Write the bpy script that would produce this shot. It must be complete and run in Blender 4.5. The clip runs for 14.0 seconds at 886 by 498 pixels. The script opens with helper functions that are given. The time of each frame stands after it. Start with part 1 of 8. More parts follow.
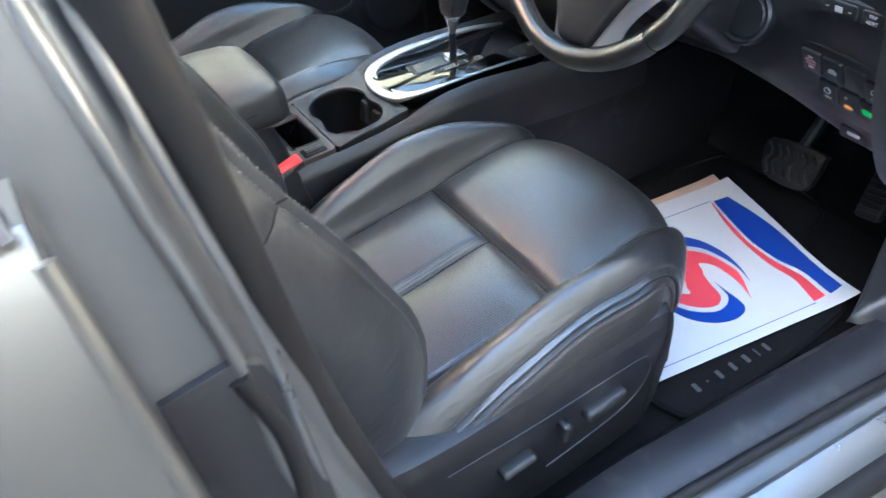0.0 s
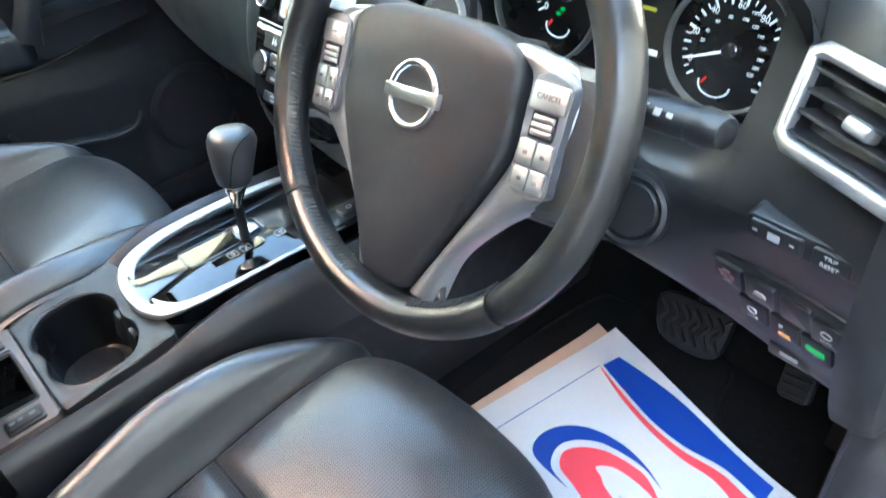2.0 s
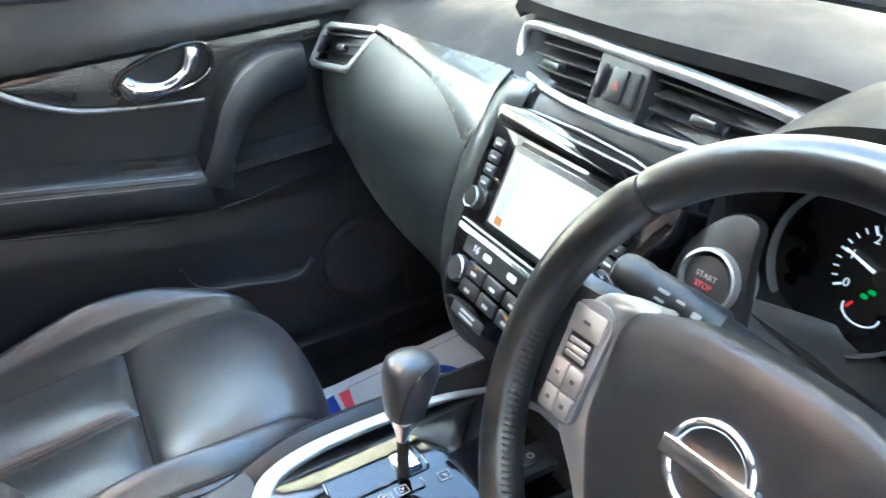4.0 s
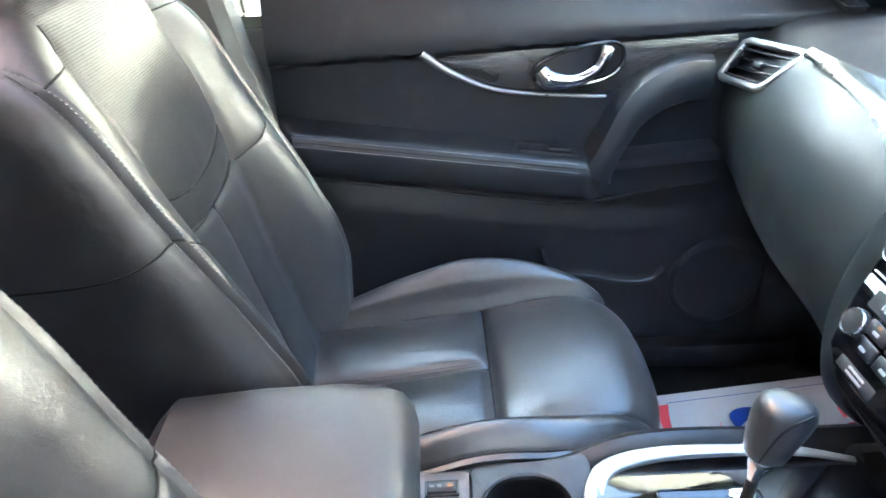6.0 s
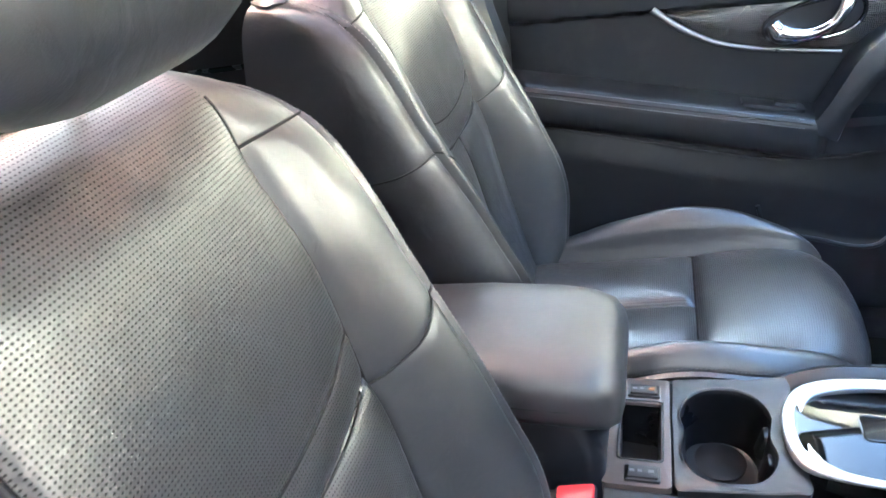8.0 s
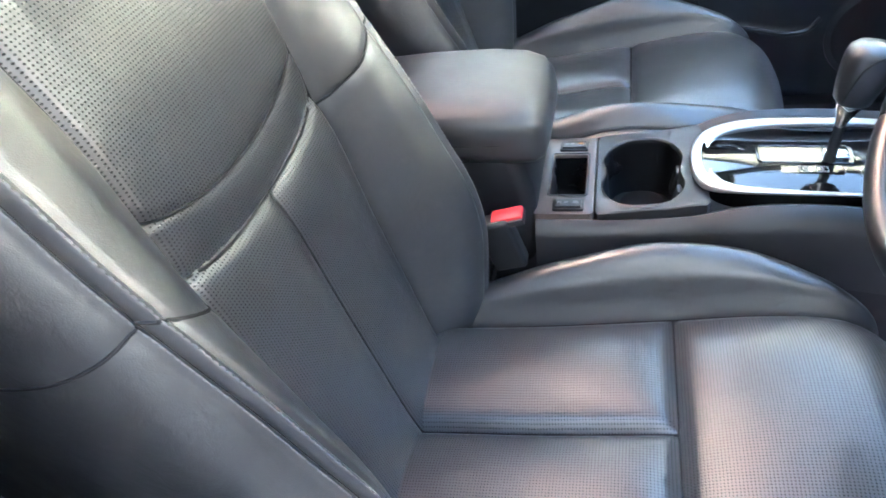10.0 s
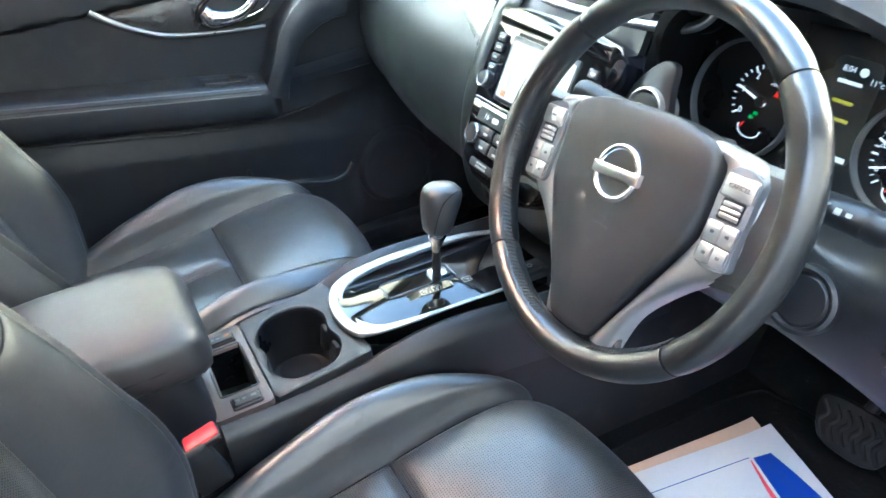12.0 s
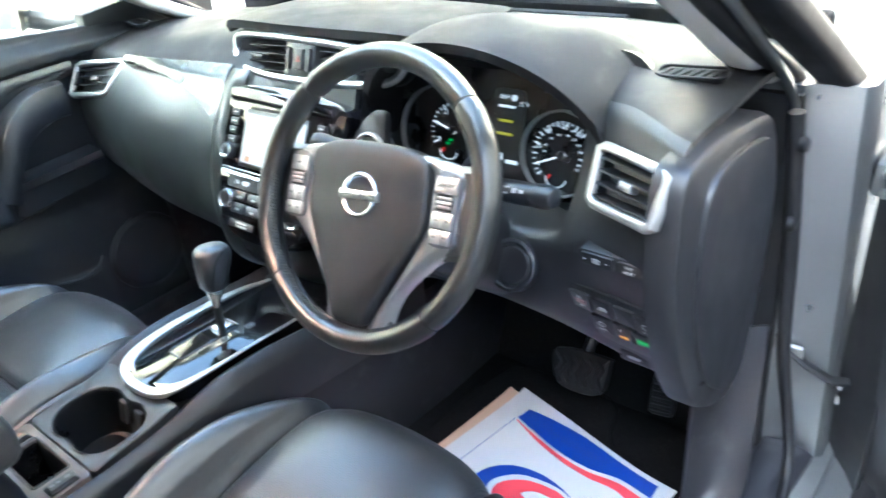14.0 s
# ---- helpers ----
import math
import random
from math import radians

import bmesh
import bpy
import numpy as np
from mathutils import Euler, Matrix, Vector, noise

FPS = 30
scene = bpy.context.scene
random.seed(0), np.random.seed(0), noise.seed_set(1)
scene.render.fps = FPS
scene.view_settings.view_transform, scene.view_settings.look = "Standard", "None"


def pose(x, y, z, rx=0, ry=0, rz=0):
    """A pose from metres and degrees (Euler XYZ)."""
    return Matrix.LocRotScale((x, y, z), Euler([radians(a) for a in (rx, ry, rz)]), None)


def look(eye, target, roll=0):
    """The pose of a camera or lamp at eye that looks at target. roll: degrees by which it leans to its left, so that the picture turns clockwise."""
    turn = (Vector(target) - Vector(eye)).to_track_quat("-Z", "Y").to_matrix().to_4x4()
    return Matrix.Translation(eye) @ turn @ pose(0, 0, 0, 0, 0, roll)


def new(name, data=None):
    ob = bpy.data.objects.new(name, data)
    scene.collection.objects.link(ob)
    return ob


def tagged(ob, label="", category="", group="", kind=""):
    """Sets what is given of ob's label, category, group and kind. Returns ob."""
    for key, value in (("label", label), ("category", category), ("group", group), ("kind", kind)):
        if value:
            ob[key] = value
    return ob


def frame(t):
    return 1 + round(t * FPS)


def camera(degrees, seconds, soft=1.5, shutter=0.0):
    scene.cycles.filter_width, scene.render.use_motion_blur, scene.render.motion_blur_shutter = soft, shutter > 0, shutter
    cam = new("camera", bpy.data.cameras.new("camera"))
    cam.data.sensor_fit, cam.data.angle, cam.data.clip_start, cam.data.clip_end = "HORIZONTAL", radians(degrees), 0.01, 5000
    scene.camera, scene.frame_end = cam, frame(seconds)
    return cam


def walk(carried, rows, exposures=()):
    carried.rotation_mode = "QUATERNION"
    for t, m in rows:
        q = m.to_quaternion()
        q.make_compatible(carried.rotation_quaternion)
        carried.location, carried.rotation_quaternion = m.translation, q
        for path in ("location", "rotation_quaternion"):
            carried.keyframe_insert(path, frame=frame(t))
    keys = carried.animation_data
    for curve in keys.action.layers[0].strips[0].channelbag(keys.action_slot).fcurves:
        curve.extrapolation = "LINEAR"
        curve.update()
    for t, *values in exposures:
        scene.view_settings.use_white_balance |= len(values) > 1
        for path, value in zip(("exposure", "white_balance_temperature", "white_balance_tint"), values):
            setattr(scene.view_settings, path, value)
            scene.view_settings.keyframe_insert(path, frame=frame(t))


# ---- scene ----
cam = camera(63.1, 14.0, soft=1.5, shutter=0.25)
# the car: x ahead, y to its left, z up from the ground
EXPOSURE = 5.15
PATH = [
    (0, (-0.442, -1.093, 1.385), (0.252, 0.239, 0.064), -7.8),
    (0.5, (-0.32, -1.059, 1.373), (0.415, 0.22, 0.022), -9.1),
    (1, (-0.235, -0.971, 1.347), (0.574, 0.25, -0.014), -9.1),
    (1.5, (-0.176, -0.857, 1.34), (0.726, 0.316, -0.006), -7.3),
    (2, (-0.093, -0.788, 1.353), (0.882, 0.396, 0.07), -5.6),
    (2.5, (-0.012, -0.727, 1.362), (1.003, 0.503, 0.155), -4.3),
    (3, (0.005, -0.628, 1.368), (1.018, 0.676, 0.239), -3.1),
    (3.5, (0.007, -0.566, 1.372), (0.95, 0.841, 0.308), -2.7),
    (3.7, (0.001, -0.552, 1.379), (0.89, 0.905, 0.336), -3.0),
    (5.8, (-0.114, -0.548, 1.408), (-0.022, 1.189, 0.422), -2.6),
    (6, (-0.119, -0.551, 1.413), (-0.112, 1.188, 0.426), -2.8),
    (6.5, (-0.125, -0.566, 1.417), (-0.322, 1.169, 0.44), -3.6),
    (7, (-0.139, -0.587, 1.418), (-0.493, 1.128, 0.451), -4.3),
    (7.2, (-0.144, -0.604, 1.416), (-0.567, 1.099, 0.456), -4.8),
    (9.3, (-0.089, -0.857, 1.367), (-0.662, 0.679, 0.221), -9.8),
    (9.5, (-0.079, -0.86, 1.355), (-0.634, 0.655, 0.173), -10.0),
    (10, (-0.059, -0.877, 1.329), (-0.542, 0.596, 0.066), -10.7),
    (10.5, (-0.04, -0.886, 1.328), (-0.277, 0.611, 0.023), -9.5),
    (11, (-0.108, -0.827, 1.352), (0.034, 0.713, 0.084), -7.2),
    (11.5, (-0.162, -0.805, 1.38), (0.324, 0.733, 0.198), -5.7),
    (12, (-0.191, -0.85, 1.407), (0.539, 0.66, 0.318), -5.4),
    (12.5, (-0.245, -0.862, 1.436), (0.65, 0.616, 0.429), -5.7),
    (13, (-0.317, -0.834, 1.451), (0.693, 0.598, 0.487), -6.4),
    (13.5, (-0.357, -0.858, 1.455), (0.787, 0.478, 0.504), -6.7),
    (14, (-0.324, -0.984, 1.448), (0.993, 0.159, 0.469), -6.0),
]
walk(cam, [(t, look(eye, target, roll)) for t, eye, target, roll in PATH], [(t, EXPOSURE + e, k, g) for t, e, k, g in ((0, -0.16, 5300, 0), (0.6, 0.14, 5300, 0), (1.2, 0.16, 5250, -3), (2.5, 0.30, 5250, -3), (3.5, 0.10, 5250, -1), (6, 0.28, 5050, 2), (7.2, 0.32, 5100, 4), (9.5, 0.26, 5050, 2), (10, 0.22, 5050, 2), (11.3, 0.50, 5200, -1), (12.2, 0.28, 5100, -3), (13.5, 0.18, 5100, -2), (14, 0.18, 5150, -2))])

world = bpy.data.worlds.new("sky")
scene.world = world
world.use_nodes = True
wn, wl = world.node_tree.nodes, world.node_tree.links
sky = wn.new("ShaderNodeTexSky")
sky.sky_type, sky.sun_disc = "NISHITA", False
SUN = Vector((-0.80, 0.25, 0.55)).normalized()
sky.sun_elevation, sky.sun_rotation = math.asin(SUN.z), math.atan2(SUN.x, SUN.y)
sky.air_density, sky.dust_density = 0.7, 8.0
wl.new(sky.outputs[0], wn["Background"].inputs[0])
wn["Background"].inputs[1].default_value = 0.15
sun = new("sun", bpy.data.lights.new("sun", "SUN"))
sun.data.energy, sun.data.angle, sun.data.color = 5.0, radians(0.5), (1.0, 0.9, 0.76)
sun.matrix_world = look(SUN * 30, (0, 0, 0))

# ---- materials ----
def mat(name, base, rough=0.5, metal=0.0, grain=0.0, grain_size=0.002, vary=0.15, vary_size=0.08, dirt=None,
        spec=0.5, coat=0.0, kind="noise", coat_rough=0.05, stretch=(1, 1, 1), rough_vary=0.08, uv=False, coat_ior=1.5, wrinkle=0.0):
    """A surface with colour and gloss that vary at two scales and a fine relief."""
    m = bpy.data.materials.new(name)
    m.use_nodes = True
    n, l = m.node_tree.nodes, m.node_tree.links
    b = n["Principled BSDF"]
    tc = n.new("ShaderNodeTexCoord")
    mp = n.new("ShaderNodeMapping")
    mp.inputs["Scale"].default_value = stretch
    l.new(tc.outputs["Object"], mp.inputs[0])
    big, fine = n.new("ShaderNodeTexNoise"), n.new("ShaderNodeTexNoise")
    big.inputs["Scale"].default_value, big.inputs["Detail"].default_value = 1 / vary_size, 5
    fine.inputs["Scale"].default_value, fine.inputs["Detail"].default_value = 1 / max(grain_size, 1e-4) / 4, 3
    l.new(mp.outputs[0], big.inputs[0])
    l.new(mp.outputs[0], fine.inputs[0])
    mix = n.new("ShaderNodeMix")
    mix.data_type = "RGBA"
    base = tuple(base) if isinstance(base, (tuple, list)) else (base, base, base)
    mix.inputs[6].default_value = (*[c * (1 - vary) for c in base], 1)
    mix.inputs[7].default_value = (*[min(1, c * (1 + vary)) for c in base], 1)
    add = n.new("ShaderNodeMath")
    add.operation = "MULTIPLY_ADD"
    add.inputs[1].default_value = 0.35
    l.new(fine.outputs["Fac"], add.inputs[0])
    l.new(big.outputs["Fac"], add.inputs[2])
    sub = n.new("ShaderNodeMath")
    sub.operation = "SUBTRACT"
    sub.inputs[1].default_value = 0.17
    l.new(add.outputs[0], sub.inputs[0])
    l.new(sub.outputs[0], mix.inputs[0])
    out = mix.outputs[2]
    if dirt:
        colour, amount, size = dirt
        spot = n.new("ShaderNodeTexNoise")
        spot.inputs["Scale"].default_value, spot.inputs["Detail"].default_value = 1 / size, 8
        l.new(tc.outputs["Object"], spot.inputs[0])
        ramp = n.new("ShaderNodeMapRange")
        ramp.inputs[1].default_value, ramp.inputs[2].default_value, ramp.inputs[4].default_value = 0.56, 0.75, amount
        l.new(spot.outputs["Fac"], ramp.inputs[0])
        over = n.new("ShaderNodeMix")
        over.data_type = "RGBA"
        over.inputs[7].default_value = (*colour, 1)
        l.new(ramp.outputs[0], over.inputs[0])
        l.new(out, over.inputs[6])
        out = over.outputs[2]
    l.new(out, b.inputs["Base Color"])
    rr = n.new("ShaderNodeMapRange")
    rr.inputs[1].default_value, rr.inputs[2].default_value = 0.3, 0.7
    rr.inputs[3].default_value, rr.inputs[4].default_value = max(0.02, rough - rough_vary), min(1, rough + rough_vary)
    l.new(big.outputs["Fac"], rr.inputs[0])
    l.new(rr.outputs[0], b.inputs["Roughness"])
    b.inputs["Metallic"].default_value = metal
    b.inputs["Specular IOR Level"].default_value = spec
    b.inputs["Coat Weight"].default_value, b.inputs["Coat Roughness"].default_value, b.inputs["Coat IOR"].default_value = coat, coat_rough, coat_ior
    if grain:
        bump = n.new("ShaderNodeBump")
        bump.inputs["Strength"].default_value, bump.inputs["Distance"].default_value = grain, grain_size * 0.5
        if kind == "cells":
            cell = n.new("ShaderNodeTexVoronoi")
            cell.feature = "DISTANCE_TO_EDGE"
            cell.inputs["Scale"].default_value = 1 / grain_size
            l.new(mp.outputs[0], cell.inputs[0])
            sm = n.new("ShaderNodeMath")
            sm.operation = "SMOOTH_MIN"
            sm.inputs[1].default_value, sm.inputs[2].default_value = 0.18, 0.1
            l.new(cell.outputs["Distance"], sm.inputs[0])
            l.new(sm.outputs[0], bump.inputs["Height"])
        elif kind == "holes":
            # rows of round holes, staggered
            hole = dots(m, tc.outputs["UV" if uv else "Object"], grain_size)
            l.new(hole, bump.inputs["Height"])
            dark = n.new("ShaderNodeMix")
            dark.data_type = "RGBA"
            dark.inputs[6].default_value = (0.002, 0.002, 0.002, 1)
            l.new(hole, dark.inputs[0])
            l.new(out, dark.inputs[7])
            l.new(dark.outputs[2], b.inputs["Base Color"])
            for socket, full in (("Coat Weight", coat), ("Specular IOR Level", spec)):
                part_of = n.new("ShaderNodeMath")
                part_of.operation = "MULTIPLY"
                part_of.inputs[1].default_value = full
                l.new(hole, part_of.inputs[0])
                l.new(part_of.outputs[0], b.inputs[socket])
        else:
            l.new(fine.outputs["Fac"], bump.inputs["Height"])
        l.new(bump.outputs[0], b.inputs["Normal"])
        if wrinkle:
            # soft creases of used leather, a few centimetres long
            crease, fold = n.new("ShaderNodeTexNoise"), n.new("ShaderNodeBump")
            crease.inputs["Scale"].default_value, crease.inputs["Detail"].default_value = 45, 4
            crease.inputs["Distortion"].default_value = 0.8
            l.new(mp.outputs[0], crease.inputs[0])
            fold.inputs["Strength"].default_value, fold.inputs["Distance"].default_value = wrinkle, 0.006
            l.new(crease.outputs["Fac"], fold.inputs["Height"])
            l.new(fold.outputs[0], bump.inputs["Normal"])
            l.new(fold.outputs[0], b.inputs["Coat Normal"])
    return m


def dots(m, vector, pitch):
    """0 inside small holes on a staggered grid over the object's x, y and z, 1 between them."""
    n, l = m.node_tree.nodes, m.node_tree.links

    def op(kind, a, b=None):
        q = n.new("ShaderNodeMath")
        q.operation = kind
        for i, v in enumerate((a, b)):
            if v is None:
                continue
            if isinstance(v, (int, float)):
                q.inputs[i].default_value = v
            else:
                l.new(v, q.inputs[i])
        return q.outputs[0]

    sp = n.new("ShaderNodeSeparateXYZ")
    l.new(vector, sp.inputs[0])
    k = 2 * math.pi / pitch
    long = sp.outputs[0]
    u = op("SINE", op("MULTIPLY", op("ADD", long, sp.outputs[1]), k * 0.7071))
    v = op("SINE", op("MULTIPLY", op("SUBTRACT", long, sp.outputs[1]), k * 0.7071))
    s = op("MULTIPLY", u, v)
    r = n.new("ShaderNodeMapRange")
    r.inputs[1].default_value, r.inputs[2].default_value, r.inputs[3].default_value = 0.74, 0.34, 0.26
    l.new(s, r.inputs[0])
    return r.outputs[0]


def glow(name, colour, strength, base=0.02):
    m = bpy.data.materials.new(name)
    m.use_nodes = True
    b = m.node_tree.nodes["Principled BSDF"]
    b.inputs["Base Color"].default_value = (base, base, base, 1)
    b.inputs["Emission Color"].default_value, b.inputs["Emission Strength"].default_value = (*colour, 1), strength / 2 ** EXPOSURE
    return m


LEATHER = mat("black leather", (0.0175, 0.0180, 0.0195), 0.46, coat_ior=1.53, wrinkle=0.14, coat=1.0, coat_rough=0.34, grain=0.55, grain_size=0.0018, kind="cells", vary=0.25, vary_size=0.05, spec=0.6, rough_vary=0.10, dirt=((0.06, 0.055, 0.05), 0.25, 0.03))
PERFORATED = mat("perforated black leather", (0.026, 0.0265, 0.0275), 0.48, coat_ior=1.50, wrinkle=0.12, coat=1.0, coat_rough=0.36, grain=0.8, grain_size=0.0048, kind="holes", vary=0.25, vary_size=0.06, spec=0.6, rough_vary=0.10, uv=True)
CREASED = mat("creased black leather", (0.019, 0.018, 0.018), 0.46, coat_ior=1.55, wrinkle=0.2, coat=0.9, coat_rough=0.30, grain=0.12, grain_size=0.006, vary=0.3, vary_size=0.05, spec=0.6, stretch=(0.35, 1.6, 1.6), dirt=((0.07, 0.06, 0.05), 0.3, 0.02))
RIMLEATHER = mat("polished black leather", (0.010, 0.010, 0.010), 0.36, coat=0.45, coat_rough=0.24, grain=0.06, grain_size=0.0014, kind="cells", vary=0.3, vary_size=0.03, spec=0.6, dirt=((0.04, 0.036, 0.03), 0.3, 0.015))
LIDSKIN = mat("smooth black leather", (0.020, 0.019, 0.0195), 0.5, wrinkle=0.05, coat=0.8, coat_rough=0.5, grain=0.3, grain_size=0.0016, kind="cells", vary=0.2, vary_size=0.05, spec=0.5, dirt=((0.06, 0.05, 0.045), 0.3, 0.04))
VINYL = mat("black vinyl", (0.012, 0.012, 0.013), 0.5, grain=0.2, grain_size=0.0018, kind="cells", vary=0.2)
BLACKTHREAD = mat("worn black thread", (0.022, 0.022, 0.023), 0.4)
THREAD = mat("grey thread", (0.11, 0.11, 0.115), 0.6)
SOFT = mat("soft black plastic", (0.0145, 0.0145, 0.0160), 0.42, spec=0.6, grain=0.35, grain_size=0.0014, kind="cells", vary=0.15, vary_size=0.1, dirt=((0.07, 0.065, 0.06), 0.2, 0.06))
DOORTHREAD = mat("pale grey thread", (0.14, 0.145, 0.155), 0.6)
DOORSKIN = mat("soft blue-black door skin", (0.0145, 0.0155, 0.0178), 0.42, spec=0.6, grain=0.35, grain_size=0.0016, kind="cells", vary=0.15, vary_size=0.1, dirt=((0.07, 0.065, 0.06), 0.2, 0.06))
DASHTOP = mat("soft dashboard skin", (0.0165, 0.0160, 0.0168), 0.56, spec=0.18, grain=0.3, grain_size=0.0013, kind="cells", vary=0.12, dirt=((0.12, 0.11, 0.10), 0.22, 0.05))
PLASTIC = mat("hard grey-black plastic", (0.0125, 0.0122, 0.0145), 0.42, grain=0.25, grain_size=0.001, vary=0.12, dirt=((0.10, 0.095, 0.09), 0.25, 0.04))
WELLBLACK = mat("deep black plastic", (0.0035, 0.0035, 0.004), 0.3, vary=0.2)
DARKPLASTIC = mat("black plastic", (0.014, 0.014, 0.015), 0.42, grain=0.15, grain_size=0.001, vary=0.2)
FACE = mat("satin black skin", (0.023, 0.0275, 0.0260), 0.37, grain=0.25, grain_size=0.0013, kind="cells", vary=0.12, spec=0.6)
GLOSSTRIM = mat("satin dark trim", (0.024, 0.030, 0.028), 0.24, spec=0.6, vary=0.3, vary_size=0.03)
RUBBER = mat("black rubber", (0.011, 0.0105, 0.011), 0.55, spec=0.25, grain=0.2, grain_size=0.002)
SILVER = mat("satin silver paint", (0.42, 0.42, 0.415), 0.36, metal=0.80, grain=0.05, grain_size=0.0008, vary=0.05)
# dimmer copy of the satin silver, shade put into its colour
SHADEDSILVER = mat("satin silver darkened for shade", (0.27, 0.27, 0.275), 0.34, metal=0.6, vary=0.05)
PODGAP = mat("dark grey joint", (0.16, 0.16, 0.165), 0.45)
CHROME = mat("chrome", (0.75, 0.75, 0.77), 0.07, metal=1.0, vary=0.03, rough_vary=0.02)
BRIGHT = mat("bright satin metal", (0.80, 0.80, 0.81), 0.24, metal=1.0, vary=0.04)
STEEL = mat("zinc-plated steel", (0.45, 0.44, 0.42), 0.35, metal=1.0, vary=0.15)
PIANO = mat("piano black", (0.004, 0.004, 0.005), 0.06, spec=0.5, coat=0.3, coat_rough=0.04, vary=0.1, rough_vary=0.02)
WEAVE = mat("gloss carbon weave", (0.030, 0.028, 0.027), 0.25, grain=0.1, grain_size=0.0012, vary=0.3, coat=0.8)
wv, wvl = WEAVE.node_tree.nodes, WEAVE.node_tree.links
spot_at, turned, check = wv.new("ShaderNodeTexCoord"), wv.new("ShaderNodeMapping"), wv.new("ShaderNodeTexChecker")
turned.inputs["Rotation"].default_value = (0, radians(45), 0)
check.inputs["Scale"].default_value = 420
check.inputs["Color1"].default_value, check.inputs["Color2"].default_value = (0.062, 0.057, 0.053, 1), (0.014, 0.013, 0.013, 1)
wvl.new(spot_at.outputs["Object"], turned.inputs[0])
wvl.new(turned.outputs[0], check.inputs[0])
wvl.new(check.outputs["Color"], wv["Principled BSDF"].inputs["Base Color"])
CARPET = mat("black carpet", (0.005, 0.005, 0.0055), 0.95, grain=0.9, grain_size=0.004, vary=0.35, vary_size=0.02, spec=0.1, dirt=((0.02, 0.018, 0.016), 0.35, 0.008))
MATPILE = mat("black mat pile", (0.007, 0.007, 0.0078), 0.95, grain=0.9, grain_size=0.003, vary=0.3, vary_size=0.015, spec=0.1, dirt=((0.03, 0.027, 0.025), 0.3, 0.006))
MATPRINT = mat("grey mat lettering", (0.055, 0.055, 0.058), 0.8, grain=0.6, grain_size=0.003)
BROWNPLATE = mat("satin brown-grey plastic", (0.085, 0.066, 0.060), 0.36, grain=0.1, grain_size=0.001, vary=0.1)
PAPER = mat("white paper", (0.52, 0.535, 0.56), 0.55, grain=0.1, grain_size=0.003, vary=0.03, spec=0.3)
KRAFT = mat("brown paper", (0.50, 0.36, 0.26), 0.7, grain=0.2, grain_size=0.002, vary=0.08)
BLUEINK = mat("blue ink", (0.010, 0.045, 0.30), 0.5, vary=0.06)
REDINK = mat("red ink", (0.68, 0.06, 0.09), 0.5, vary=0.06)
DIMRED = mat("dull red print", (0.12, 0.022, 0.022), 0.5, vary=0.05)
REDBUTTON = mat("red plastic", (0.62, 0.035, 0.045), 0.35, vary=0.06)
PAINT = mat("bronze-grey metallic paint", (0.20, 0.19, 0.165), 0.3, metal=0.75, coat=1.0, coat_rough=0.03, vary=0.06, vary_size=0.3)
INNERPAINT = mat("bronze-grey painted steel", (0.172, 0.176, 0.176), 0.34, metal=0.75, coat=0.7, vary=0.08)
HEADLINER = mat("light grey cloth", (0.56, 0.52, 0.47), 0.9, grain=0.5, grain_size=0.002, vary=0.05, spec=0.2)
PILLAR = mat("light grey plastic", (0.55, 0.54, 0.51), 0.55, grain=0.2, grain_size=0.0015, vary=0.05)
PRINT = mat("white print", (0.40, 0.40, 0.40), 0.5, vary=0.03)
# darker copy of the light grey pillar plastic, with the far side's shade in it
SHADEDPILLAR = mat("pillar plastic darkened for shade", (0.17, 0.17, 0.155), 0.6, grain=0.2, grain_size=0.0015, vary=0.06)
PINKPRINT = mat("faded red print", (0.34, 0.16, 0.17), 0.5, vary=0.05)
DIMPRINT = mat("grey print", (0.11, 0.11, 0.115), 0.55, vary=0.05)
DIAL = mat("dial face", (0.006, 0.006, 0.007), 0.3, vary=0.1)
ASPHALT = mat("asphalt", (0.055, 0.054, 0.052), 0.85, grain=0.8, grain_size=0.01, vary=0.3, vary_size=0.5, dirt=((0.09, 0.085, 0.08), 0.4, 0.6))
RENDERWALL = mat("warm rendered wall", (0.47, 0.40, 0.30), 0.9, grain=0.4, grain_size=0.01, vary=0.08, vary_size=1.0)
SUNBLOCKWALL = mat("pale grey sun blocker wall", (0.58, 0.58, 0.57), 0.9, grain=0.4, grain_size=0.01, vary=0.08, vary_size=1.0)
REFLECTORWALL = mat("warm reflector wall", (0.36, 0.30, 0.245), 0.85, grain=0.5, grain_size=0.02, vary=0.25, vary_size=0.3)
BLOCKERWALL = mat("dull blocker wall", (0.155, 0.153, 0.145), 0.5, vary=0.06, vary_size=1.0)
LIT = glow("backlit white", (0.9, 0.95, 1.0), 0.75, 0.25)
LITNEEDLE = glow("backlit needle", (1.0, 0.95, 0.98), 0.95, 0.3)
LITRED = glow("red telltale", (1.0, 0.03, 0.02), 0.8)
LITAMBER = glow("amber telltale", (1.0, 0.36, 0.03), 0.8)
LITGREEN = glow("green telltale", (0.05, 0.8, 0.12), 0.45)
SCREEN = glow("lit display", (1.0, 0.99, 0.94), 1.0, 0.1)
SCREENGREY = glow("display panel", (0.62, 0.66, 0.64), 0.9, 0.1)
SCREENGREEN = glow("display map area", (0.86, 0.90, 0.84), 1.0, 0.1)
DISPLAY = glow("dark display", (0.03, 0.035, 0.03), 0.1, 0.01)
LITYELLOW = glow("yellow display text", (0.85, 0.75, 0.05), 0.45)


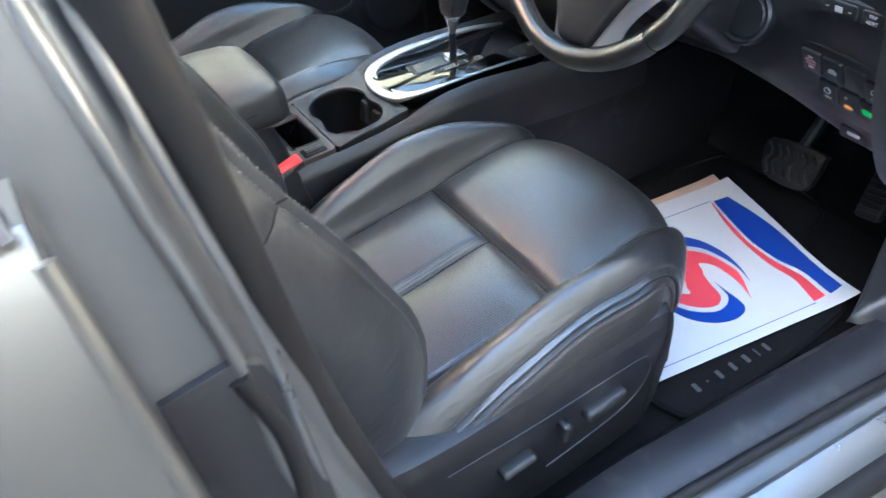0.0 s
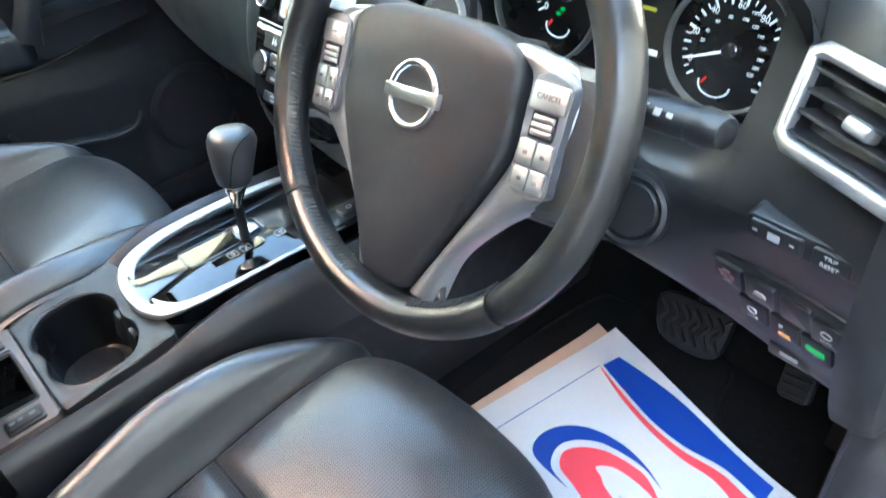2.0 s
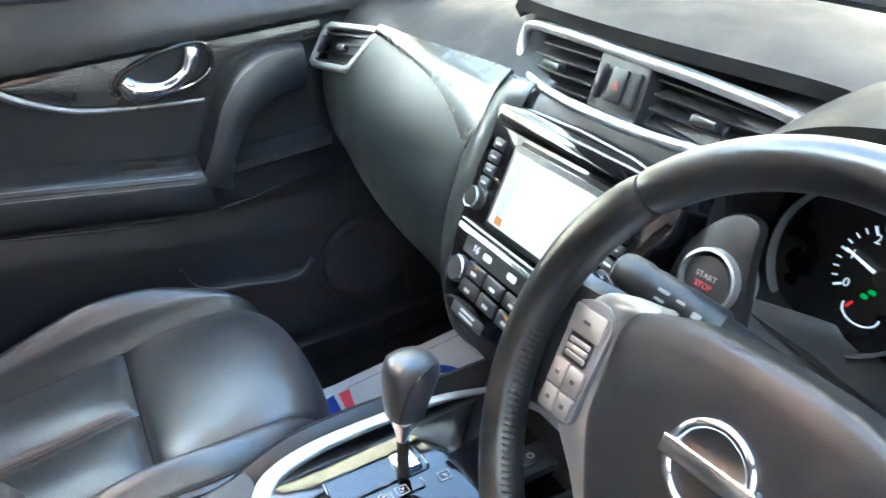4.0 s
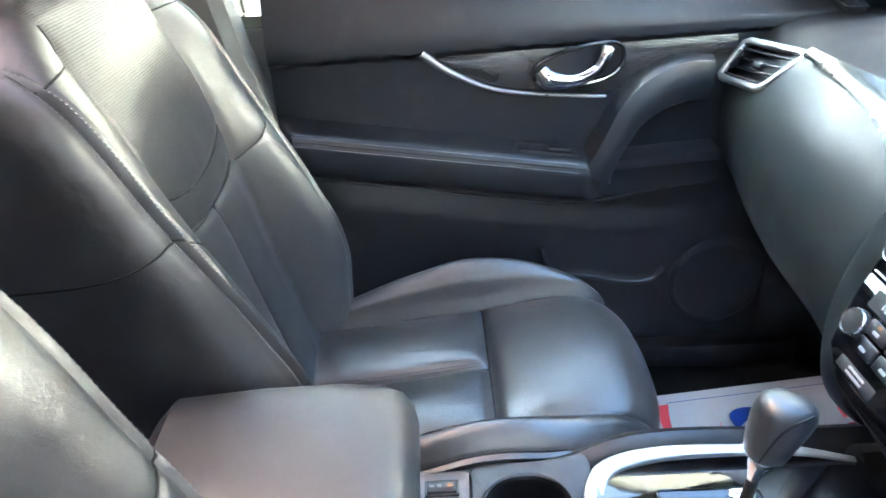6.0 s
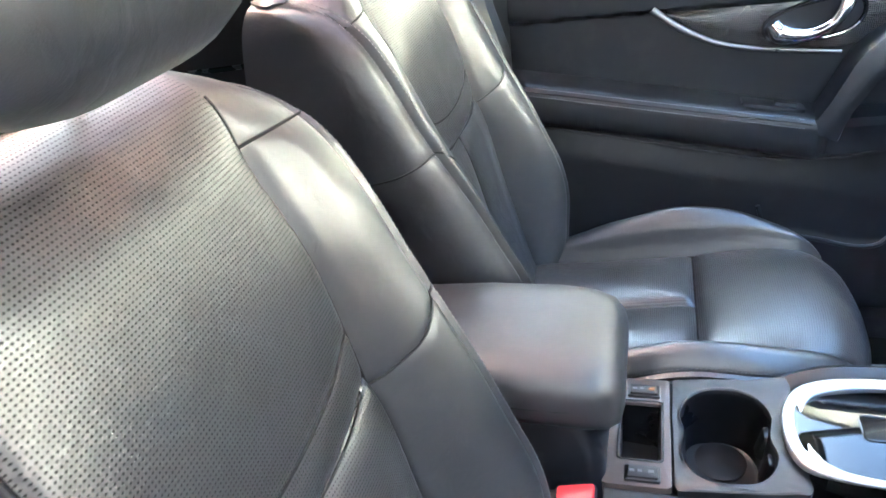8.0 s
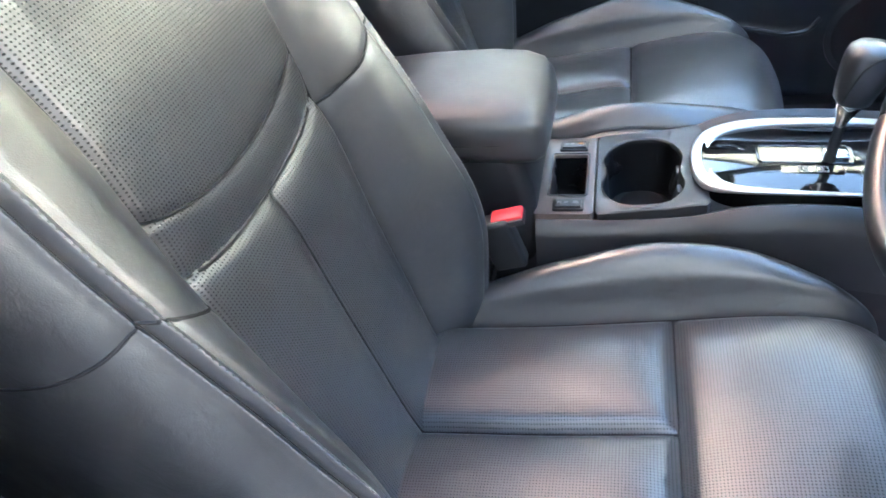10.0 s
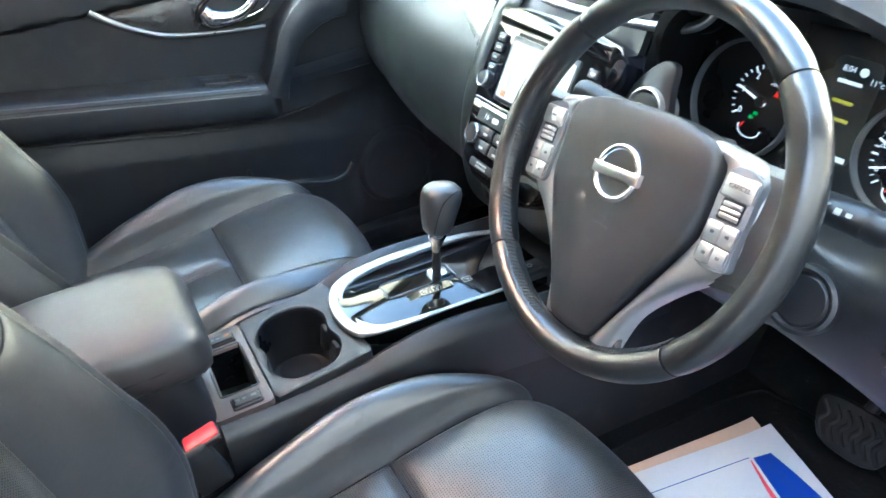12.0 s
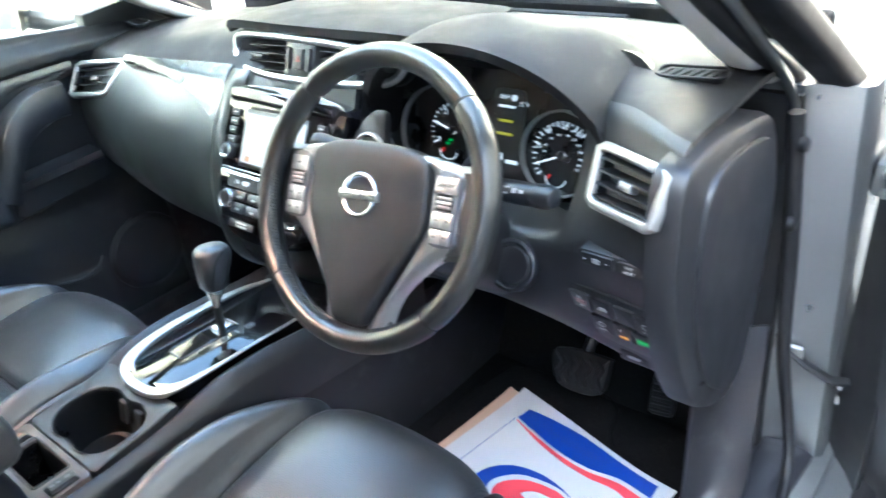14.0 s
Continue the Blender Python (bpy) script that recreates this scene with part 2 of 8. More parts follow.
def glass(name, tint=(0.97, 0.99, 0.98)):
    m = bpy.data.materials.new(name)
    m.use_nodes = True
    b = m.node_tree.nodes["Principled BSDF"]
    b.inputs["Base Color"].default_value = (*tint, 1)
    b.inputs["Roughness"].default_value, b.inputs["IOR"].default_value = 0.0, 1.45
    b.inputs["Transmission Weight"].default_value = 1.0
    return m


GLASS = glass("window glass", (0.91, 0.97, 0.89))
TOUGHENED = glass("toughened roof glass", (0.62, 0.58, 0.52))
# peach and green clouds in the tint stand in for stress-pattern iridescence in reflections
tn, tl = TOUGHENED.node_tree.nodes, TOUGHENED.node_tree.links
place, cloud, tone = tn.new("ShaderNodeTexCoord"), tn.new("ShaderNodeTexNoise"), tn.new("ShaderNodeValToRGB")
cloud.inputs["Scale"].default_value, cloud.inputs["Detail"].default_value = 4.0, 1
tone.color_ramp.elements[0].position, tone.color_ramp.elements[0].color = 0.42, (0.32, 0.36, 0.29, 1)
tone.color_ramp.elements[1].position, tone.color_ramp.elements[1].color = 0.56, (0.70, 0.38, 0.25, 1)
tl.new(place.outputs["Object"], cloud.inputs[0])
tl.new(cloud.outputs["Fac"], tone.inputs[0])
tl.new(tone.outputs[0], tn["Principled BSDF"].inputs["Base Color"])
TINTED = glass("dark privacy glass", (0.06, 0.065, 0.06))
MIRROR = mat("mirror glass", (0.8, 0.82, 0.82), 0.01, metal=1.0, vary=0.01, rough_vary=0.0)

# ---- tools ----
ORIGIN = {}
UP = Vector((0, 0, 1))


def thing(name, label, category, at=(0, 0, 0), group="", kind=""):
    """An Empty at the base of a thing, for its parts."""
    ob = new(name)
    ob.empty_display_size = 0.02
    ob.location = at
    ORIGIN[ob] = Vector(at)
    return tagged(ob, label, category, group, kind)


def part(name, bm, material, parent=None, label="", sharp=38, normals=True):
    """Links a bmesh, in the world's metres, as one mesh under a thing or a part."""
    if normals:
        bmesh.ops.recalc_face_normals(bm, faces=bm.faces)
    off = ORIGIN.get(parent, Vector())
    for v in bm.verts:
        v.co -= off
    me = bpy.data.meshes.new(name)
    bm.to_mesh(me)
    bm.free()
    me.polygons.foreach_set("use_smooth", [True] * len(me.polygons))
    me.set_sharp_from_angle(angle=radians(sharp))
    me.materials.append(material)
    ob = new(name, me)
    ORIGIN[ob] = off
    if parent:
        ob.parent = parent
    if label:
        ob["label"] = label
    return ob


def solo(name, bm, material, label, category, kind="", group="", sharp=38):
    """A thing of one mesh."""
    return tagged(part(name, bm, material, sharp=sharp), label, category, group, kind)


def catmull(points, n=8, closed=False):
    """A smooth curve through the points, n steps from each to the next."""
    p = [Vector(q) for q in points]
    k, out = len(p), []
    for i in range(k if closed else k - 1):
        if closed:
            a, b, c, d = p[i - 1], p[i], p[(i + 1) % k], p[(i + 2) % k]
        else:
            b, c = p[i], p[i + 1]
            a = p[i - 1] if i else b * 2 - c
            d = p[i + 2] if i + 2 < k else c * 2 - b
        for j in range(n):
            t = j / n
            out.append(0.5 * (2 * b + (c - a) * t + (2 * a - 5 * b + 4 * c - d) * t * t + (3 * b - a - 3 * c + d) * t ** 3))
    if not closed:
        out.append(p[-1].copy())
    return out


def curve_at(xs, ys, x):
    return float(np.interp(x, xs, ys))


def loft(bm, rings, closed=True, caps=True):
    rows = [[bm.verts.new(p) for p in ring] for ring in rings]
    n = len(rows[0])
    for a, b in zip(rows, rows[1:]):
        for i in range(n if closed else n - 1):
            j = (i + 1) % n
            bm.faces.new((a[i], a[j], b[j], b[i]))
    if caps and closed:
        bm.faces.new(rows[0][::-1])
        bm.faces.new(rows[-1])
    return rows


def frames(path, closed=False, up=UP):
    """Tangent, side and normal along a path, with no twist."""
    n, out = len(path), []
    side = None
    for i in range(n):
        a = path[i - 1] if (i or closed) else path[i]
        b = path[(i + 1) % n] if (i + 1 < n or closed) else path[i]
        t = (b - a).normalized()
        if side is None:
            side = t.cross(up)
            if side.length < 1e-3:
                side = t.cross(Vector((1, 0, 0)))
        side = (side - t * side.dot(t)).normalized()
        out.append((t, side, side.cross(t)))
    return out


def tube(bm, path, r, n=10, closed=False, flat=1.0, up=UP):
    """A round bar along a path; r a number or one for each point."""
    path = [Vector(p) for p in path]
    rs = r if isinstance(r, (list, tuple)) else [r] * len(path)
    rings = []
    for p, (t, s, u), q in zip(path, frames(path, closed, up), rs):
        rings.append([p + (s * math.cos(2 * math.pi * k / n) + u * math.sin(2 * math.pi * k / n) * flat) * q for k in range(n)])
    if closed:
        rings.append(rings[0])
        rows = [[bm.verts.new(p) for p in ring] for ring in rings[:-1]]
        m = len(rows)
        for i in range(m):
            a, b = rows[i], rows[(i + 1) % m]
            for k in range(n):
                j = (k + 1) % n
                bm.faces.new((a[k], a[j], b[j], b[k]))
    else:
        loft(bm, rings)
    return bm


def sweep(bm, path, profile, closed=False, up=UP, scale=None):
    """A closed profile of (side, normal) pairs carried along a path."""
    path = [Vector(p) for p in path]
    rings = []
    for i, (p, (t, s, u)) in enumerate(zip(path, frames(path, closed, up))):
        k = scale[i] if scale else 1.0
        rings.append([p + s * a * k + u * b * k for a, b in profile])
    rows = [[bm.verts.new(q) for q in ring] for ring in rings]
    m, n = len(rows), len(profile)
    for i in range(m if closed else m - 1):
        a, b = rows[i], rows[(i + 1) % m]
        for k in range(n):
            j = (k + 1) % n
            bm.faces.new((a[k], a[j], b[j], b[k]))
    if not closed:
        bm.faces.new(rows[0][::-1])
        bm.faces.new(rows[-1])
    return bm


def rounded(w, h, r=0.3, n=4):
    """The outline of a rounded rectangle, w by h, as (a, b) pairs."""
    r = min(r, w / 2 * 0.999, h / 2 * 0.999)
    out = []
    for cx, cy, a0 in ((w / 2 - r, h / 2 - r, 0), (-w / 2 + r, h / 2 - r, 90), (-w / 2 + r, -h / 2 + r, 180), (w / 2 - r, -h / 2 + r, 270)):
        for k in range(n + 1):
            a = radians(a0 + 90 * k / n)
            out.append((cx + r * math.cos(a), cy + r * math.sin(a)))
    return out


def box(bm, c, s, r=0.003, seg=2, turn=None):
    """A box of size s about c with rounded edges, turned by a matrix."""
    m = bmesh.ops.create_cube(bm, size=1.0)
    vs = m["verts"]
    for v in vs:
        v.co = Vector((v.co.x * s[0], v.co.y * s[1], v.co.z * s[2]))
    if r:
        es = {e for v in vs for e in v.link_edges}
        res = bmesh.ops.bevel(bm, geom=list(es), offset=min(r, min(s) * 0.45), segments=seg, profile=0.5, affect="EDGES")
        vs = list({v for f in res["faces"] for v in f.verts} | {v for v in vs if v.is_valid})
    t = Matrix.Translation(c) @ (turn.to_4x4() if turn else Matrix())
    for v in vs:
        v.co = t @ v.co
    return bm


def basis(o, u, v):
    """A frame at o: u to its right, v up, w towards the viewer."""
    u = Vector(u).normalized()
    w = u.cross(Vector(v)).normalized()
    v = w.cross(u)
    m = Matrix((u, v, w)).transposed().to_4x4()
    m.translation = Vector(o)
    return m


def prism(bm, outline, m, lo, hi, bevel=0.0, dome=0.0):
    """An outline in the frame m, from height lo to hi, with its upper edge rounded and its top domed."""
    c = Vector((sum(p[0] for p in outline) / len(outline), sum(p[1] for p in outline) / len(outline)))

    def ring(h, inset):
        out = []
        n = len(outline)
        for i in range(n):
            a, b, d = Vector(outline[i - 1][:2]), Vector(outline[i][:2]), Vector(outline[(i + 1) % n][:2])
            q = b
            if inset:
                e = (d - a)
                nrm = Vector((-e.y, e.x))
                if nrm.length > 1e-9:
                    nrm.normalize()
                if nrm.dot(c - b) < 0:
                    nrm = -nrm
                q = b + nrm * inset
            out.append(m @ Vector((q.x, q.y, h)))
        return out

    rings = [ring(lo, 0)]
    if bevel:
        rings += [ring(hi - bevel, 0), ring(hi - bevel * 0.3, bevel * 0.3), ring(hi, bevel)]
    else:
        rings += [ring(hi, 0)]
    rows = loft(bm, rings, True, False)
    bm.faces.new(rows[0][::-1])
    if dome:
        last = rows[-1]
        pts = [v.co.copy() for v in last]
        mid = m @ Vector((c.x, c.y, hi + dome))
        prev = last
        for k in (0.35, 0.7):
            lift = dome * (1 - (1 - k) ** 2)
            cur = [bm.verts.new((p.lerp(mid - (m.to_3x3() @ Vector((0, 0, dome))), k)) + (m.to_3x3() @ Vector((0, 0, lift)))) for p in pts]
            for i in range(len(cur)):
                j = (i + 1) % len(cur)
                bm.faces.new((prev[i], prev[j], cur[j], cur[i]))
            prev = cur
        top = bm.verts.new(mid)
        for i in range(len(prev)):
            bm.faces.new((prev[i], prev[(i + 1) % len(prev)], top))
    else:
        bm.faces.new(rows[-1])
    return bm


def lathe(bm, profile, m, n=32):
    """A profile of (radius, height) turned about the frame's w axis."""
    rings = []
    for r, h in profile:
        r = max(r, 1e-5)
        rings.append([m @ Vector((r * math.cos(2 * math.pi * k / n), r * math.sin(2 * math.pi * k / n), h)) for k in range(n)])
    loft(bm, rings)
    return bm


def sheet(bm, f, nu, nv, thick=0.003, u0=0.0, u1=1.0, v0=0.0, v1=1.0):
    """A surface f(u, v) with a thickness, closed at its rim; thick 0: one side alone."""
    g = [[f(u0 + (u1 - u0) * i / nu, v0 + (v1 - v0) * j / nv) for j in range(nv + 1)] for i in range(nu + 1)]
    top = [[bm.verts.new(p) for p in row] for row in g]
    for i in range(nu):
        for j in range(nv):
            bm.faces.new((top[i][j], top[i + 1][j], top[i + 1][j + 1], top[i][j + 1]))
    if thick:
        low = []
        for i in range(nu + 1):
            row = []
            for j in range(nv + 1):
                a = g[min(i + 1, nu)][j] - g[max(i - 1, 0)][j]
                b = g[i][min(j + 1, nv)] - g[i][max(j - 1, 0)]
                w = a.cross(b)
                row.append(bm.verts.new(g[i][j] - (w.normalized() if w.length > 1e-12 else UP) * thick))
            low.append(row)
        for i in range(nu):
            for j in range(nv):
                bm.faces.new((low[i][j], low[i][j + 1], low[i + 1][j + 1], low[i + 1][j]))
        rim = [(i, 0) for i in range(nu)] + [(nu, j) for j in range(nv)] + [(i, nv) for i in range(nu, 0, -1)] + [(0, j) for j in range(nv, 0, -1)]
        for (i, j), (k, q) in zip(rim, rim[1:] + rim[:1]):
            bm.faces.new((top[i][j], low[i][j], low[k][q], top[k][q]))
    return bm


def words(name, text, size, m, material, parent, depth=0.0004, align="CENTER", label=""):
    """Raised lettering in the frame m."""
    cu = bpy.data.curves.new(name, "FONT")
    cu.body, cu.size, cu.align_x, cu.align_y, cu.extrude, cu.resolution_u = text, size, align, "CENTER", depth / 2, 3
    ob = new(name, cu)
    me = bpy.data.meshes.new_from_object(ob.evaluated_get(bpy.context.evaluated_depsgraph_get()))
    bpy.data.objects.remove(ob)
    bm = bmesh.new()
    bm.from_mesh(me)
    bpy.data.meshes.remove(me)
    bm.transform(m)
    return part(name, bm, material, parent, label, normals=False)


def stitches(bm, path, pitch=0.006, length=0.004, r=0.0006, up=UP, skip=0):
    """Short raised thread bars along a path."""
    path = [Vector(p) for p in path]
    d, along = 0.0, 0.0
    for a, b in zip(path, path[1:]):
        seg = (b - a).length
        while along <= d + seg and seg > 1e-9:
            p = a.lerp(b, (along - d) / seg)
            t = (b - a).normalized()
            s = t.cross(up).normalized() if t.cross(up).length > 1e-3 else t.orthogonal().normalized()
            w = s.cross(t)
            q = [[p + t * e * length / 2 * k + (s * ca + w * sa) * r * (1 if abs(e) < 1 else 0.3) for ca, sa in ((1, 0), (0, 1), (-1, 0), (0, -1))] for e, k in ((-1, 1), (-0.5, 1), (0.5, 1), (1, 1))]
            loft(bm, q)
            along += pitch
        d += seg
    return bm

def fade(x, a, b):
    t = min(1, max(0, (x - a) / (b - a)))
    return t * t * (3 - 2 * t)


def along(points, q):
    """The place q, counted in points, on a smooth curve through them."""
    i = min(int(q), len(points) - 2)
    t = q - i
    b, c = points[i], points[i + 1]
    a = points[i - 1] if i else b * 2 - c
    d = points[i + 2] if i + 2 < len(points) else c * 2 - b
    return 0.5 * (2 * b + (c - a) * t + (2 * a - 5 * b + 4 * c - d) * t * t + (3 * b - a - 3 * c + d) * t ** 3)


# ---- ground and the shell of the car ----
bm = bmesh.new()
sheet(bm, lambda u, v: Vector((-90 + 180 * u, -90 + 180 * v, 0)), 12, 12, 0)
solo("ground", bm, ASPHALT, "worn grey asphalt forecourt under the car", "ground", "structure")

bm = bmesh.new()
sheet(bm, lambda u, v: Vector((-1.6 + 2.5 * u, -0.765 + 1.53 * v, 0.375 + 0.02 * math.sin(math.pi * v) ** 8 + 0.42 * max(0, (u - 0.95) / 0.05) ** 1.5)), 60, 30, 0.02)
solo("floor", bm, CARPET, "black carpeted car floor rising into the footwell", "floor", "structure")

# bulkhead that closes the footwells ahead
bm = bmesh.new()
box(bm, (0.96, 0, 0.85), (0.06, 1.46, 0.62), 0.01)
solo("wall_front", bm, CARPET, "black carpeted bulkhead behind the pedals", "bulkhead", "structure")

# headliner round the glass roof's opening
def frame_sheet(bm, f, u0, u1, v0, v1, thick):
    """A sheet f(u, v) with an opening from u0 to u1 and v0 to v1."""
    for a, b, c, d in ((0, u0, 0, 1), (u1, 1, 0, 1), (u0, u1, 0, v0), (u0, u1, v1, 1)):
        sheet(bm, f, 12, 12, thick, a, b, c, d)


bm = bmesh.new()
frame_sheet(bm, lambda u, v: Vector((-1.7 + 1.78 * u, -0.64 + 1.28 * v, 1.545 + 0.05 * math.sin(math.pi * v) - 0.09 * abs(2 * u - 1) ** 3)), 0.309, 0.927, 0.1875, 0.8125, 0.03)
solo("ceiling", bm, HEADLINER, "light grey cloth headliner round the glass roof", "ceiling", "structure")


def body():
    car = thing("car_body", "bronze-grey metallic car body with an open front doorway", "car body", (0, 0, 0.2), kind="structure")
    # roof skin
    bm = bmesh.new()

    def roof(u, v):
        return Vector((-1.9 + 2.02 * u, -0.70 + 1.40 * v, 1.62 + 0.07 * math.sin(math.pi * v) - 0.12 * abs(2 * u - 1) ** 3))

    frame_sheet(bm, roof, 0.371, 0.916, 0.214, 0.786, 0.03)
    part("roof", bm, PAINT, car)
    bm = bmesh.new()
    sheet(bm, lambda u, v: roof(u, v) + Vector((0, 0, 0.006)), 24, 16, 0.005, 0.365, 0.922, 0.208, 0.792)
    part("glass_roof", bm, TOUGHENED, car, "tinted glass roof panel")
    # roof rails over the doors, which thin out down the windscreen pillars
    for s in (-1, 1):
        bm = bmesh.new()
        path = catmull([(-1.9, s * 0.69, 1.44), (-1.2, s * 0.68, 1.53), (-0.5, s * 0.675, 1.56), (0.0, s * 0.685, 1.525)], 6)
        sweep(bm, path, rounded(0.085, 0.085, 0.03, 4))
        part("roof_rail", bm, PAINT, car)
        bm = bmesh.new()
        path = catmull([(0.0, s * 0.690, 1.525), (0.30, s * 0.722, 1.400), (0.62, s * 0.756, 1.222), (0.84, s * 0.785, 1.090)], 6)
        sweep(bm, path, rounded(0.085, 0.060, 0.02, 4), scale=[curve_at([0, 6, 18], [0.9, 0.72, 0.66], k) for k in range(len(path))])
        part("screen_pillar", bm, RUBBER, car, "black outer face of the windscreen pillar")
        bm = bmesh.new()
        tube(bm, catmull([(0.02, s * 0.700, 1.505), (0.30, s * 0.714, 1.378), (0.454, s * 0.728, 1.284), (0.60, s * 0.732, 1.196), (0.72, s * 0.734, 1.118), (0.755, s * 0.742, 1.065), (0.752, s * 0.752, 1.0)], 6), 0.007, 8)
        part("painted_flange", bm, INNERPAINT, car, "painted flange along the pillar")
        bm = bmesh.new()
        sweep(bm, catmull([(0.02, s * 0.640, 1.50), (0.30, s * 0.662, 1.372), (0.49, s * 0.680, 1.263), (0.64, s * 0.682, 1.178), (0.83, s * 0.687, 1.085), (0.97, s * 0.69, 1.02)], 6), rounded(0.044, 0.030, 0.012, 4))
        part("pillar_trim", bm, PILLAR, car, "light grey windscreen pillar trim")
        bm = bmesh.new()
        tube(bm, catmull([(-0.30, s * 0.655, 1.535), (0.02, s * 0.662, 1.495), (0.30, s * 0.690, 1.372), (0.49, s * 0.709, 1.262), (0.64, s * 0.714, 1.182), (0.80, s * 0.724, 1.10), (0.86, s * 0.738, 1.03)], 6), 0.015, 10)
        part("pillar_seal", bm, RUBBER, car, "black rubber pillar seal")
    # outer sill of the doorway, painted, with the plastic tread inside it
    bm = bmesh.new()
    prof = [(-0.745, 0.36), (-0.755, 0.440), (-0.785, 0.444), (-0.806, 0.440), (-0.822, 0.440), (-0.825, 0.435), (-0.828, 0.440), (-0.850, 0.437), (-0.872, 0.422), (-0.885, 0.36), (-0.885, 0.25), (-0.80, 0.22), (-0.745, 0.24)]
    rings = []
    for i in range(25):
        x = -1.6 + 2.7 * i / 24
        rings.append([Vector((x, y - 0.085 * max(0, min(x, 0.7)), z)) for y, z in prof])
    loft(bm, rings)
    part("sill", bm, INNERPAINT, car, "bronze-grey painted door sill")
    bm = bmesh.new()
    prof = [(-0.672, 0.37), (-0.680, 0.43), (-0.70, 0.458), (-0.735, 0.466), (-0.765, 0.462), (-0.782, 0.452), (-0.782, 0.435), (-0.70, 0.36)]
    rings = []
    for i in range(25):
        x = -0.42 + 1.17 * i / 24
        rings.append([Vector((x, y - 0.10 * max(0, x), z)) for y, z in prof])
    loft(bm, rings)
    part("tread_plate", bm, PLASTIC, car, "black plastic sill tread")
    bm = bmesh.new()
    tube(bm, [Vector((x, -0.880 - 0.085 * max(0, min(x, 0.7)), 0.405)) for x in [-1.2 + 0.11 * i for i in range(19)]], 0.022, 10)
    part("sill_seal", bm, RUBBER, car, "black rubber seal along the outer sill")
    # rubber seal along the doorway
    bm = bmesh.new()
    tube(bm, catmull([(-0.428, -0.80, 1.45), (-0.412, -0.80, 1.25), (-0.396, -0.795, 1.05), (-0.364, -0.79, 0.85), (-0.32, -0.785, 0.65), (-0.26, -0.785, 0.52), (-0.15, -0.785, 0.465), (0.0, -0.787, 0.458), (0.3, -0.818, 0.458), (0.55, -0.845, 0.462), (0.68, -0.83, 0.50), (0.715, -0.788, 0.68), (0.725, -0.768, 0.9), (0.715, -0.752, 1.08)], 6), [curve_at([0, 20, 30, 40, 62, 70, 78], [0.0155, 0.015, 0.012, 0.009, 0.009, 0.012, 0.012], k) for k in range(79)], 12)
    part("door_seal", bm, RUBBER, car, "black rubber doorway seal")
    # the pillar between the doors
    bm = bmesh.new()
    rings = []
    for z, x0, x1, y in ((0.40, -0.50, -0.24, -0.80), (0.55, -0.50, -0.31, -0.81), (0.75, -0.495, -0.35, -0.815), (1.0, -0.49, -0.39, -0.81), (1.25, -0.495, -0.41, -0.785), (1.40, -0.50, -0.425, -0.755), (1.56, -0.515, -0.44, -0.70)):
        rings.append([Vector((x0, y + 0.03, z)), Vector((x0, y - 0.02, z)), Vector((x0 + 0.012, y - 0.03, z)), Vector((x1 - 0.03, y - 0.03, z)), Vector((x1 - 0.012, y - 0.022, z)), Vector((x1, y - 0.005, z)), Vector((x1 + 0.005, y + 0.04, z)), Vector((x1 - 0.02, y + 0.10, z)), Vector((x0, y + 0.10, z))])
    loft(bm, rings)
    bmesh.ops.subdivide_edges(bm, edges=[e for e in bm.edges if abs(e.verts[0].co.z - e.verts[1].co.z) > 0.05], cuts=2, smooth=0.6)
    part("b_pillar", bm, INNERPAINT, car, "bronze-grey painted pillar between the doors")
    # pressed flanges down its face
    for off, r in ((0.034, 0.0042), (0.018, 0.0034)):
        bm = bmesh.new()
        path = catmull([(-0.435 - off + 0.005, -0.758, 1.52), (-0.405 - off, -0.815, 1.25), (-0.393 - off, -0.831, 1.12), (-0.390 - off, -0.840, 1.0), (-0.35 - off, -0.845, 0.75)], 8)
        tube(bm, path, r, 10, flat=0.8)
        part("pillar_flange", bm, INNERPAINT, car)
    bm = bmesh.new()
    prism(bm, [(-0.468, 0.118), (-0.430, 0.122), (-0.416, 0.112), (-0.408, 0.07), (-0.407, -0.01), (-0.42, -0.12), (-0.468, -0.12)], basis((0, -0.8415, 1.0), (1, 0, 0), (0, 0.08, 1)), -0.006, 0.0015, 0.001)
    sp = part("striker_panel", bm, PLASTIC, car, "grey plastic panel round the door striker")
    bm = bmesh.new()
    tube(bm, catmull([(-0.430, -0.834, 1.112), (-0.421, -0.839, 1.06), (-0.424, -0.844, 1.0), (-0.436, -0.850, 0.93)], 6), 0.0055, 10)
    part("striker_arch", bm, RUBBER, sp)
    # the front post of the doorway
    bm = bmesh.new()
    rings = []
    for z, x0, x1, y in ((0.34, 0.735, 1.1, -0.772), (0.55, 0.745, 1.1, -0.764), (0.8, 0.752, 1.12, -0.758), (1.0, 0.755, 1.12, -0.750), (1.10, 0.77, 1.1, -0.745)):
        w = 0.092 - 0.022 * (z - 0.34)
        rings.append([Vector((x0, y + 0.06, z)), Vector((x0, y, z)), Vector((x0 + 0.010, y - 0.010, z)), Vector((x0 + 0.022, y - w, z)), Vector((x0 + 0.034, y - w - 0.010, z)), Vector((x1, y - w - 0.02, z)), Vector((x1, y + 0.06, z))])
    loft(bm, rings)
    part("front_post", bm, INNERPAINT, car, "painted front post of the doorway")
    bm = bmesh.new()
    rings = []
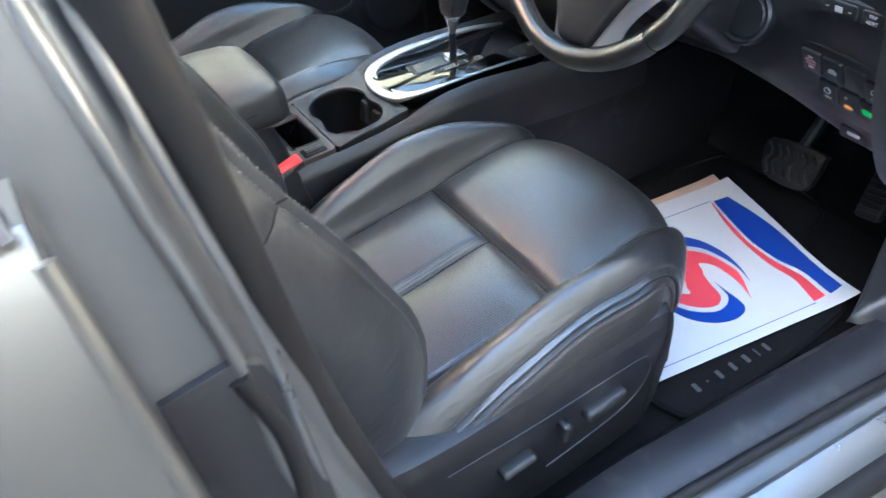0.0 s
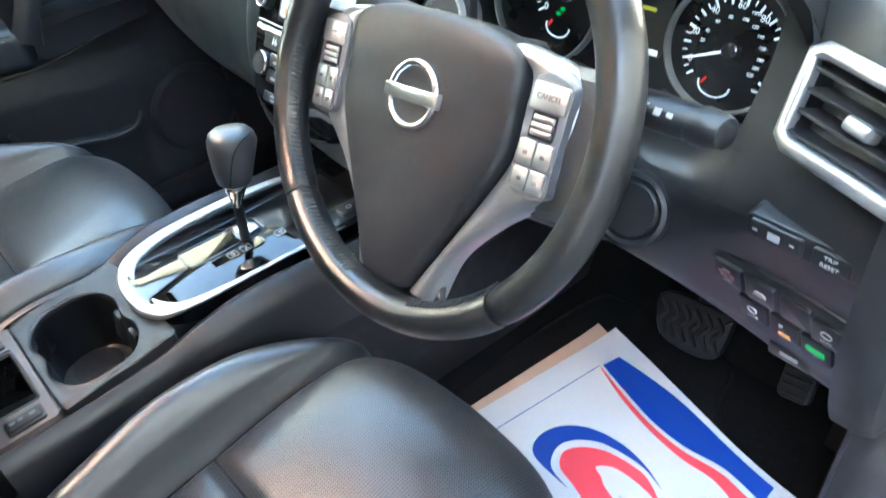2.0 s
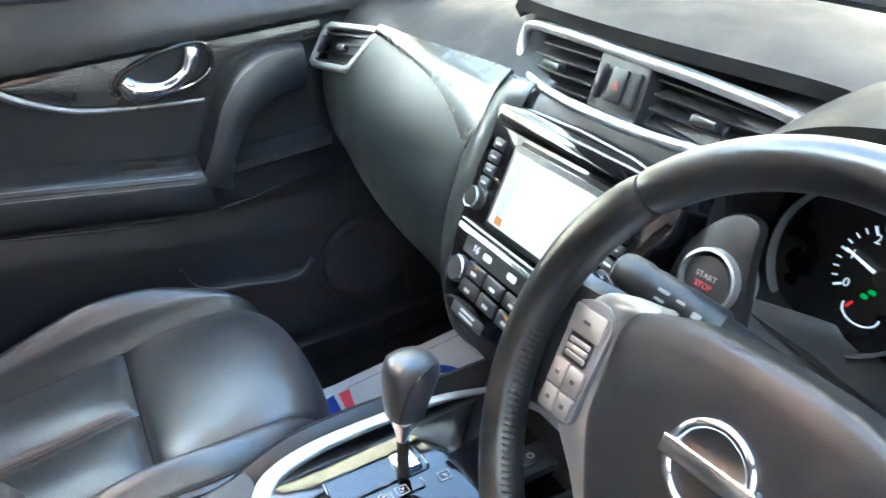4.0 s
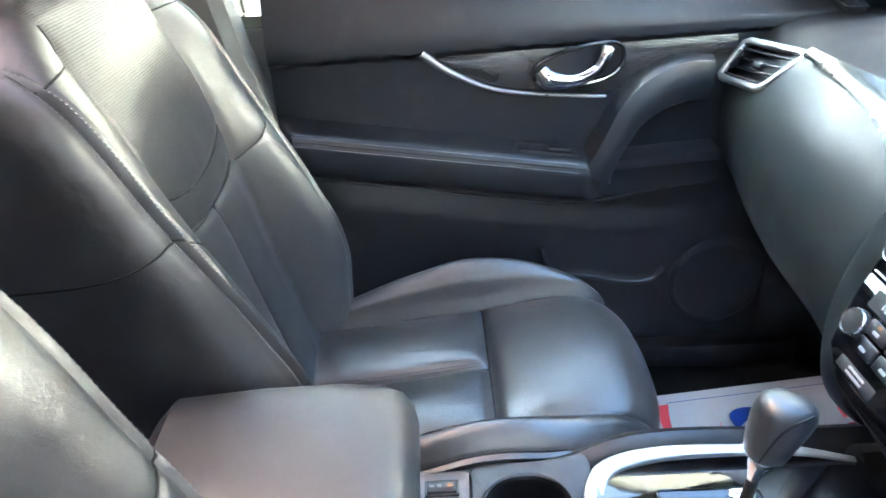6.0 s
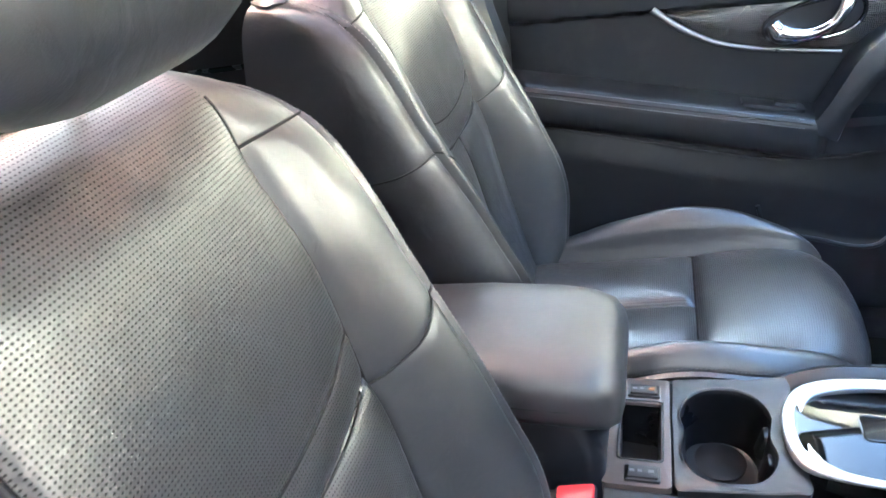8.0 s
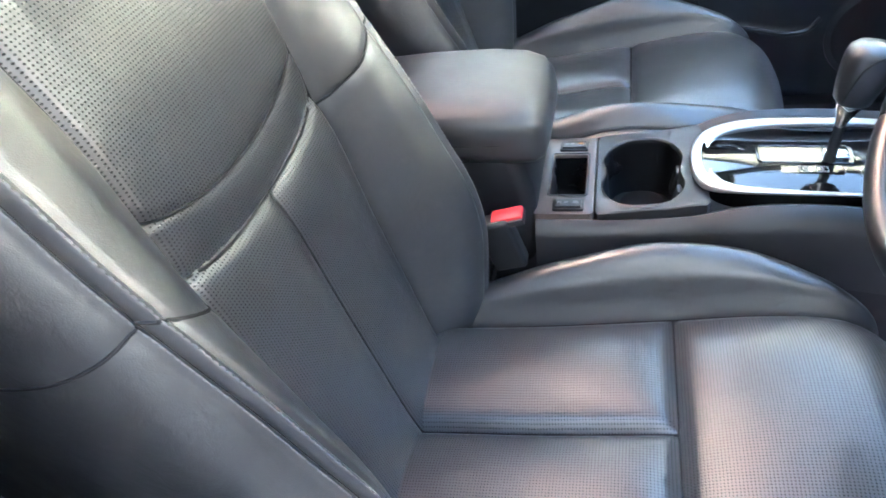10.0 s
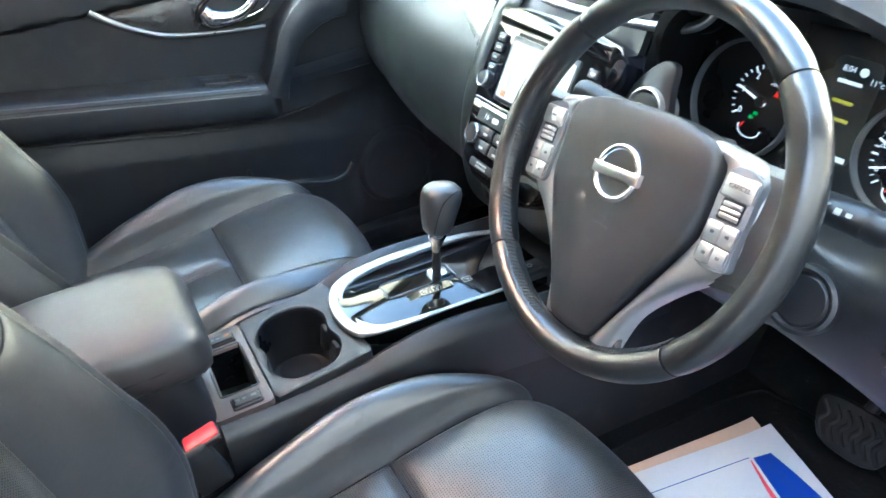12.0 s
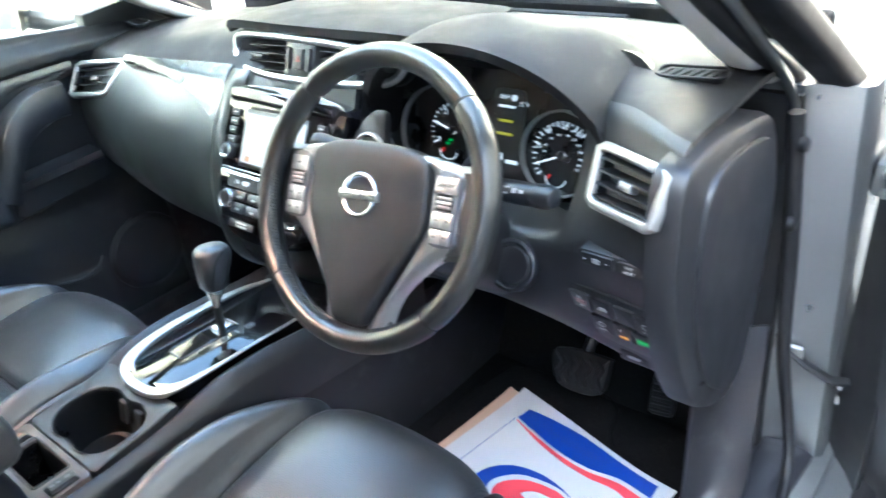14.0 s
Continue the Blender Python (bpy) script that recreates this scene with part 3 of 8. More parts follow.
    for z, x0, y in ((0.36, 0.722, -0.770), (0.55, 0.732, -0.760), (0.8, 0.738, -0.754), (1.0, 0.742, -0.746), (1.09, 0.755, -0.742)):
        rings.append([Vector((x0, -0.66, z)), Vector((x0 - 0.004, y + 0.004, z)), Vector((x0, y - 0.006, z)), Vector((x0 + 0.02, y - 0.006, z)), Vector((x0 + 0.02, -0.66, z))])
    loft(bm, rings)
    part("post_trim", bm, RUBBER, car, "black trim between the dashboard end and the post")
    bm = bmesh.new()
    box(bm, (0.66, -0.712, 0.57), (0.16, 0.03, 0.36), 0.012)
    part("footwell_side", bm, CARPET, car, "black carpeted side of the footwell")
    # the moulded panel that sweeps from the tread up to the dashboard's end
    inner = catmull([(0.492, -0.716, 0.430), (0.508, -0.713, 0.480), (0.526, -0.708, 0.560), (0.538, -0.705, 0.660), (0.546, -0.705, 0.760)], 6)
    outer = catmull([(0.492, -0.799, 0.462), (0.560, -0.797, 0.496), (0.606, -0.788, 0.566), (0.640, -0.778, 0.660), (0.660, -0.770, 0.760)], 6)
    bm = bmesh.new()

    def swoop(u, v):
        k = u * (len(inner) - 1)
        a, b = along(inner, k), along(outer, k)
        return a.lerp(b, v) + Vector((0.022 * math.sin(math.pi * v) * fade(u, 0.0, 0.25), 0.010 * math.sin(math.pi * v), -0.004 * math.sin(math.pi * v)))

    sheet(bm, swoop, 36, 14, 0.006)
    part("kick_panel", bm, PLASTIC, car, "grey-black plastic footwell side trim")
    bm = bmesh.new()
    tube(bm, [swoop(0.004, v) + Vector((-0.002, 0, 0.002)) for v in np.linspace(0, 1, 16)], 0.0018, 6)
    part("trim_joint", bm, RUBBER, car)
    bm = bmesh.new()
    box(bm, (0.78, 0.735, 0.555), (0.46, 0.04, 0.51), 0.012)
    part("far_kick_panel", bm, PLASTIC, car, "grey-black plastic footwell side trim")
    bm = bmesh.new()
    box(bm, (1.25, -0.80, 0.78), (0.35, 0.14, 0.75), 0.03)
    part("wing", bm, PAINT, car)
    # bonnet and nose, which close the car ahead of the windscreen
    bm = bmesh.new()
    sheet(bm, lambda u, v: Vector((1.10 + 0.95 * u, -0.72 + 1.44 * v, 1.07 - 0.10 * u - 0.10 * u ** 4 - 0.05 * (2 * v - 1) ** 4 - 0.06 * u * (2 * v - 1) ** 2)), 20, 20, 0.02)
    part("bonnet", bm, PAINT, car)
    bm = bmesh.new()
    box(bm, (2.03, 0, 0.60), (0.12, 1.50, 0.52), 0.05, 3)
    part("nose", bm, PAINT, car)
    for s in (-1, 1):
        bm = bmesh.new()
        box(bm, (1.62, s * 0.79, 0.68), (0.82, 0.14, 0.56), 0.04, 3)
        part("front_wing", bm, PAINT, car)
    # closing walls: rear and the far side below and above the doors
    bm = bmesh.new()
    box(bm, (-1.9, 0, 0.85), (0.08, 1.5, 0.95), 0.03)
    part("tailgate", bm, PAINT, car)
    for s in (-1, 1):
        bm = bmesh.new()
        box(bm, (-1.72, s * 0.80, 0.92), (0.38, 0.10, 1.22), 0.03)
        part("rear_quarter", bm, PAINT, car)
    bm = bmesh.new()
    box(bm, (-0.3, 0.81, 0.34), (2.8, 0.13, 0.2), 0.03)
    part("far_sill", bm, PAINT, car)
    bm = bmesh.new()
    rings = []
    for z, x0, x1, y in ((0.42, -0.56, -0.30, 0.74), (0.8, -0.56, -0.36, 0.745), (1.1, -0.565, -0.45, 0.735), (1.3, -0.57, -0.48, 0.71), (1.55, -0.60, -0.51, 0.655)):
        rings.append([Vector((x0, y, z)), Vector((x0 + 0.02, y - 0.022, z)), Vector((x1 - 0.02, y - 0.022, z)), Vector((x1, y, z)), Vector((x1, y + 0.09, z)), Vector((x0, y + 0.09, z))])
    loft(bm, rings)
    part("far_pillar_trim", bm, SHADEDPILLAR, car, "grey far pillar trim with shade in its colour")
    bm = bmesh.new()
    box(bm, (-0.50, 0.685, 1.31), (0.05, 0.02, 0.10), 0.008)
    part("belt_guide", bm, PILLAR, car, "light grey belt guide cover")
    return car


body()


def rear_door(s, name, label):
    d = thing(name, label, "car door", (-1.0, s * 0.8, 0.4), kind="structure")
    bm = bmesh.new()
    prof = [(0.30, 0.845), (0.5, 0.875), (0.72, 0.888), (0.98, 0.890), (1.16, 0.882), (1.235, 0.862), (1.245, 0.850)]
    rings = []
    for k in range(13):
        x = -1.55 + 1.077 * k / 12
        rings.append([Vector((x, s * y, z)) for z, y in prof] + [Vector((x, s * 0.80, 1.245)), Vector((x, s * 0.80, 0.30))])
    loft(bm, rings)
    part("outer_skin", bm, PAINT, d)
    bm = bmesh.new()
    box(bm, (-1.01, s * 0.856, 1.252), (1.07, 0.012, 0.014), 0.004, 2)
    part("waist_moulding", bm, CHROME, d, "bright chrome strip under the window")
    bm = bmesh.new()
    tube(bm, catmull([(-0.472, s * 0.862, 1.235), (-0.470, s * 0.882, 1.15), (-0.470, s * 0.888, 0.98), (-0.471, s * 0.886, 0.72)], 6), 0.004, 8)
    part("door_edge", bm, PAINT, d)
    bm = bmesh.new()
    box(bm, (-0.70, s * 0.893, 0.985), (0.19, 0.03, 0.035), 0.013, 3)
    part("door_handle", bm, CHROME, d, "chrome-trimmed door handle")
    bm = bmesh.new()
    path = catmull([(-0.485, s * 0.80, 1.12), (-0.50, s * 0.775, 1.28), (-0.53, s * 0.73, 1.48), (-0.8, s * 0.71, 1.54), (-1.3, s * 0.71, 1.50)], 6)
    sweep(bm, path, rounded(0.05, 0.04, 0.012, 3))
    part("window_frame", bm, PAINT, d)
    bm = bmesh.new()
    sheet(bm, lambda u, v: Vector((-1.5 + 0.99 * u, s * (0.80 - 0.09 * v), 1.12 + 0.40 * v)), 4, 4, 0.004)
    part("window_pane", bm, TINTED, d, "dark privacy glass")
    bm = bmesh.new()
    prof = [(0.45, 0.735), (0.60, 0.725), (0.78, 0.715), (0.83, 0.692), (0.868, 0.686), (0.90, 0.715), (0.93, 0.738), (1.05, 0.745), (1.13, 0.748), (1.21, 0.755), (1.262, 0.79)]
    rings = []
    for k in range(13):
        x = -1.5 + 0.93 * k / 12
        rings.append([Vector((x, s * y, z)) for z, y in prof] + [Vector((x, s * 0.805, 1.262)), Vector((x, s * 0.79, 0.45))])
    loft(bm, rings)
    part("inner_panel", bm, VINYL, d)
    bm = bmesh.new()
    tube(bm, catmull([(-1.45, s * 0.684, 0.872), (-1.0, s * 0.682, 0.872), (-0.6, s * 0.684, 0.868)], 8), 0.004, 8)
    part("armrest_piping", bm, LEATHER, d)
    bm = bmesh.new()
    tube(bm, catmull([(-1.2, s * 0.735, 1.0), (-1.0, s * 0.738, 1.015), (-0.85, s * 0.738, 1.05), (-0.75, s * 0.74, 1.07)], 8), 0.006, 8)
    part("swoosh_trim", bm, GLOSSTRIM, d)
    return d


rear_door(-1, "door_3", "closed bronze-grey rear car door beside the open doorway")
rear_door(1, "door_2", "closed rear car door with a dark lining")

# windscreen
bm = bmesh.new()
sheet(bm, lambda u, v: Vector((1.12 - 1.06 * v + 0.10 * math.sin(math.pi * u) * (1 - 0.5 * v), -0.70 + 1.40 * u + (0.04 - 0.08 * u) * v, 1.075 + 0.455 * v)), 14, 8, 0.005)
ws = solo("window_1", bm, GLASS, "clear raked windscreen over the dashboard", "windscreen", "structure")
ws.visible_shadow = False
bm = bmesh.new()
sheet(bm, lambda u, v: Vector((-1.88 + 0.02 * v, -0.6 + 1.2 * u, 1.28 + 0.25 * v)), 4, 2, 0.005)
rw = solo("window_2", bm, TINTED, "dark privacy rear window", "window", "structure")


# ---- what stands round the car, with unseen blocks that shape its light ----
def house(name, label, at, turn, size, wall, windows=0):
    """A building: at the foot of the middle of its front, which faces the frame's -y after the turn."""
    w, d, h = size
    M = Matrix.Translation(at) @ Matrix.Rotation(radians(turn), 4, "Z")
    b = thing(name, label, "building", at)

    def block(nm, c, s, mt, r=0.03, parent=b):
        bm = bmesh.new()
        box(bm, M @ Vector(c), s, r, 1, M.to_3x3())
        return part(nm, bm, mt, parent)

    block("wall", (0, d / 2, h / 2), (w, d, h), wall)
    block("roof", (0, d / 2, h + 0.12), (w + 0.4, d + 0.4, 0.24), PLASTIC)
    for k in range(windows):
        x = -w / 2 + w * (k + 0.5) / windows
        wf = block("window", (x, -0.01, h * 0.55), (w / windows * 0.5, 0.10, h * 0.28), PILLAR)
        block("pane", (x, -0.05, h * 0.55), (w / windows * 0.44, 0.05, h * 0.24), PIANO, 0.01, wf)
    return b


house("shop_building", "warm cream rendered building across the forecourt", (-1, 11, 0), -32, (21, 6, 8.0), RENDERWALL, 5)
# added sunlit block that throws warm light in through the windscreen
house("front_reflector", "unseen warm block added ahead of the car to light the cabin", (9.5, 1.5, 0), -90, (19, 6, 8.6), REFLECTORWALL, 4)
# unseen block, added to darken what the open doorway reflects
house("driver_side_blocker", "unseen dull block added to cut light on the driver's side", (0, -7.5, 0), 180, (26, 6, 9.5), BLOCKERWALL, 0)
# unseen block behind, high enough to keep direct sun off the car
house("rear_sun_blocker", "unseen pale grey block added behind the car to stop the sun", (-6, -1, 0), 90, (18, 5, 7.0), SUNBLOCKWALL, 0)

# ---- seats ----
# middle lines of the cushion and the backrest as (ahead, up)
CUSHION = [(-0.36, 0.56), (-0.345, 0.625), (-0.30, 0.645), (-0.15, 0.660), (0.0, 0.680), (0.10, 0.694), (0.165, 0.700), (0.205, 0.694), (0.235, 0.672), (0.247, 0.635), (0.240, 0.585), (0.222, 0.55)]
BACK = [(-0.285, 0.60), (-0.305, 0.66), (-0.328, 0.76), (-0.350, 0.86), (-0.368, 0.96), (-0.384, 1.05), (-0.402, 1.13), (-0.420, 1.19), (-0.436, 1.235), (-0.458, 1.268), (-0.495, 1.285), (-0.535, 1.275), (-0.565, 1.23), (-0.580, 1.15), (-0.59, 1.05), (-0.585, 0.85), (-0.57, 0.60)]
# the backrest by the height of its middle line: height, panel seam, ridge out, ridge ahead, ridge up, outermost
BACK_SHAPE = [(0.60, 0.135, 0.185, -0.262, 0.60, 0.205), (0.66, 0.137, 0.197, -0.243, 0.66, 0.224), (0.72, 0.139, 0.205, -0.236, 0.72, 0.238), (0.78, 0.141, 0.210, -0.233, 0.78, 0.246),
              (0.84, 0.142, 0.214, -0.244, 0.84, 0.250), (0.90, 0.143, 0.218, -0.269, 0.90, 0.252), (0.96, 0.144, 0.222, -0.295, 0.96, 0.253), (1.02, 0.144, 0.226, -0.325, 1.02, 0.254),
              (1.08, 0.144, 0.229, -0.355, 1.08, 0.254), (1.14, 0.144, 0.230, -0.382, 1.142, 0.254), (1.19, 0.143, 0.229, -0.408, 1.190, 0.251), (1.235, 0.141, 0.226, -0.440, 1.225, 0.246),
              (1.268, 0.136, 0.219, -0.474, 1.243, 0.238), (1.285, 0.128, 0.210, -0.510, 1.250, 0.227)]
# the cushion's side bolster along its length: ahead, height of its crest over the middle line
BOLSTER = [(-0.37, 0.0), (-0.30, 0.004), (-0.24, 0.020), (-0.16, 0.046), (-0.10, 0.058), (-0.03, 0.069), (0.03, 0.064), (0.10, 0.046), (0.16, 0.026), (0.20, 0.014), (0.25, 0.0)]


def smooth_table(points, n=24):
    c = catmull([(a, b, 0) for a, b in points], n)
    d = np.cumsum([0] + [(q - p).length for p, q in zip(c, c[1:])])
    return d, np.array([p.x for p in c]), np.array([p.y for p in c])


def bell(d, w):
    return math.exp(-(d / w) ** 2)


def seat(name, label, at, power=True, recline=0.0, rest=-0.545, group="front seats"):
    ox, oy = at
    ob = thing(name, label, "car seat", (ox, oy, 0.40), group)
    cd, cx, cz = smooth_table(CUSHION)
    bd, bx, bz = smooth_table(BACK)
    shape = np.array([tuple(p) for p in catmull(BACK_SHAPE, 8)])
    bol = smooth_table(BOLSTER)
    crest = int(np.argmax(bz))
    end, face_end = float(cd[-1]), float(bd[crest]) + 0.012
    rz, rx = bz[crest:][::-1], bx[crest:][::-1]
    SEAM, RIDGE, LAST = 2.0, 4.0, 7.0

    def direction(a, d, x, z):
        e = 0.004
        return Vector((np.interp(a + e, d, x) - np.interp(a - e, d, x), 0, np.interp(a + e, d, z) - np.interp(a - e, d, z))).normalized()

    def cushion_row(a):
        """The section across the cushion at a along its middle line, as a function of side and q: 2 the panel seam, 4 the crest, 5 the piping."""
        x, z = float(np.interp(a, cd, cx)), float(np.interp(a, cd, cz))
        t = direction(a, cd, cx, cz)
        n = Vector((-t.z, 0, t.x))
        hc = float(np.interp(x, bol[1], bol[2])) if z > 0.60 else -0.012
        hc = hc if a > 0.10 or x > 0 else hc * a / 0.10
        fall = 0.034 * (1 - 0.5 * fade(x, 0.04, 0.20))
        sec = [Vector(p) for p in ((0, 0), (0.09, 0.0), (0.166, 0.002 + min(0, hc)), (0.186, 0.55 * hc + 0.008), (0.213, hc), (0.244, hc - fall), (0.257, hc - fall - 0.048), (0.252, -0.13))]
        on = 1.0 if z > 0.60 else fade(z, 0.56, 0.60)

        def f(q, s):
            p = along(sec, q)
            u, h = p.x, p.y
            d = abs(u - 0.166)
            if u < 0.19:
                near = [d, math.hypot(x, max(0, u - 0.166)) if z > 0.64 else 1, u if x < 0 else 1]
                d = sum(max(q_, 1e-5) ** -2.5 for q_ in near) ** -0.4
            h += (-0.010 * bell(d, 0.007) + (0.024 * (1 - math.exp(-d / 0.055)) - 0.008) * (1 if u < 0.166 else fade(0.196 - u, -0.02, 0.03) * 0.6)) * on
            # rolled edge with its piping
            e = q - 5
            welt = (0.0028 * bell(e, 0.07) - 0.0040 * bell(e - 0.13, 0.05) + 0.0028 * bell(e - 0.26, 0.07) - 0.0025 * bell(e + 0.14, 0.05) - 0.0025 * bell(e - 0.40, 0.05)) * on
            u, h = u + 0.85 * welt, h + 0.45 * welt
            narrow = 1 - 0.06 * fade(x, 0.05, 0.26)
            w = Vector((x, 0, z)) + n * h
            w.x -= 0.080 * (u / 0.257) ** 4 * fade(x, 0.02, 0.24)
            w.z -= 0.010 * (u / 0.257) ** 4 * fade(x, 0.1, 0.24)
            return Vector((ox + w.x, oy + s * u * narrow, w.z))
        return f

    def side_seam(q):
        """Height of the seam that parts the upper from the lower bolster."""
        return 0.986 + 0.063 * (q - 2) / 2 if q < 4 else 1.049 - 0.055 * (q - 4) / 3

    def back_row(a):
        """The section across the backrest: 2 the panel seam, 4 the ridge, 7 the rear cover."""
        x, z = float(np.interp(a, bd, bx)), float(np.interp(a, bd, bz))
        t = direction(a, bd, bx, bz)
        n = Vector((t.z, 0, -t.x))
        zz = z if a < bd[crest] else 1.285
        sa, sc, ax, az, so = [float(np.interp(zz, shape[:, 0], shape[:, k])) for k in (1, 2, 3, 4, 5)]
        ha = 0.010 * (1 - fade(z, 1.1, 1.22))
        o = Vector((x, 0, z))
        ridge = Vector((ax, 0, az))
        rear = float(np.interp(ridge.z, rz, rx))
        deep = max(0.0, ridge.x - rear)

        def at_(u, p):
            return Vector((p.x, u, p.z))

        low = o + n * ha
        mid = low.lerp(ridge, 0.52) + n * 0.22 * max(0.0, (ridge - low).dot(n)) + n * 0.006
        sec = [at_(0, o), at_(sa * 0.55, o + n * ha * 0.2), at_(sa, o + n * ha), at_(sa + 0.52 * (sc - sa), mid), at_(sc, ridge),
               at_(so - 0.002, ridge + Vector((-0.14 * deep, 0, -0.002))), at_(so + 0.003, ridge + Vector((-0.42 * deep, 0, -0.004))), at_(so - 0.012, Vector((rear, 0, ridge.z)))]
        face = 1 - fade(z, 1.20, 1.27) if a < bd[crest] else 0.0
        reline = math.tan(radians(recline))

        def f(q, s):
            p = along(sec, q)
            u, h = p.y, 0.0
            d = abs(u - sa) if q < 4 else 1
            fine = 1.0
            if q < SEAM:
                k = (u / sa) ** 2
                arc, low = 1.056 - 0.030 * (1 - k), 0.981 + 0.020 * k
                fine = min(abs(p.z - arc), abs(p.z - low))
                if p.z < low:
                    fine = min(fine, u)
                    h += 0.011 * (1 - math.exp(-(low - p.z) / 0.03)) - 0.006 * math.exp(-u / 0.03)
                elif p.z < arc:
                    h += -0.003 * bell(p.z - low, 0.012)
            else:
                fine = abs(p.z - side_seam(q))
                if q < RIDGE:
                    fine = min(fine, abs(p.z - 1.222) if u > sa + 0.004 else 1)
            h += -0.0016 * bell(fine, 0.0050)
            h += -0.008 * bell(d, 0.006) + 0.012 * (1 - math.exp(-d / 0.040)) * (1 if q < 4 else 0) - 0.004 * (q < 4)
            e = q - RIDGE
            h += 0.0030 * bell(e + 0.12, 0.08) - 0.0022 * bell(e, 0.045) + 0.0030 * bell(e - 0.12, 0.08) - 0.0022 * bell(e + 0.30, 0.06)
            if q >= 4:
                h *= fade(5 - q, -0.5, 0.5)
            p = p + n * h * face
            return Vector((ox + p.x - reline * (p.z - 0.6), oy + s * p.y, p.z))
        return f

    def patch(row, a0, a1, q0, q1, s, na, nq):
        """A piece of skin on side s, or across both sides where s is 0."""
        bm = bmesh.new()
        uv = bm.loops.layers.uv.new("skin")
        g, across = [], []
        for i in range(na + 1):
            f = row(a0 + (a1 - a0) * i / na)
            if s:
                line = [f(q0 + (q1 - q0) * j / nq, s) for j in range(nq + 1)]
            else:
                line = [f(q1 * abs(2 * j / nq - 1), -1 if j < nq / 2 else 1) for j in range(nq + 1)]
            across.append([p.y for p in line])
            g.append([bm.verts.new(p) for p in line])
        for i in range(na):
            for j in range(nq):
                k4 = ((i, j), (i + 1, j), (i + 1, j + 1), (i, j + 1))
                face = bm.faces.new([g[k][m] for k, m in k4])
                for loop, (k, m) in zip(face.loops, k4):
                    loop[uv].uv = (a0 + (a1 - a0) * k / na, across[k][m])
        return bm

    a_t = float(np.interp(0.0, cx[: int(len(cx) * 0.75)], cd[: int(len(cx) * 0.75)]))
    a_low = float(np.interp(0.992, bz[:crest], bd[:crest]))
    part("seat_front_panel", patch(cushion_row, a_t, end, 0, SEAM, 0, 60, 70), PERFORATED, ob, "perforated black leather panel")
    for s in (-1, 1):
        part("seat_rear_panel", patch(cushion_row, 0, a_t, 0, SEAM, s, 60, 36), PERFORATED, ob, "perforated black leather panel")
    for s in (-1, 1):
        part("seat_bolster", patch(cushion_row, 0, end, SEAM, LAST, s, 110, 80), CREASED if power and s < 0 else LEATHER, ob, "black leather side bolster with fine creases" if power and s < 0 else "smooth black leather side bolster")
    part("back_upper_panel", patch(back_row, a_low, face_end, 0, SEAM, 0, 120, 80), PERFORATED, ob, "perforated black leather panel")
    for s in (-1, 1):
        part("back_lower_panel", patch(back_row, 0, a_low, 0, SEAM, s, 110, 44), PERFORATED, ob, "perforated black leather panel")
    for s in (-1, 1):
        part("back_bolster", patch(back_row, 0, face_end, SEAM, LAST, s, 190, 90), LEATHER, ob, "smooth black leather back bolster")

    def cover_row(a):
        x, z = float(np.interp(a, bd, bx)), float(np.interp(a, bd, bz))
        so = float(np.interp(z, shape[:, 4], shape[:, 5])) - 0.012
        over = max(0.0, z - 1.250)
        far = float(np.interp(1.250, rz, rx))

        def f(q, s):
            zq = z - over * q ** 3
            xq = x + (min(x, far) - x) * q ** 3 if over else x
            return Vector((ox + xq - math.tan(radians(recline)) * (zq - 0.6) + 0.004 * q ** 4, oy + s * so * q, zq))
        return f

    part("back_shell", patch(cover_row, face_end - 0.012, float(bd[-1]), 0, 1, 0, 50, 40), LEATHER, ob, "plain black leather rear cover")
    # the crown's outer corners, between the ridge and the rear cover
    for s in (-1, 1):
        bm = bmesh.new()
        head, tail = back_row(face_end - 0.001), cover_row(face_end - 0.012)
        sheet(bm, lambda u, v: head(7.0 * u, s).lerp(tail(u, s), v) + Vector((0, 0, 0.010 * math.sin(math.pi * v) * u * (1 - u) * 4)), 40, 8, 0.004)
        part("back_crown", bm, LEATHER, ob)
    # double rows of stitching on the ridges
    bm = bmesh.new()
    for s in (-1, 1):
        for q in (3.87, 4.13):
            stitches(bm, [back_row(a)(q, s) for a in np.linspace(0.03, bd[crest] - 0.004, 110)] + [back_row(face_end - 0.006)(q + e, s) for e in np.linspace(0.2, 2.6, 16)], 0.0060, 0.0042, 0.0010)
        for q in (4.80, 5.46):
            stitches(bm, [cushion_row(a)(q, s) for a in np.linspace(0.05, end - 0.12, 90)], 0.0065, 0.0044, 0.0009)
    tagged(part("stitching", bm, THREAD, ob, "double row of grey thread"), kind="stuff")

    # sewn seams as thin dark cords in their grooves
    def cord(points, r=0.0015):
        bm = bmesh.new()
        tube(bm, points, r, 6)
        part("seam", bm, RUBBER, ob)

    def height(z):
        return float(np.interp(z, bz[:crest], bd[:crest]))

    for s in (-1, 1):
        cord([cushion_row(a)(SEAM, s) for a in np.linspace(0.03, end - 0.05, 60)])
        cord([back_row(a)(SEAM, s) for a in np.linspace(0.02, height(1.262), 80)])
        line = []
        for q in np.linspace(SEAM, LAST - 0.05, 50):
            zq, a = side_seam(q), height(side_seam(q))
            for _ in range(3):
                a += (zq - back_row(a)(q, s).z)
            line.append(back_row(a)(q, s))
        cord(line)
        cord([back_row(height(1.222))(q, s) for q in np.linspace(SEAM, RIDGE, 12)])
        cord([back_row(a)(RIDGE, s) for a in np.linspace(0.03, height(1.25), 80)], 0.0009)
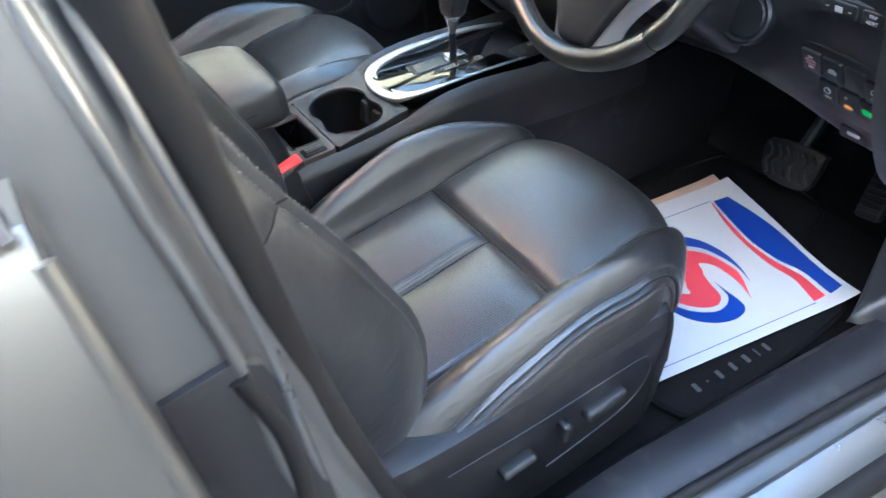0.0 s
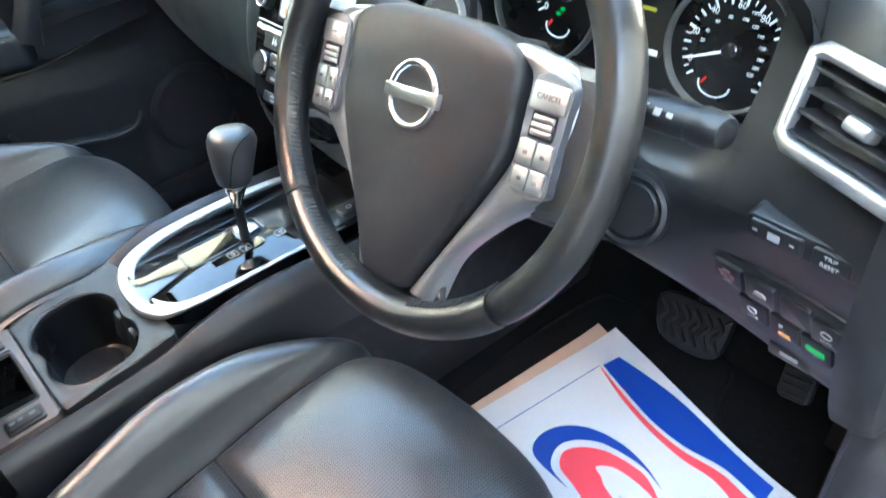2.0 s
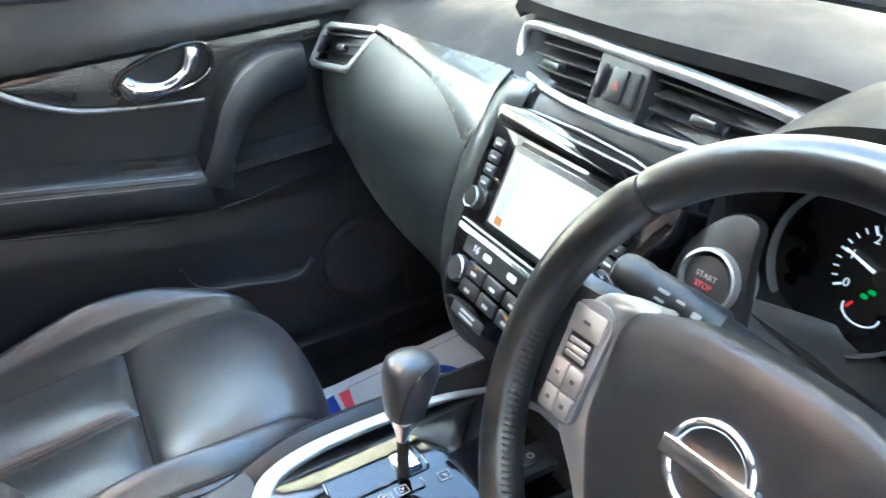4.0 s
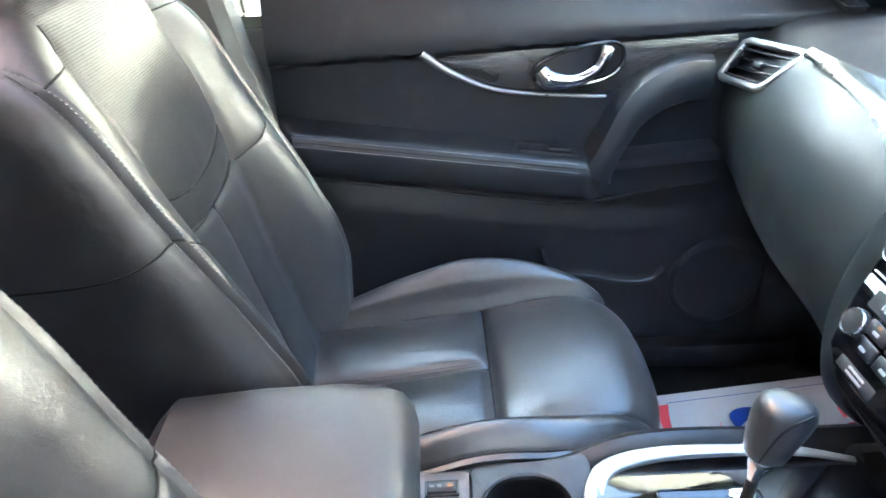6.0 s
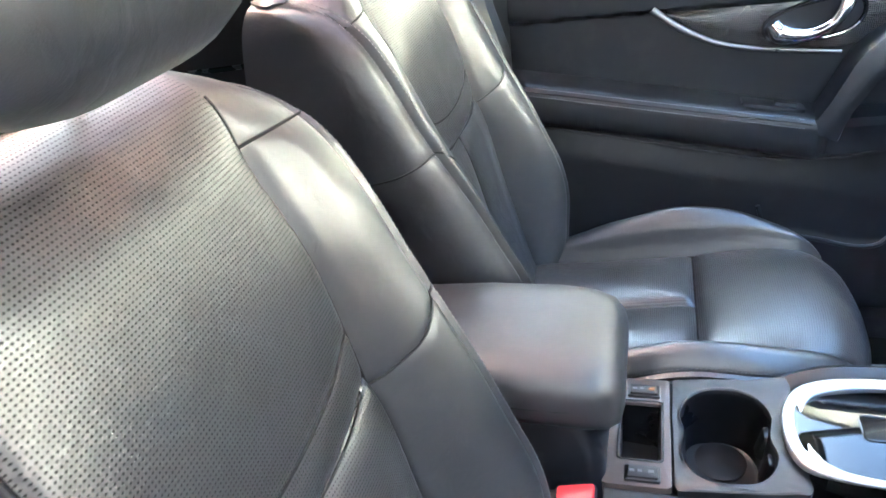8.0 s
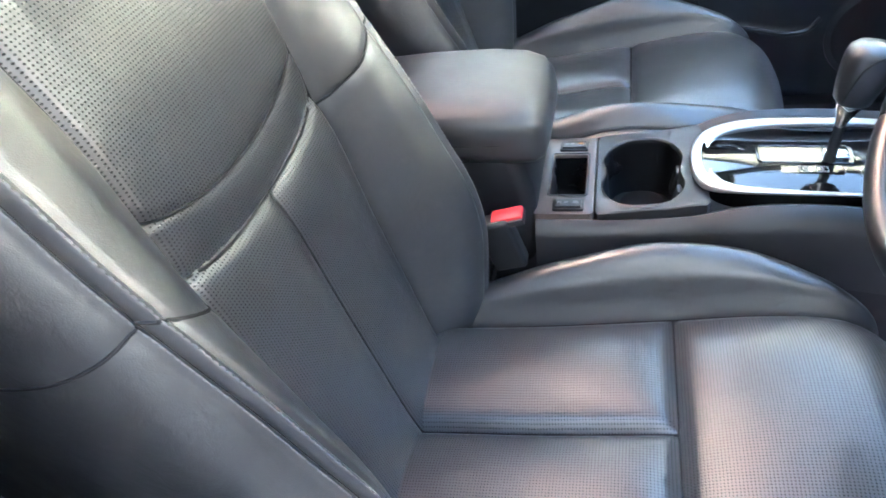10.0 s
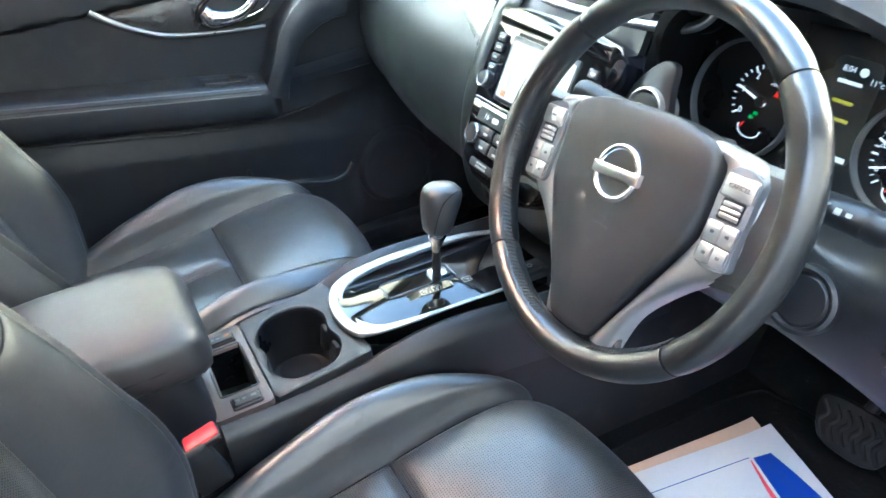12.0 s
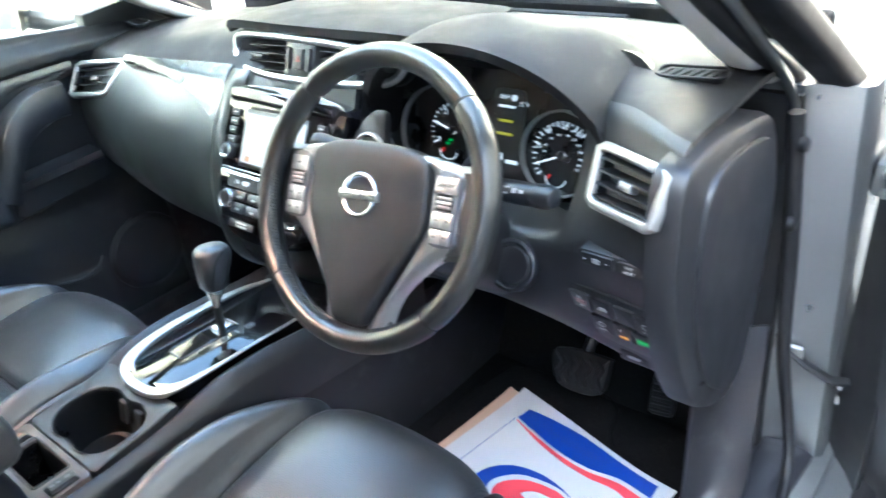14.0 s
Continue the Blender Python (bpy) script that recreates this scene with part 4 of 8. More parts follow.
        cord([cushion_row(a)(5.13, s) for a in np.linspace(0.06, end - 0.10, 80)], 0.0012)
    half = [(q, s) for s, qs in ((-1, np.linspace(SEAM, 0, 20)), (1, np.linspace(0.1, SEAM, 19))) for q in qs]
    cord([cushion_row(a_t)(q, s) for q, s in half])
    cord([cushion_row(a)(0.0, 1) for a in np.linspace(0.03, a_t, 40)])
    cord([back_row(height(1.056 - 0.030 * (1 - (q / 2) ** 2)))(q, s) for q, s in half])
    cord([back_row(height(0.981 + 0.020 * (q / 2) ** 2))(q, s) for q, s in half])
    cord([back_row(a)(0.0, 1) for a in np.linspace(0.02, height(0.981), 40)])
    # head restraint on two posts
    lean = -math.tan(radians(recline)) * 0.7
    bm = bmesh.new()
    rings = []
    for k in range(15):
        u = -1 + 2 * k / 14
        w = 0.128 * u
        r = (1 - abs(u) ** 3.2) ** 0.5 if abs(u) < 1 else 0.02
        ring = []
        for j in range(20):
            c, s = math.cos(2 * math.pi * j / 20), math.sin(2 * math.pi * j / 20)
            c, s = math.copysign(abs(c) ** 0.7, c), math.copysign(abs(s) ** 0.7, s)
            ring.append(Vector((ox + lean + rest + c * 0.052 * max(0.12, r) + 0.02 * u * u, oy + w, 1.407 + s * 0.098 * max(0.15, r ** 0.7))))
        rings.append(ring)
    loft(bm, rings)
    crown = float(bx[crest]) + lean
    part("headrest", bm, LEATHER, ob, "padded black leather head restraint")
    for s in (-1, 1):
        bm = bmesh.new()
        tube(bm, [(ox + crown, oy + s * 0.07, 1.25), (ox + crown, oy + s * 0.07, 1.30), (ox + lean + rest - 0.01, oy + s * 0.07, 1.36)], 0.006, 12)
        part("headrest_post", bm, CHROME, ob, "chrome head restraint post")
        bm = bmesh.new()
        lathe(bm, [(0.017, 0), (0.017, 0.008), (0.012, 0.012), (0.008, 0.012)], basis((ox + crown, oy + s * 0.07, float(bz[crest]) - 0.006), (1, 0, 0), (0, 1, 0)), 20)
        part("post_collar", bm, DARKPLASTIC, ob)
    # base shields with their power switches
    for s in (-1, 1):
        bm = bmesh.new()
        line = catmull([(-0.40, 0.42, 0), (-0.405, 0.60, 0), (-0.37, 0.665, 0), (-0.28, 0.655, 0), (-0.20, 0.650, 0), (-0.06, 0.656, 0), (0.06, 0.656, 0), (0.115, 0.652, 0), (0.136, 0.628, 0), (0.138, 0.56, 0), (0.125, 0.49, 0), (0.105, 0.435, 0), (0.06, 0.405, 0), (-0.2, 0.40, 0)], 5, True)
        m = Matrix(((1, 0, 0, ox), (0, 0, s, oy + s * 0.200), (0, 1, 0, 0), (0, 0, 0, 1)))
        prism(bm, [(p.x, p.y) for p in line], m, 0, 0.062, 0.022)
        sh = part("seat_shield", bm, PLASTIC, ob, "moulded grey-black plastic side shield")
        # pressed edge of the recess round the switches
        bm = bmesh.new()
        tube(bm, [m @ p for p in catmull([(-0.25, 0.600, 0.0618), (-0.10, 0.592, 0.0618), (0.03, 0.592, 0.0618), (0.075, 0.588, 0.0618), (0.088, 0.560, 0.0618), (0.070, 0.520, 0.0618), (0.02, 0.495, 0.0618), (-0.10, 0.480, 0.0618)], 6)], 0.0016, 8)
        part("shield_crease", bm, PLASTIC, sh)
        if s < 0 and power:
            for u, v, w0, h0, tilt in ((-0.153, 0.545, 0.056, 0.015, 4), (-0.075, 0.553, 0.018, 0.034, -8), (-0.005, 0.556, 0.070, 0.022, 4)):
                bm = bmesh.new()
                box(bm, (ox + u, oy - 0.268, v), (w0, 0.024, h0), 0.007, 3, Matrix.Rotation(radians(-tilt), 3, "Y"))
                part("seat_switch", bm, DARKPLASTIC, sh, "black power seat switch")
    bm = bmesh.new()
    box(bm, (ox - 0.08, oy, 0.50), (0.46, 0.40, 0.14), 0.02)
    part("seat_frame", bm, DARKPLASTIC, ob)
    for s in (-1, 1):
        bm = bmesh.new()
        box(bm, (ox - 0.06, oy + s * 0.17, 0.415), (0.56, 0.04, 0.05), 0.006)
        part("seat_rail", bm, DARKPLASTIC, ob)
    return ob


seat("driver_seat", "black leather power-adjusted driver's car seat with perforated panels", (0.0, -0.395), True, 0.0, -0.415)
seat("passenger_seat", "black leather front passenger car seat with perforated panels", (-0.052, 0.368), False, 2.0, -0.52)

# ---- dashboard ----
# sections ahead of the seats, as (x, z) from the windscreen's foot, over the top, down the face to the underside
SECTIONS = {
    0.74: [(1.05, 1.085), (0.85, 1.115), (0.66, 1.125), (0.56, 1.115), (0.50, 1.100), (0.47, 1.070), (0.44, 1.040), (0.425, 0.99), (0.425, 0.93), (0.44, 0.86), (0.48, 0.80), (0.56, 0.74), (0.72, 0.70)],
    0.60: [(1.06, 1.09), (0.86, 1.125), (0.67, 1.135), (0.56, 1.128), (0.50, 1.110), (0.478, 1.092), (0.452, 1.065), (0.415, 1.01), (0.400, 0.95), (0.405, 0.88), (0.44, 0.80), (0.53, 0.74), (0.70, 0.70)],
    0.45: [(1.08, 1.095), (0.87, 1.135), (0.68, 1.147), (0.57, 1.140), (0.50, 1.118), (0.470, 1.096), (0.445, 1.066), (0.405, 1.00), (0.385, 0.94), (0.390, 0.86), (0.43, 0.78), (0.53, 0.72), (0.70, 0.68)],
    0.28: [(1.10, 1.10), (0.88, 1.142), (0.68, 1.158), (0.575, 1.156), (0.52, 1.130), (0.475, 1.100), (0.452, 1.070), (0.416, 1.00), (0.396, 0.93), (0.396, 0.85), (0.43, 0.77), (0.53, 0.70), (0.70, 0.66)],
    0.16: [(1.11, 1.10), (0.88, 1.145), (0.68, 1.162), (0.575, 1.164), (0.515, 1.128), (0.480, 1.106), (0.456, 1.076), (0.416, 1.00), (0.386, 0.92), (0.378, 0.84), (0.40, 0.76), (0.50, 0.69), (0.68, 0.65)],
    0.0: [(1.12, 1.10), (0.88, 1.148), (0.68, 1.166), (0.56, 1.170), (0.505, 1.122), (0.490, 1.112), (0.478, 1.090), (0.435, 1.00), (0.40, 0.92), (0.37, 0.85), (0.38, 0.77), (0.46, 0.70), (0.66, 0.66)],
    -0.16: [(1.11, 1.10), (0.88, 1.148), (0.68, 1.168), (0.56, 1.175), (0.505, 1.14), (0.488, 1.112), (0.476, 1.085), (0.445, 1.01), (0.42, 0.95), (0.41, 0.88), (0.43, 0.80), (0.50, 0.74), (0.66, 0.70)],
    -0.26: [(1.10, 1.10), (0.88, 1.148), (0.68, 1.172), (0.58, 1.18), (0.56, 1.14), (0.56, 1.10), (0.56, 1.05), (0.54, 0.98), (0.46, 0.95), (0.42, 0.90), (0.44, 0.82), (0.52, 0.77), (0.68, 0.74)],
    -0.40: [(1.10, 1.10), (0.88, 1.15), (0.68, 1.176), (0.60, 1.185), (0.575, 1.14), (0.57, 1.10), (0.57, 1.05), (0.55, 0.97), (0.46, 0.95), (0.43, 0.90), (0.45, 0.82), (0.54, 0.775), (0.70, 0.75)],
    -0.53: [(1.08, 1.095), (0.87, 1.145), (0.68, 1.165), (0.58, 1.165), (0.53, 1.13), (0.51, 1.10), (0.50, 1.05), (0.46, 0.99), (0.42, 0.95), (0.42, 0.90), (0.455, 0.81), (0.52, 0.76), (0.70, 0.74)],
    -0.62: [(1.06, 1.09), (0.86, 1.14), (0.68, 1.155), (0.57, 1.153), (0.480, 1.146), (0.450, 1.122), (0.43, 1.08), (0.39, 1.03), (0.385, 0.98), (0.420, 0.90), (0.467, 0.79), (0.51, 0.745), (0.70, 0.73)],
    -0.72: [(1.03, 1.085), (0.85, 1.125), (0.66, 1.139), (0.54, 1.140), (0.405, 1.139), (0.380, 1.118), (0.366, 1.08), (0.345, 1.03), (0.362, 0.97), (0.408, 0.89), (0.455, 0.78), (0.50, 0.735), (0.68, 0.72)],
}
YS = sorted(SECTIONS)
TABLE = np.array([SECTIONS[y] for y in YS])


def dash_at(y, k):
    """A point of the dashboard: y across, k along the section from 0 at the windscreen to 12 at the underside."""
    col = [Vector((np.interp(y, YS, TABLE[:, i, 0]), 0, np.interp(y, YS, TABLE[:, i, 1]))) for i in range(13)]
    i = min(int(k), 11)
    t = k - i
    b, c = col[i], col[i + 1]
    a = col[i - 1] if i else b * 2 - c
    d = col[i + 2] if i < 11 else c * 2 - b
    p = 0.5 * (2 * b + (c - a) * t + (2 * a - 5 * b + 4 * c - d) * t * t + (3 * b - a - 3 * c + d) * t ** 3)
    return Vector((p.x, y, p.z))


def dash_smooth(y, k):
    """The same, blended across so that the stations do not show."""
    acc, ws = Vector(), 0
    spread = 1 + 1.2 * min(1, max(0, (y - 0.05) / 0.15))
    for i in range(-4, 5):
        w = math.exp(-(i / 2.2) ** 2)
        acc += dash_at(max(-0.72, min(0.74, y + 0.012 * i * spread)), k) * w
        ws += w
    p = acc / ws
    return Vector((p.x, y, p.z))


DASH = thing("dashboard", "black soft-touch dashboard with silver-ringed vents and a display", "dashboard", (0.7, 0, 0.7))


def dash_patch(name, material, y0, y1, k0, k1, ny, nk, label="", thick=0.012):
    bm = bmesh.new()

    def f(u, v):
        return dash_smooth(y0 + (y1 - y0) * u, k0 + (k1 - k0) * v)

    sheet(bm, f, ny, nk, thick)
    return part(name, bm, material, DASH, label)


# top pad, passenger face with the glove box bulge, face behind the stack, driver's face
dash_patch("top_pad", DASHTOP, -0.72, 0.74, 0, 4.0, 90, 40, "soft black grained top pad")
dash_patch("top_pad_brow", DASHTOP, 0.13, 0.74, 4.0, 4.74, 60, 10, "soft black brow over the glove box face")
dash_patch("passenger_face", FACE, 0.13, 0.74, 4.74, 12, 60, 56, "smooth convex black glove box face")
dash_patch("centre_face", DARKPLASTIC, -0.13, 0.13, 4.0, 12, 20, 50)
dash_patch("driver_lower_face", PLASTIC, -0.72, -0.13, 8.0, 12, 50, 40, "grey-black plastic knee panel")
dash_patch("driver_face", SOFT, -0.72, -0.545, 4.0, 8.0, 24, 30)
dash_patch("cluster_shelf", DARKPLASTIC, -0.56, -0.18, 7.0, 8.04, 30, 10, "soft black shelf under the dials")

# gloss strip from the far vent to the stack
bm = bmesh.new()


def strip(u, v):
    y = 0.556 - 0.376 * u
    k = 4.72 + v * (0.42 + 1.70 * u ** 1.6)
    return dash_smooth(y, k) + Vector((-0.008 - 0.003 * math.sin(math.pi * v), 0, 0.006))


sheet(bm, strip, 40, 10, 0.006)
part("gloss_strip", bm, GLOSSTRIM, DASH, "dark satin trim strip")
bm = bmesh.new()
sheet(bm, lambda u, v: dash_smooth(0.138 + (0.040 + 0.022 * fade(u, 0.0, 0.35) - 0.016 * u) * v, 4.78 + 6.0 * u) + Vector((-0.004 - 0.011 * math.sin(math.pi * v) ** 0.7, 0, 0)), 44, 14, 0.008)
part("stack_column", bm, FACE, DASH, "soft black column beside the centre stack")

# raised central pad over the middle vents
bm = bmesh.new()


def pod(u, v):
    y = 0.27 - 0.50 * u
    edge = math.sin(math.pi * u) ** 0.35
    x = 0.80 - 0.30 * v + 0.05 * (2 * u - 1) ** 2 * v
    return Vector((x, y, 1.160 + 0.026 * edge * math.sin(math.pi * min(1, v * 0.62 + 0.02)) ** 0.5 + 0.004 * v - 0.006 * v ** 6))


sheet(bm, pod, 40, 24, 0.016)
part("centre_pad", bm, DASHTOP, DASH, "raised soft pad over the centre vents")

# cluster hood
bm = bmesh.new()


def hood(u, v):
    a = math.pi * u
    y = -0.375 + 0.215 * math.cos(a)
    lift = math.sin(a) ** 0.75
    x = 0.70 - 0.245 * v - 0.03 * lift * v + 0.05 * (1 - lift) * v
    z = 1.10 + (0.050 + 0.065 * (1 - (1 - v) ** 4)) * lift - 0.012 * v ** 4
    return Vector((x, y, z - 0.085 * (1 - lift) * v))


sheet(bm, hood, 60, 24, 0.014)
part("cluster_hood", bm, DASHTOP, DASH, "soft black hood over the dials")


def vent(name, corners, m_out, slats, tilt=0, knob=True, label="silver-framed air vent"):
    """An air vent whose four corners (upper left, upper right, lower right, lower left) are given in the frame m_out."""
    v = part(name, prism(bmesh.new(), [(c[0], c[1]) for c in corners], m_out, -0.045, -0.040), DARKPLASTIC, DASH, label)
    n = len(corners)
    path = []
    for i in range(n):
        a, b = Vector((*corners[i], 0)), Vector((*corners[(i + 1) % n], 0))
        for k in range(6):
            path.append(a.lerp(b, 0.08 + 0.84 * k / 5))
    bm = bmesh.new()
    sweep(bm, [m_out @ p for p in path], rounded(0.012, 0.014, 0.004, 3), True, up=m_out.to_3x3() @ Vector((0, 0, 1)))
    part("vent_frame", bm, SILVER, v, "satin silver frame")
    # inner walls
    bm = bmesh.new()
    sweep(bm, [m_out @ (p * 0.94 + Vector((0, 0, -0.022))) for p in path], [(-0.002, -0.02), (0.002, -0.02), (0.002, 0.02), (-0.002, 0.02)], True, up=m_out.to_3x3() @ Vector((0, 0, 1)))
    part("vent_wall", bm, DARKPLASTIC, v)
    ul, ur, lr, ll = [Vector((*c, 0)) for c in corners]
    for k in range(slats):
        f = (k + 0.75) / (slats + 0.5)
        a, b = ul.lerp(ll, f), ur.lerp(lr, f)
        a, b = a.lerp(b, 0.03), b.lerp(a, 0.03)
        bm = bmesh.new()
        d = (b - a)
        mm = m_out @ Matrix.Translation((a + b) / 2 + Vector((0, 0, -0.009))) @ Matrix.Rotation(math.atan2(d.y, d.x), 4, "Z") @ Matrix.Rotation(radians(14), 4, "X")
        box(bm, mm.translation, (d.length, 0.0035, 0.022), 0.0015, 2, mm.to_3x3())
        part("slat", bm, DARKPLASTIC, v)
    for k in range(6):
        f = (k + 0.7) / 6.4
        a, b = ul.lerp(ur, f), ll.lerp(lr, f)
        d = b - a
        bm = bmesh.new()
        mm = m_out @ Matrix.Translation((a + b) / 2 + Vector((0, 0, -0.030))) @ Matrix.Rotation(math.atan2(d.y, d.x), 4, "Z")
        box(bm, mm.translation, (d.length * 0.92, 0.0018, 0.016), 0.0006, 1, mm.to_3x3())
        part("vane", bm, DARKPLASTIC, v)
    if knob:
        c = (ul + ur + lr + ll) / 4
        bm = bmesh.new()
        mm = m_out @ Matrix.Translation(c + Vector((0, 0, -0.002)))
        box(bm, mm.translation, (0.026, 0.011, 0.014), 0.003, 2, mm.to_3x3())
        part("vent_tab", bm, SILVER if knob == 2 else DARKPLASTIC, v)
    return v


# far vent, at the passenger's end
far = [Vector(p) for p in ((0.442, 0.734, 1.082), (0.475, 0.574, 1.095), (0.438, 0.612, 1.018), (0.397, 0.724, 1.021))]
m = basis((far[0] + far[1] + far[2] + far[3]) / 4, far[1] - far[0], far[0] - far[3])
fv = vent("air_vent", [tuple((m.inverted() @ p)[:2]) for p in far], m, 4)
bm = bmesh.new()
wheel_at = far[0].lerp(far[3], 0.5).lerp(far[1].lerp(far[2], 0.5), 0.10)
box(bm, wheel_at, (0.008, 0.034, 0.012), 0.003, 2, m.to_3x3())
part("vent_wheel", bm, PLASTIC, fv, "ribbed vent thumbwheel")
# near vent, at the driver's end
near = [Vector(p) for p in ((0.436, -0.600, 1.108), (0.360, -0.718, 1.120), (0.336, -0.712, 1.062), (0.400, -0.602, 1.046))]
m = basis((near[0] + near[1] + near[2] + near[3]) / 4, near[1] - near[0], near[0] - near[3])
vent("air_vent", [tuple((m.inverted() @ p)[:2]) for p in near], m, 4, knob=2)
# centre vents either side of the hazard switch
m0 = basis((0.487, 0.0, 1.145), (0, -1, 0), (0.38, 0, 1))
path = catmull([(-0.225, 0.022, -0.038), (-0.20, 0.032, -0.030), (-0.1, 0.034, -0.006), (0, 0.033, 0.0), (0.1, 0.03, -0.006), (0.19, 0.022, -0.03), (0.205, 0.005, -0.036), (0.18, -0.02, -0.026), (0.1, -0.032, -0.004), (0, -0.036, 0.002), (-0.1, -0.034, -0.004), (-0.19, -0.026, -0.028), (-0.222, -0.006, -0.038)], 5, True)
cv = thing("centre_vents", "pair of black centre air vents in one silver frame", "air vent", (0.49, 0, 1.14))
bm = bmesh.new()
sweep(bm, [m0 @ p for p in path], rounded(0.011, 0.014, 0.004, 3), True, up=m0.to_3x3() @ Vector((0, 0, 1)))
part("vent_frame", bm, SILVER, cv, "satin silver frame")
bm = bmesh.new()
prism(bm, [(p.x * 0.98, p.y) for p in path], m0, -0.075, -0.068)
part("vent_back", bm, DARKPLASTIC, cv)
for s in (-1, 1):
    for k in range(4):
        bm = bmesh.new()
        yy = 0.022 - 0.0145 * k
        ln = 0.135 - 0.012 * abs(k - 1)
        pts = [m0 @ Vector((s * (0.045 + ln * q / 8), yy - 0.003 * q / 8, -0.014 - 0.022 * (q / 8) ** 2)) for q in range(9)]
        sweep(bm, pts, rounded(0.020, 0.003, 0.0012, 2), up=m0.to_3x3() @ Vector((0, 1, 0.35)))
        part("slat", bm, DARKPLASTIC, cv)
    bm = bmesh.new()
    mm = m0 @ Matrix.Translation((s * 0.115, -0.004, -0.006))
    box(bm, mm.translation, (0.03, 0.010, 0.014), 0.003, 2, mm.to_3x3())
    part("vent_tab", bm, DARKPLASTIC, cv)
bm = bmesh.new()
prism(bm, rounded(0.076, 0.062, 0.006), m0, -0.05, 0.001, 0.003)
hz = part("switch_plate", bm, DARKPLASTIC, cv)
bm = bmesh.new()
prism(bm, rounded(0.024, 0.036, 0.003), m0, 0.0, 0.0045, 0.002)
part("hazard_switch", bm, DARKPLASTIC, hz)
bm = bmesh.new()
prism(bm, [(-0.006, -0.005), (0.006, -0.005), (0, 0.006)], m0, 0.004, 0.0052)
part("hazard_mark", bm, DIMRED, hz, "red warning triangle")
for s in (-1, 1):
    bm = bmesh.new()
    prism(bm, rounded(0.012, 0.038, 0.005), m0 @ Matrix.Translation((s * 0.026, 0, 0)), 0.0, 0.006, 0.003)
    part("vent_wheel", bm, PLASTIC, hz)

# defroster grilles on the top pad
for y, x, z, w in ((-0.645, 0.600, 1.153, 0.088), (0.70, 0.60, 1.138, 0.075)):
    g = thing("defroster_grille", "slotted demister grille set in the dashboard top", "grille", (x, y, z))
    m = basis((x, y, z), (0.15, -1, -0.01) if y < 0 else (-0.2, -1, 0), (1, 0.15, 0.16) if y < 0 else (1, -0.2, 0.05))
    bm = bmesh.new()
    sweep(bm, [m @ Vector((a, b, 0.004)) for a, b in rounded(w, 0.034, 0.012, 4)], rounded(0.005, 0.004, 0.0015, 2), True, up=m.to_3x3() @ Vector((0, 0, 1)))
    part("grille_frame", bm, DASHTOP, g)
    bm = bmesh.new()
    prism(bm, rounded(w - 0.004, 0.030, 0.01), m, -0.004, 0.0015)
    part("grille_back", bm, RUBBER, g)
    for k in range(6):
        bm = bmesh.new()
        a = -w / 2 + w * (k + 0.9) / 6.8
        mm = m @ Matrix.Translation((a, 0, 0.003)) @ Matrix.Rotation(radians(-25), 4, "Z")
        box(bm, mm.translation, (0.003, 0.027, 0.004), 0.001, 1, mm.to_3x3())
        part("grille_bar", bm, DASHTOP, g)
# dark slot at the windscreen's foot
bm = bmesh.new()
box(bm, (0.93, -0.05, 1.136), (0.035, 0.7, 0.02), 0.006)
solo("defroster_slot", bm, RUBBER, "long black demister slot under the windscreen", "vent")


# ---- centre stack ----
ST = basis((0.398, 0.012, 0.992), (0, -1, 0), (0.52, 0, 1))
STACK = thing("centre_stack", "gloss black centre stack with a lit touch display and climate panel", "control panel", (0.38, 0, 0.9))


bm = bmesh.new()
line = [(-0.141, 0.112), (0.141, 0.112), (0.141, 0.02), (0.132, -0.06), (0.118, -0.105), (0.088, -0.14), (0.05, -0.155), (-0.05, -0.155), (-0.088, -0.14), (-0.118, -0.105), (-0.132, -0.06), (-0.141, 0.02)]
line = [(p.x, p.y) for p in catmull([(a, b, 0) for a, b in line], 4, True)]
prism(bm, line, ST, -0.06, 0.006, 0.004)
part("fascia", bm, PIANO, STACK, "gloss black fascia")
bm = bmesh.new()
prism(bm, rounded(0.270, 0.024, 0.006), ST @ Matrix.Translation((0, 0.099, 0)), 0.0, 0.010, 0.003)
part("top_strip", bm, PIANO, STACK, "gloss black bar over the display")
bm = bmesh.new()
prism(bm, rounded(0.150, 0.005, 0.002), ST @ Matrix.Translation((0, 0.0805, 0)), 0.004, 0.0075)
part("disc_slot", bm, RUBBER, STACK, "dark disc slot")
bm = bmesh.new()
prism(bm, rounded(0.168, 0.104, 0.004), ST @ Matrix.Translation((0, 0.025, 0)), 0.004, 0.0085, 0.002)
sc = part("display_bezel", bm, DARKPLASTIC, STACK)
bm = bmesh.new()
prism(bm, rounded(0.154, 0.088, 0.002), ST @ Matrix.Translation((0, 0.025, 0)), 0.006, 0.0095)
disp = part("display", bm, SCREEN, STACK, "bright touch display showing a pale map page")
for a, b, w, h, mt in ((-0.063, 0.028, 0.020, 0.07, SCREENGREY), (-0.035, 0.055, 0.05, 0.008, SCREENGREY), (0.02, 0.02, 0.075, 0.055, SCREENGREEN), (-0.060, -0.012, 0.014, 0.010, LITAMBER)):
    bm = bmesh.new()
    prism(bm, rounded(w, h, 0.001), ST @ Matrix.Translation((a, b, 0)), 0.0094, 0.0099)
    part("display_field", bm, mt, disp)
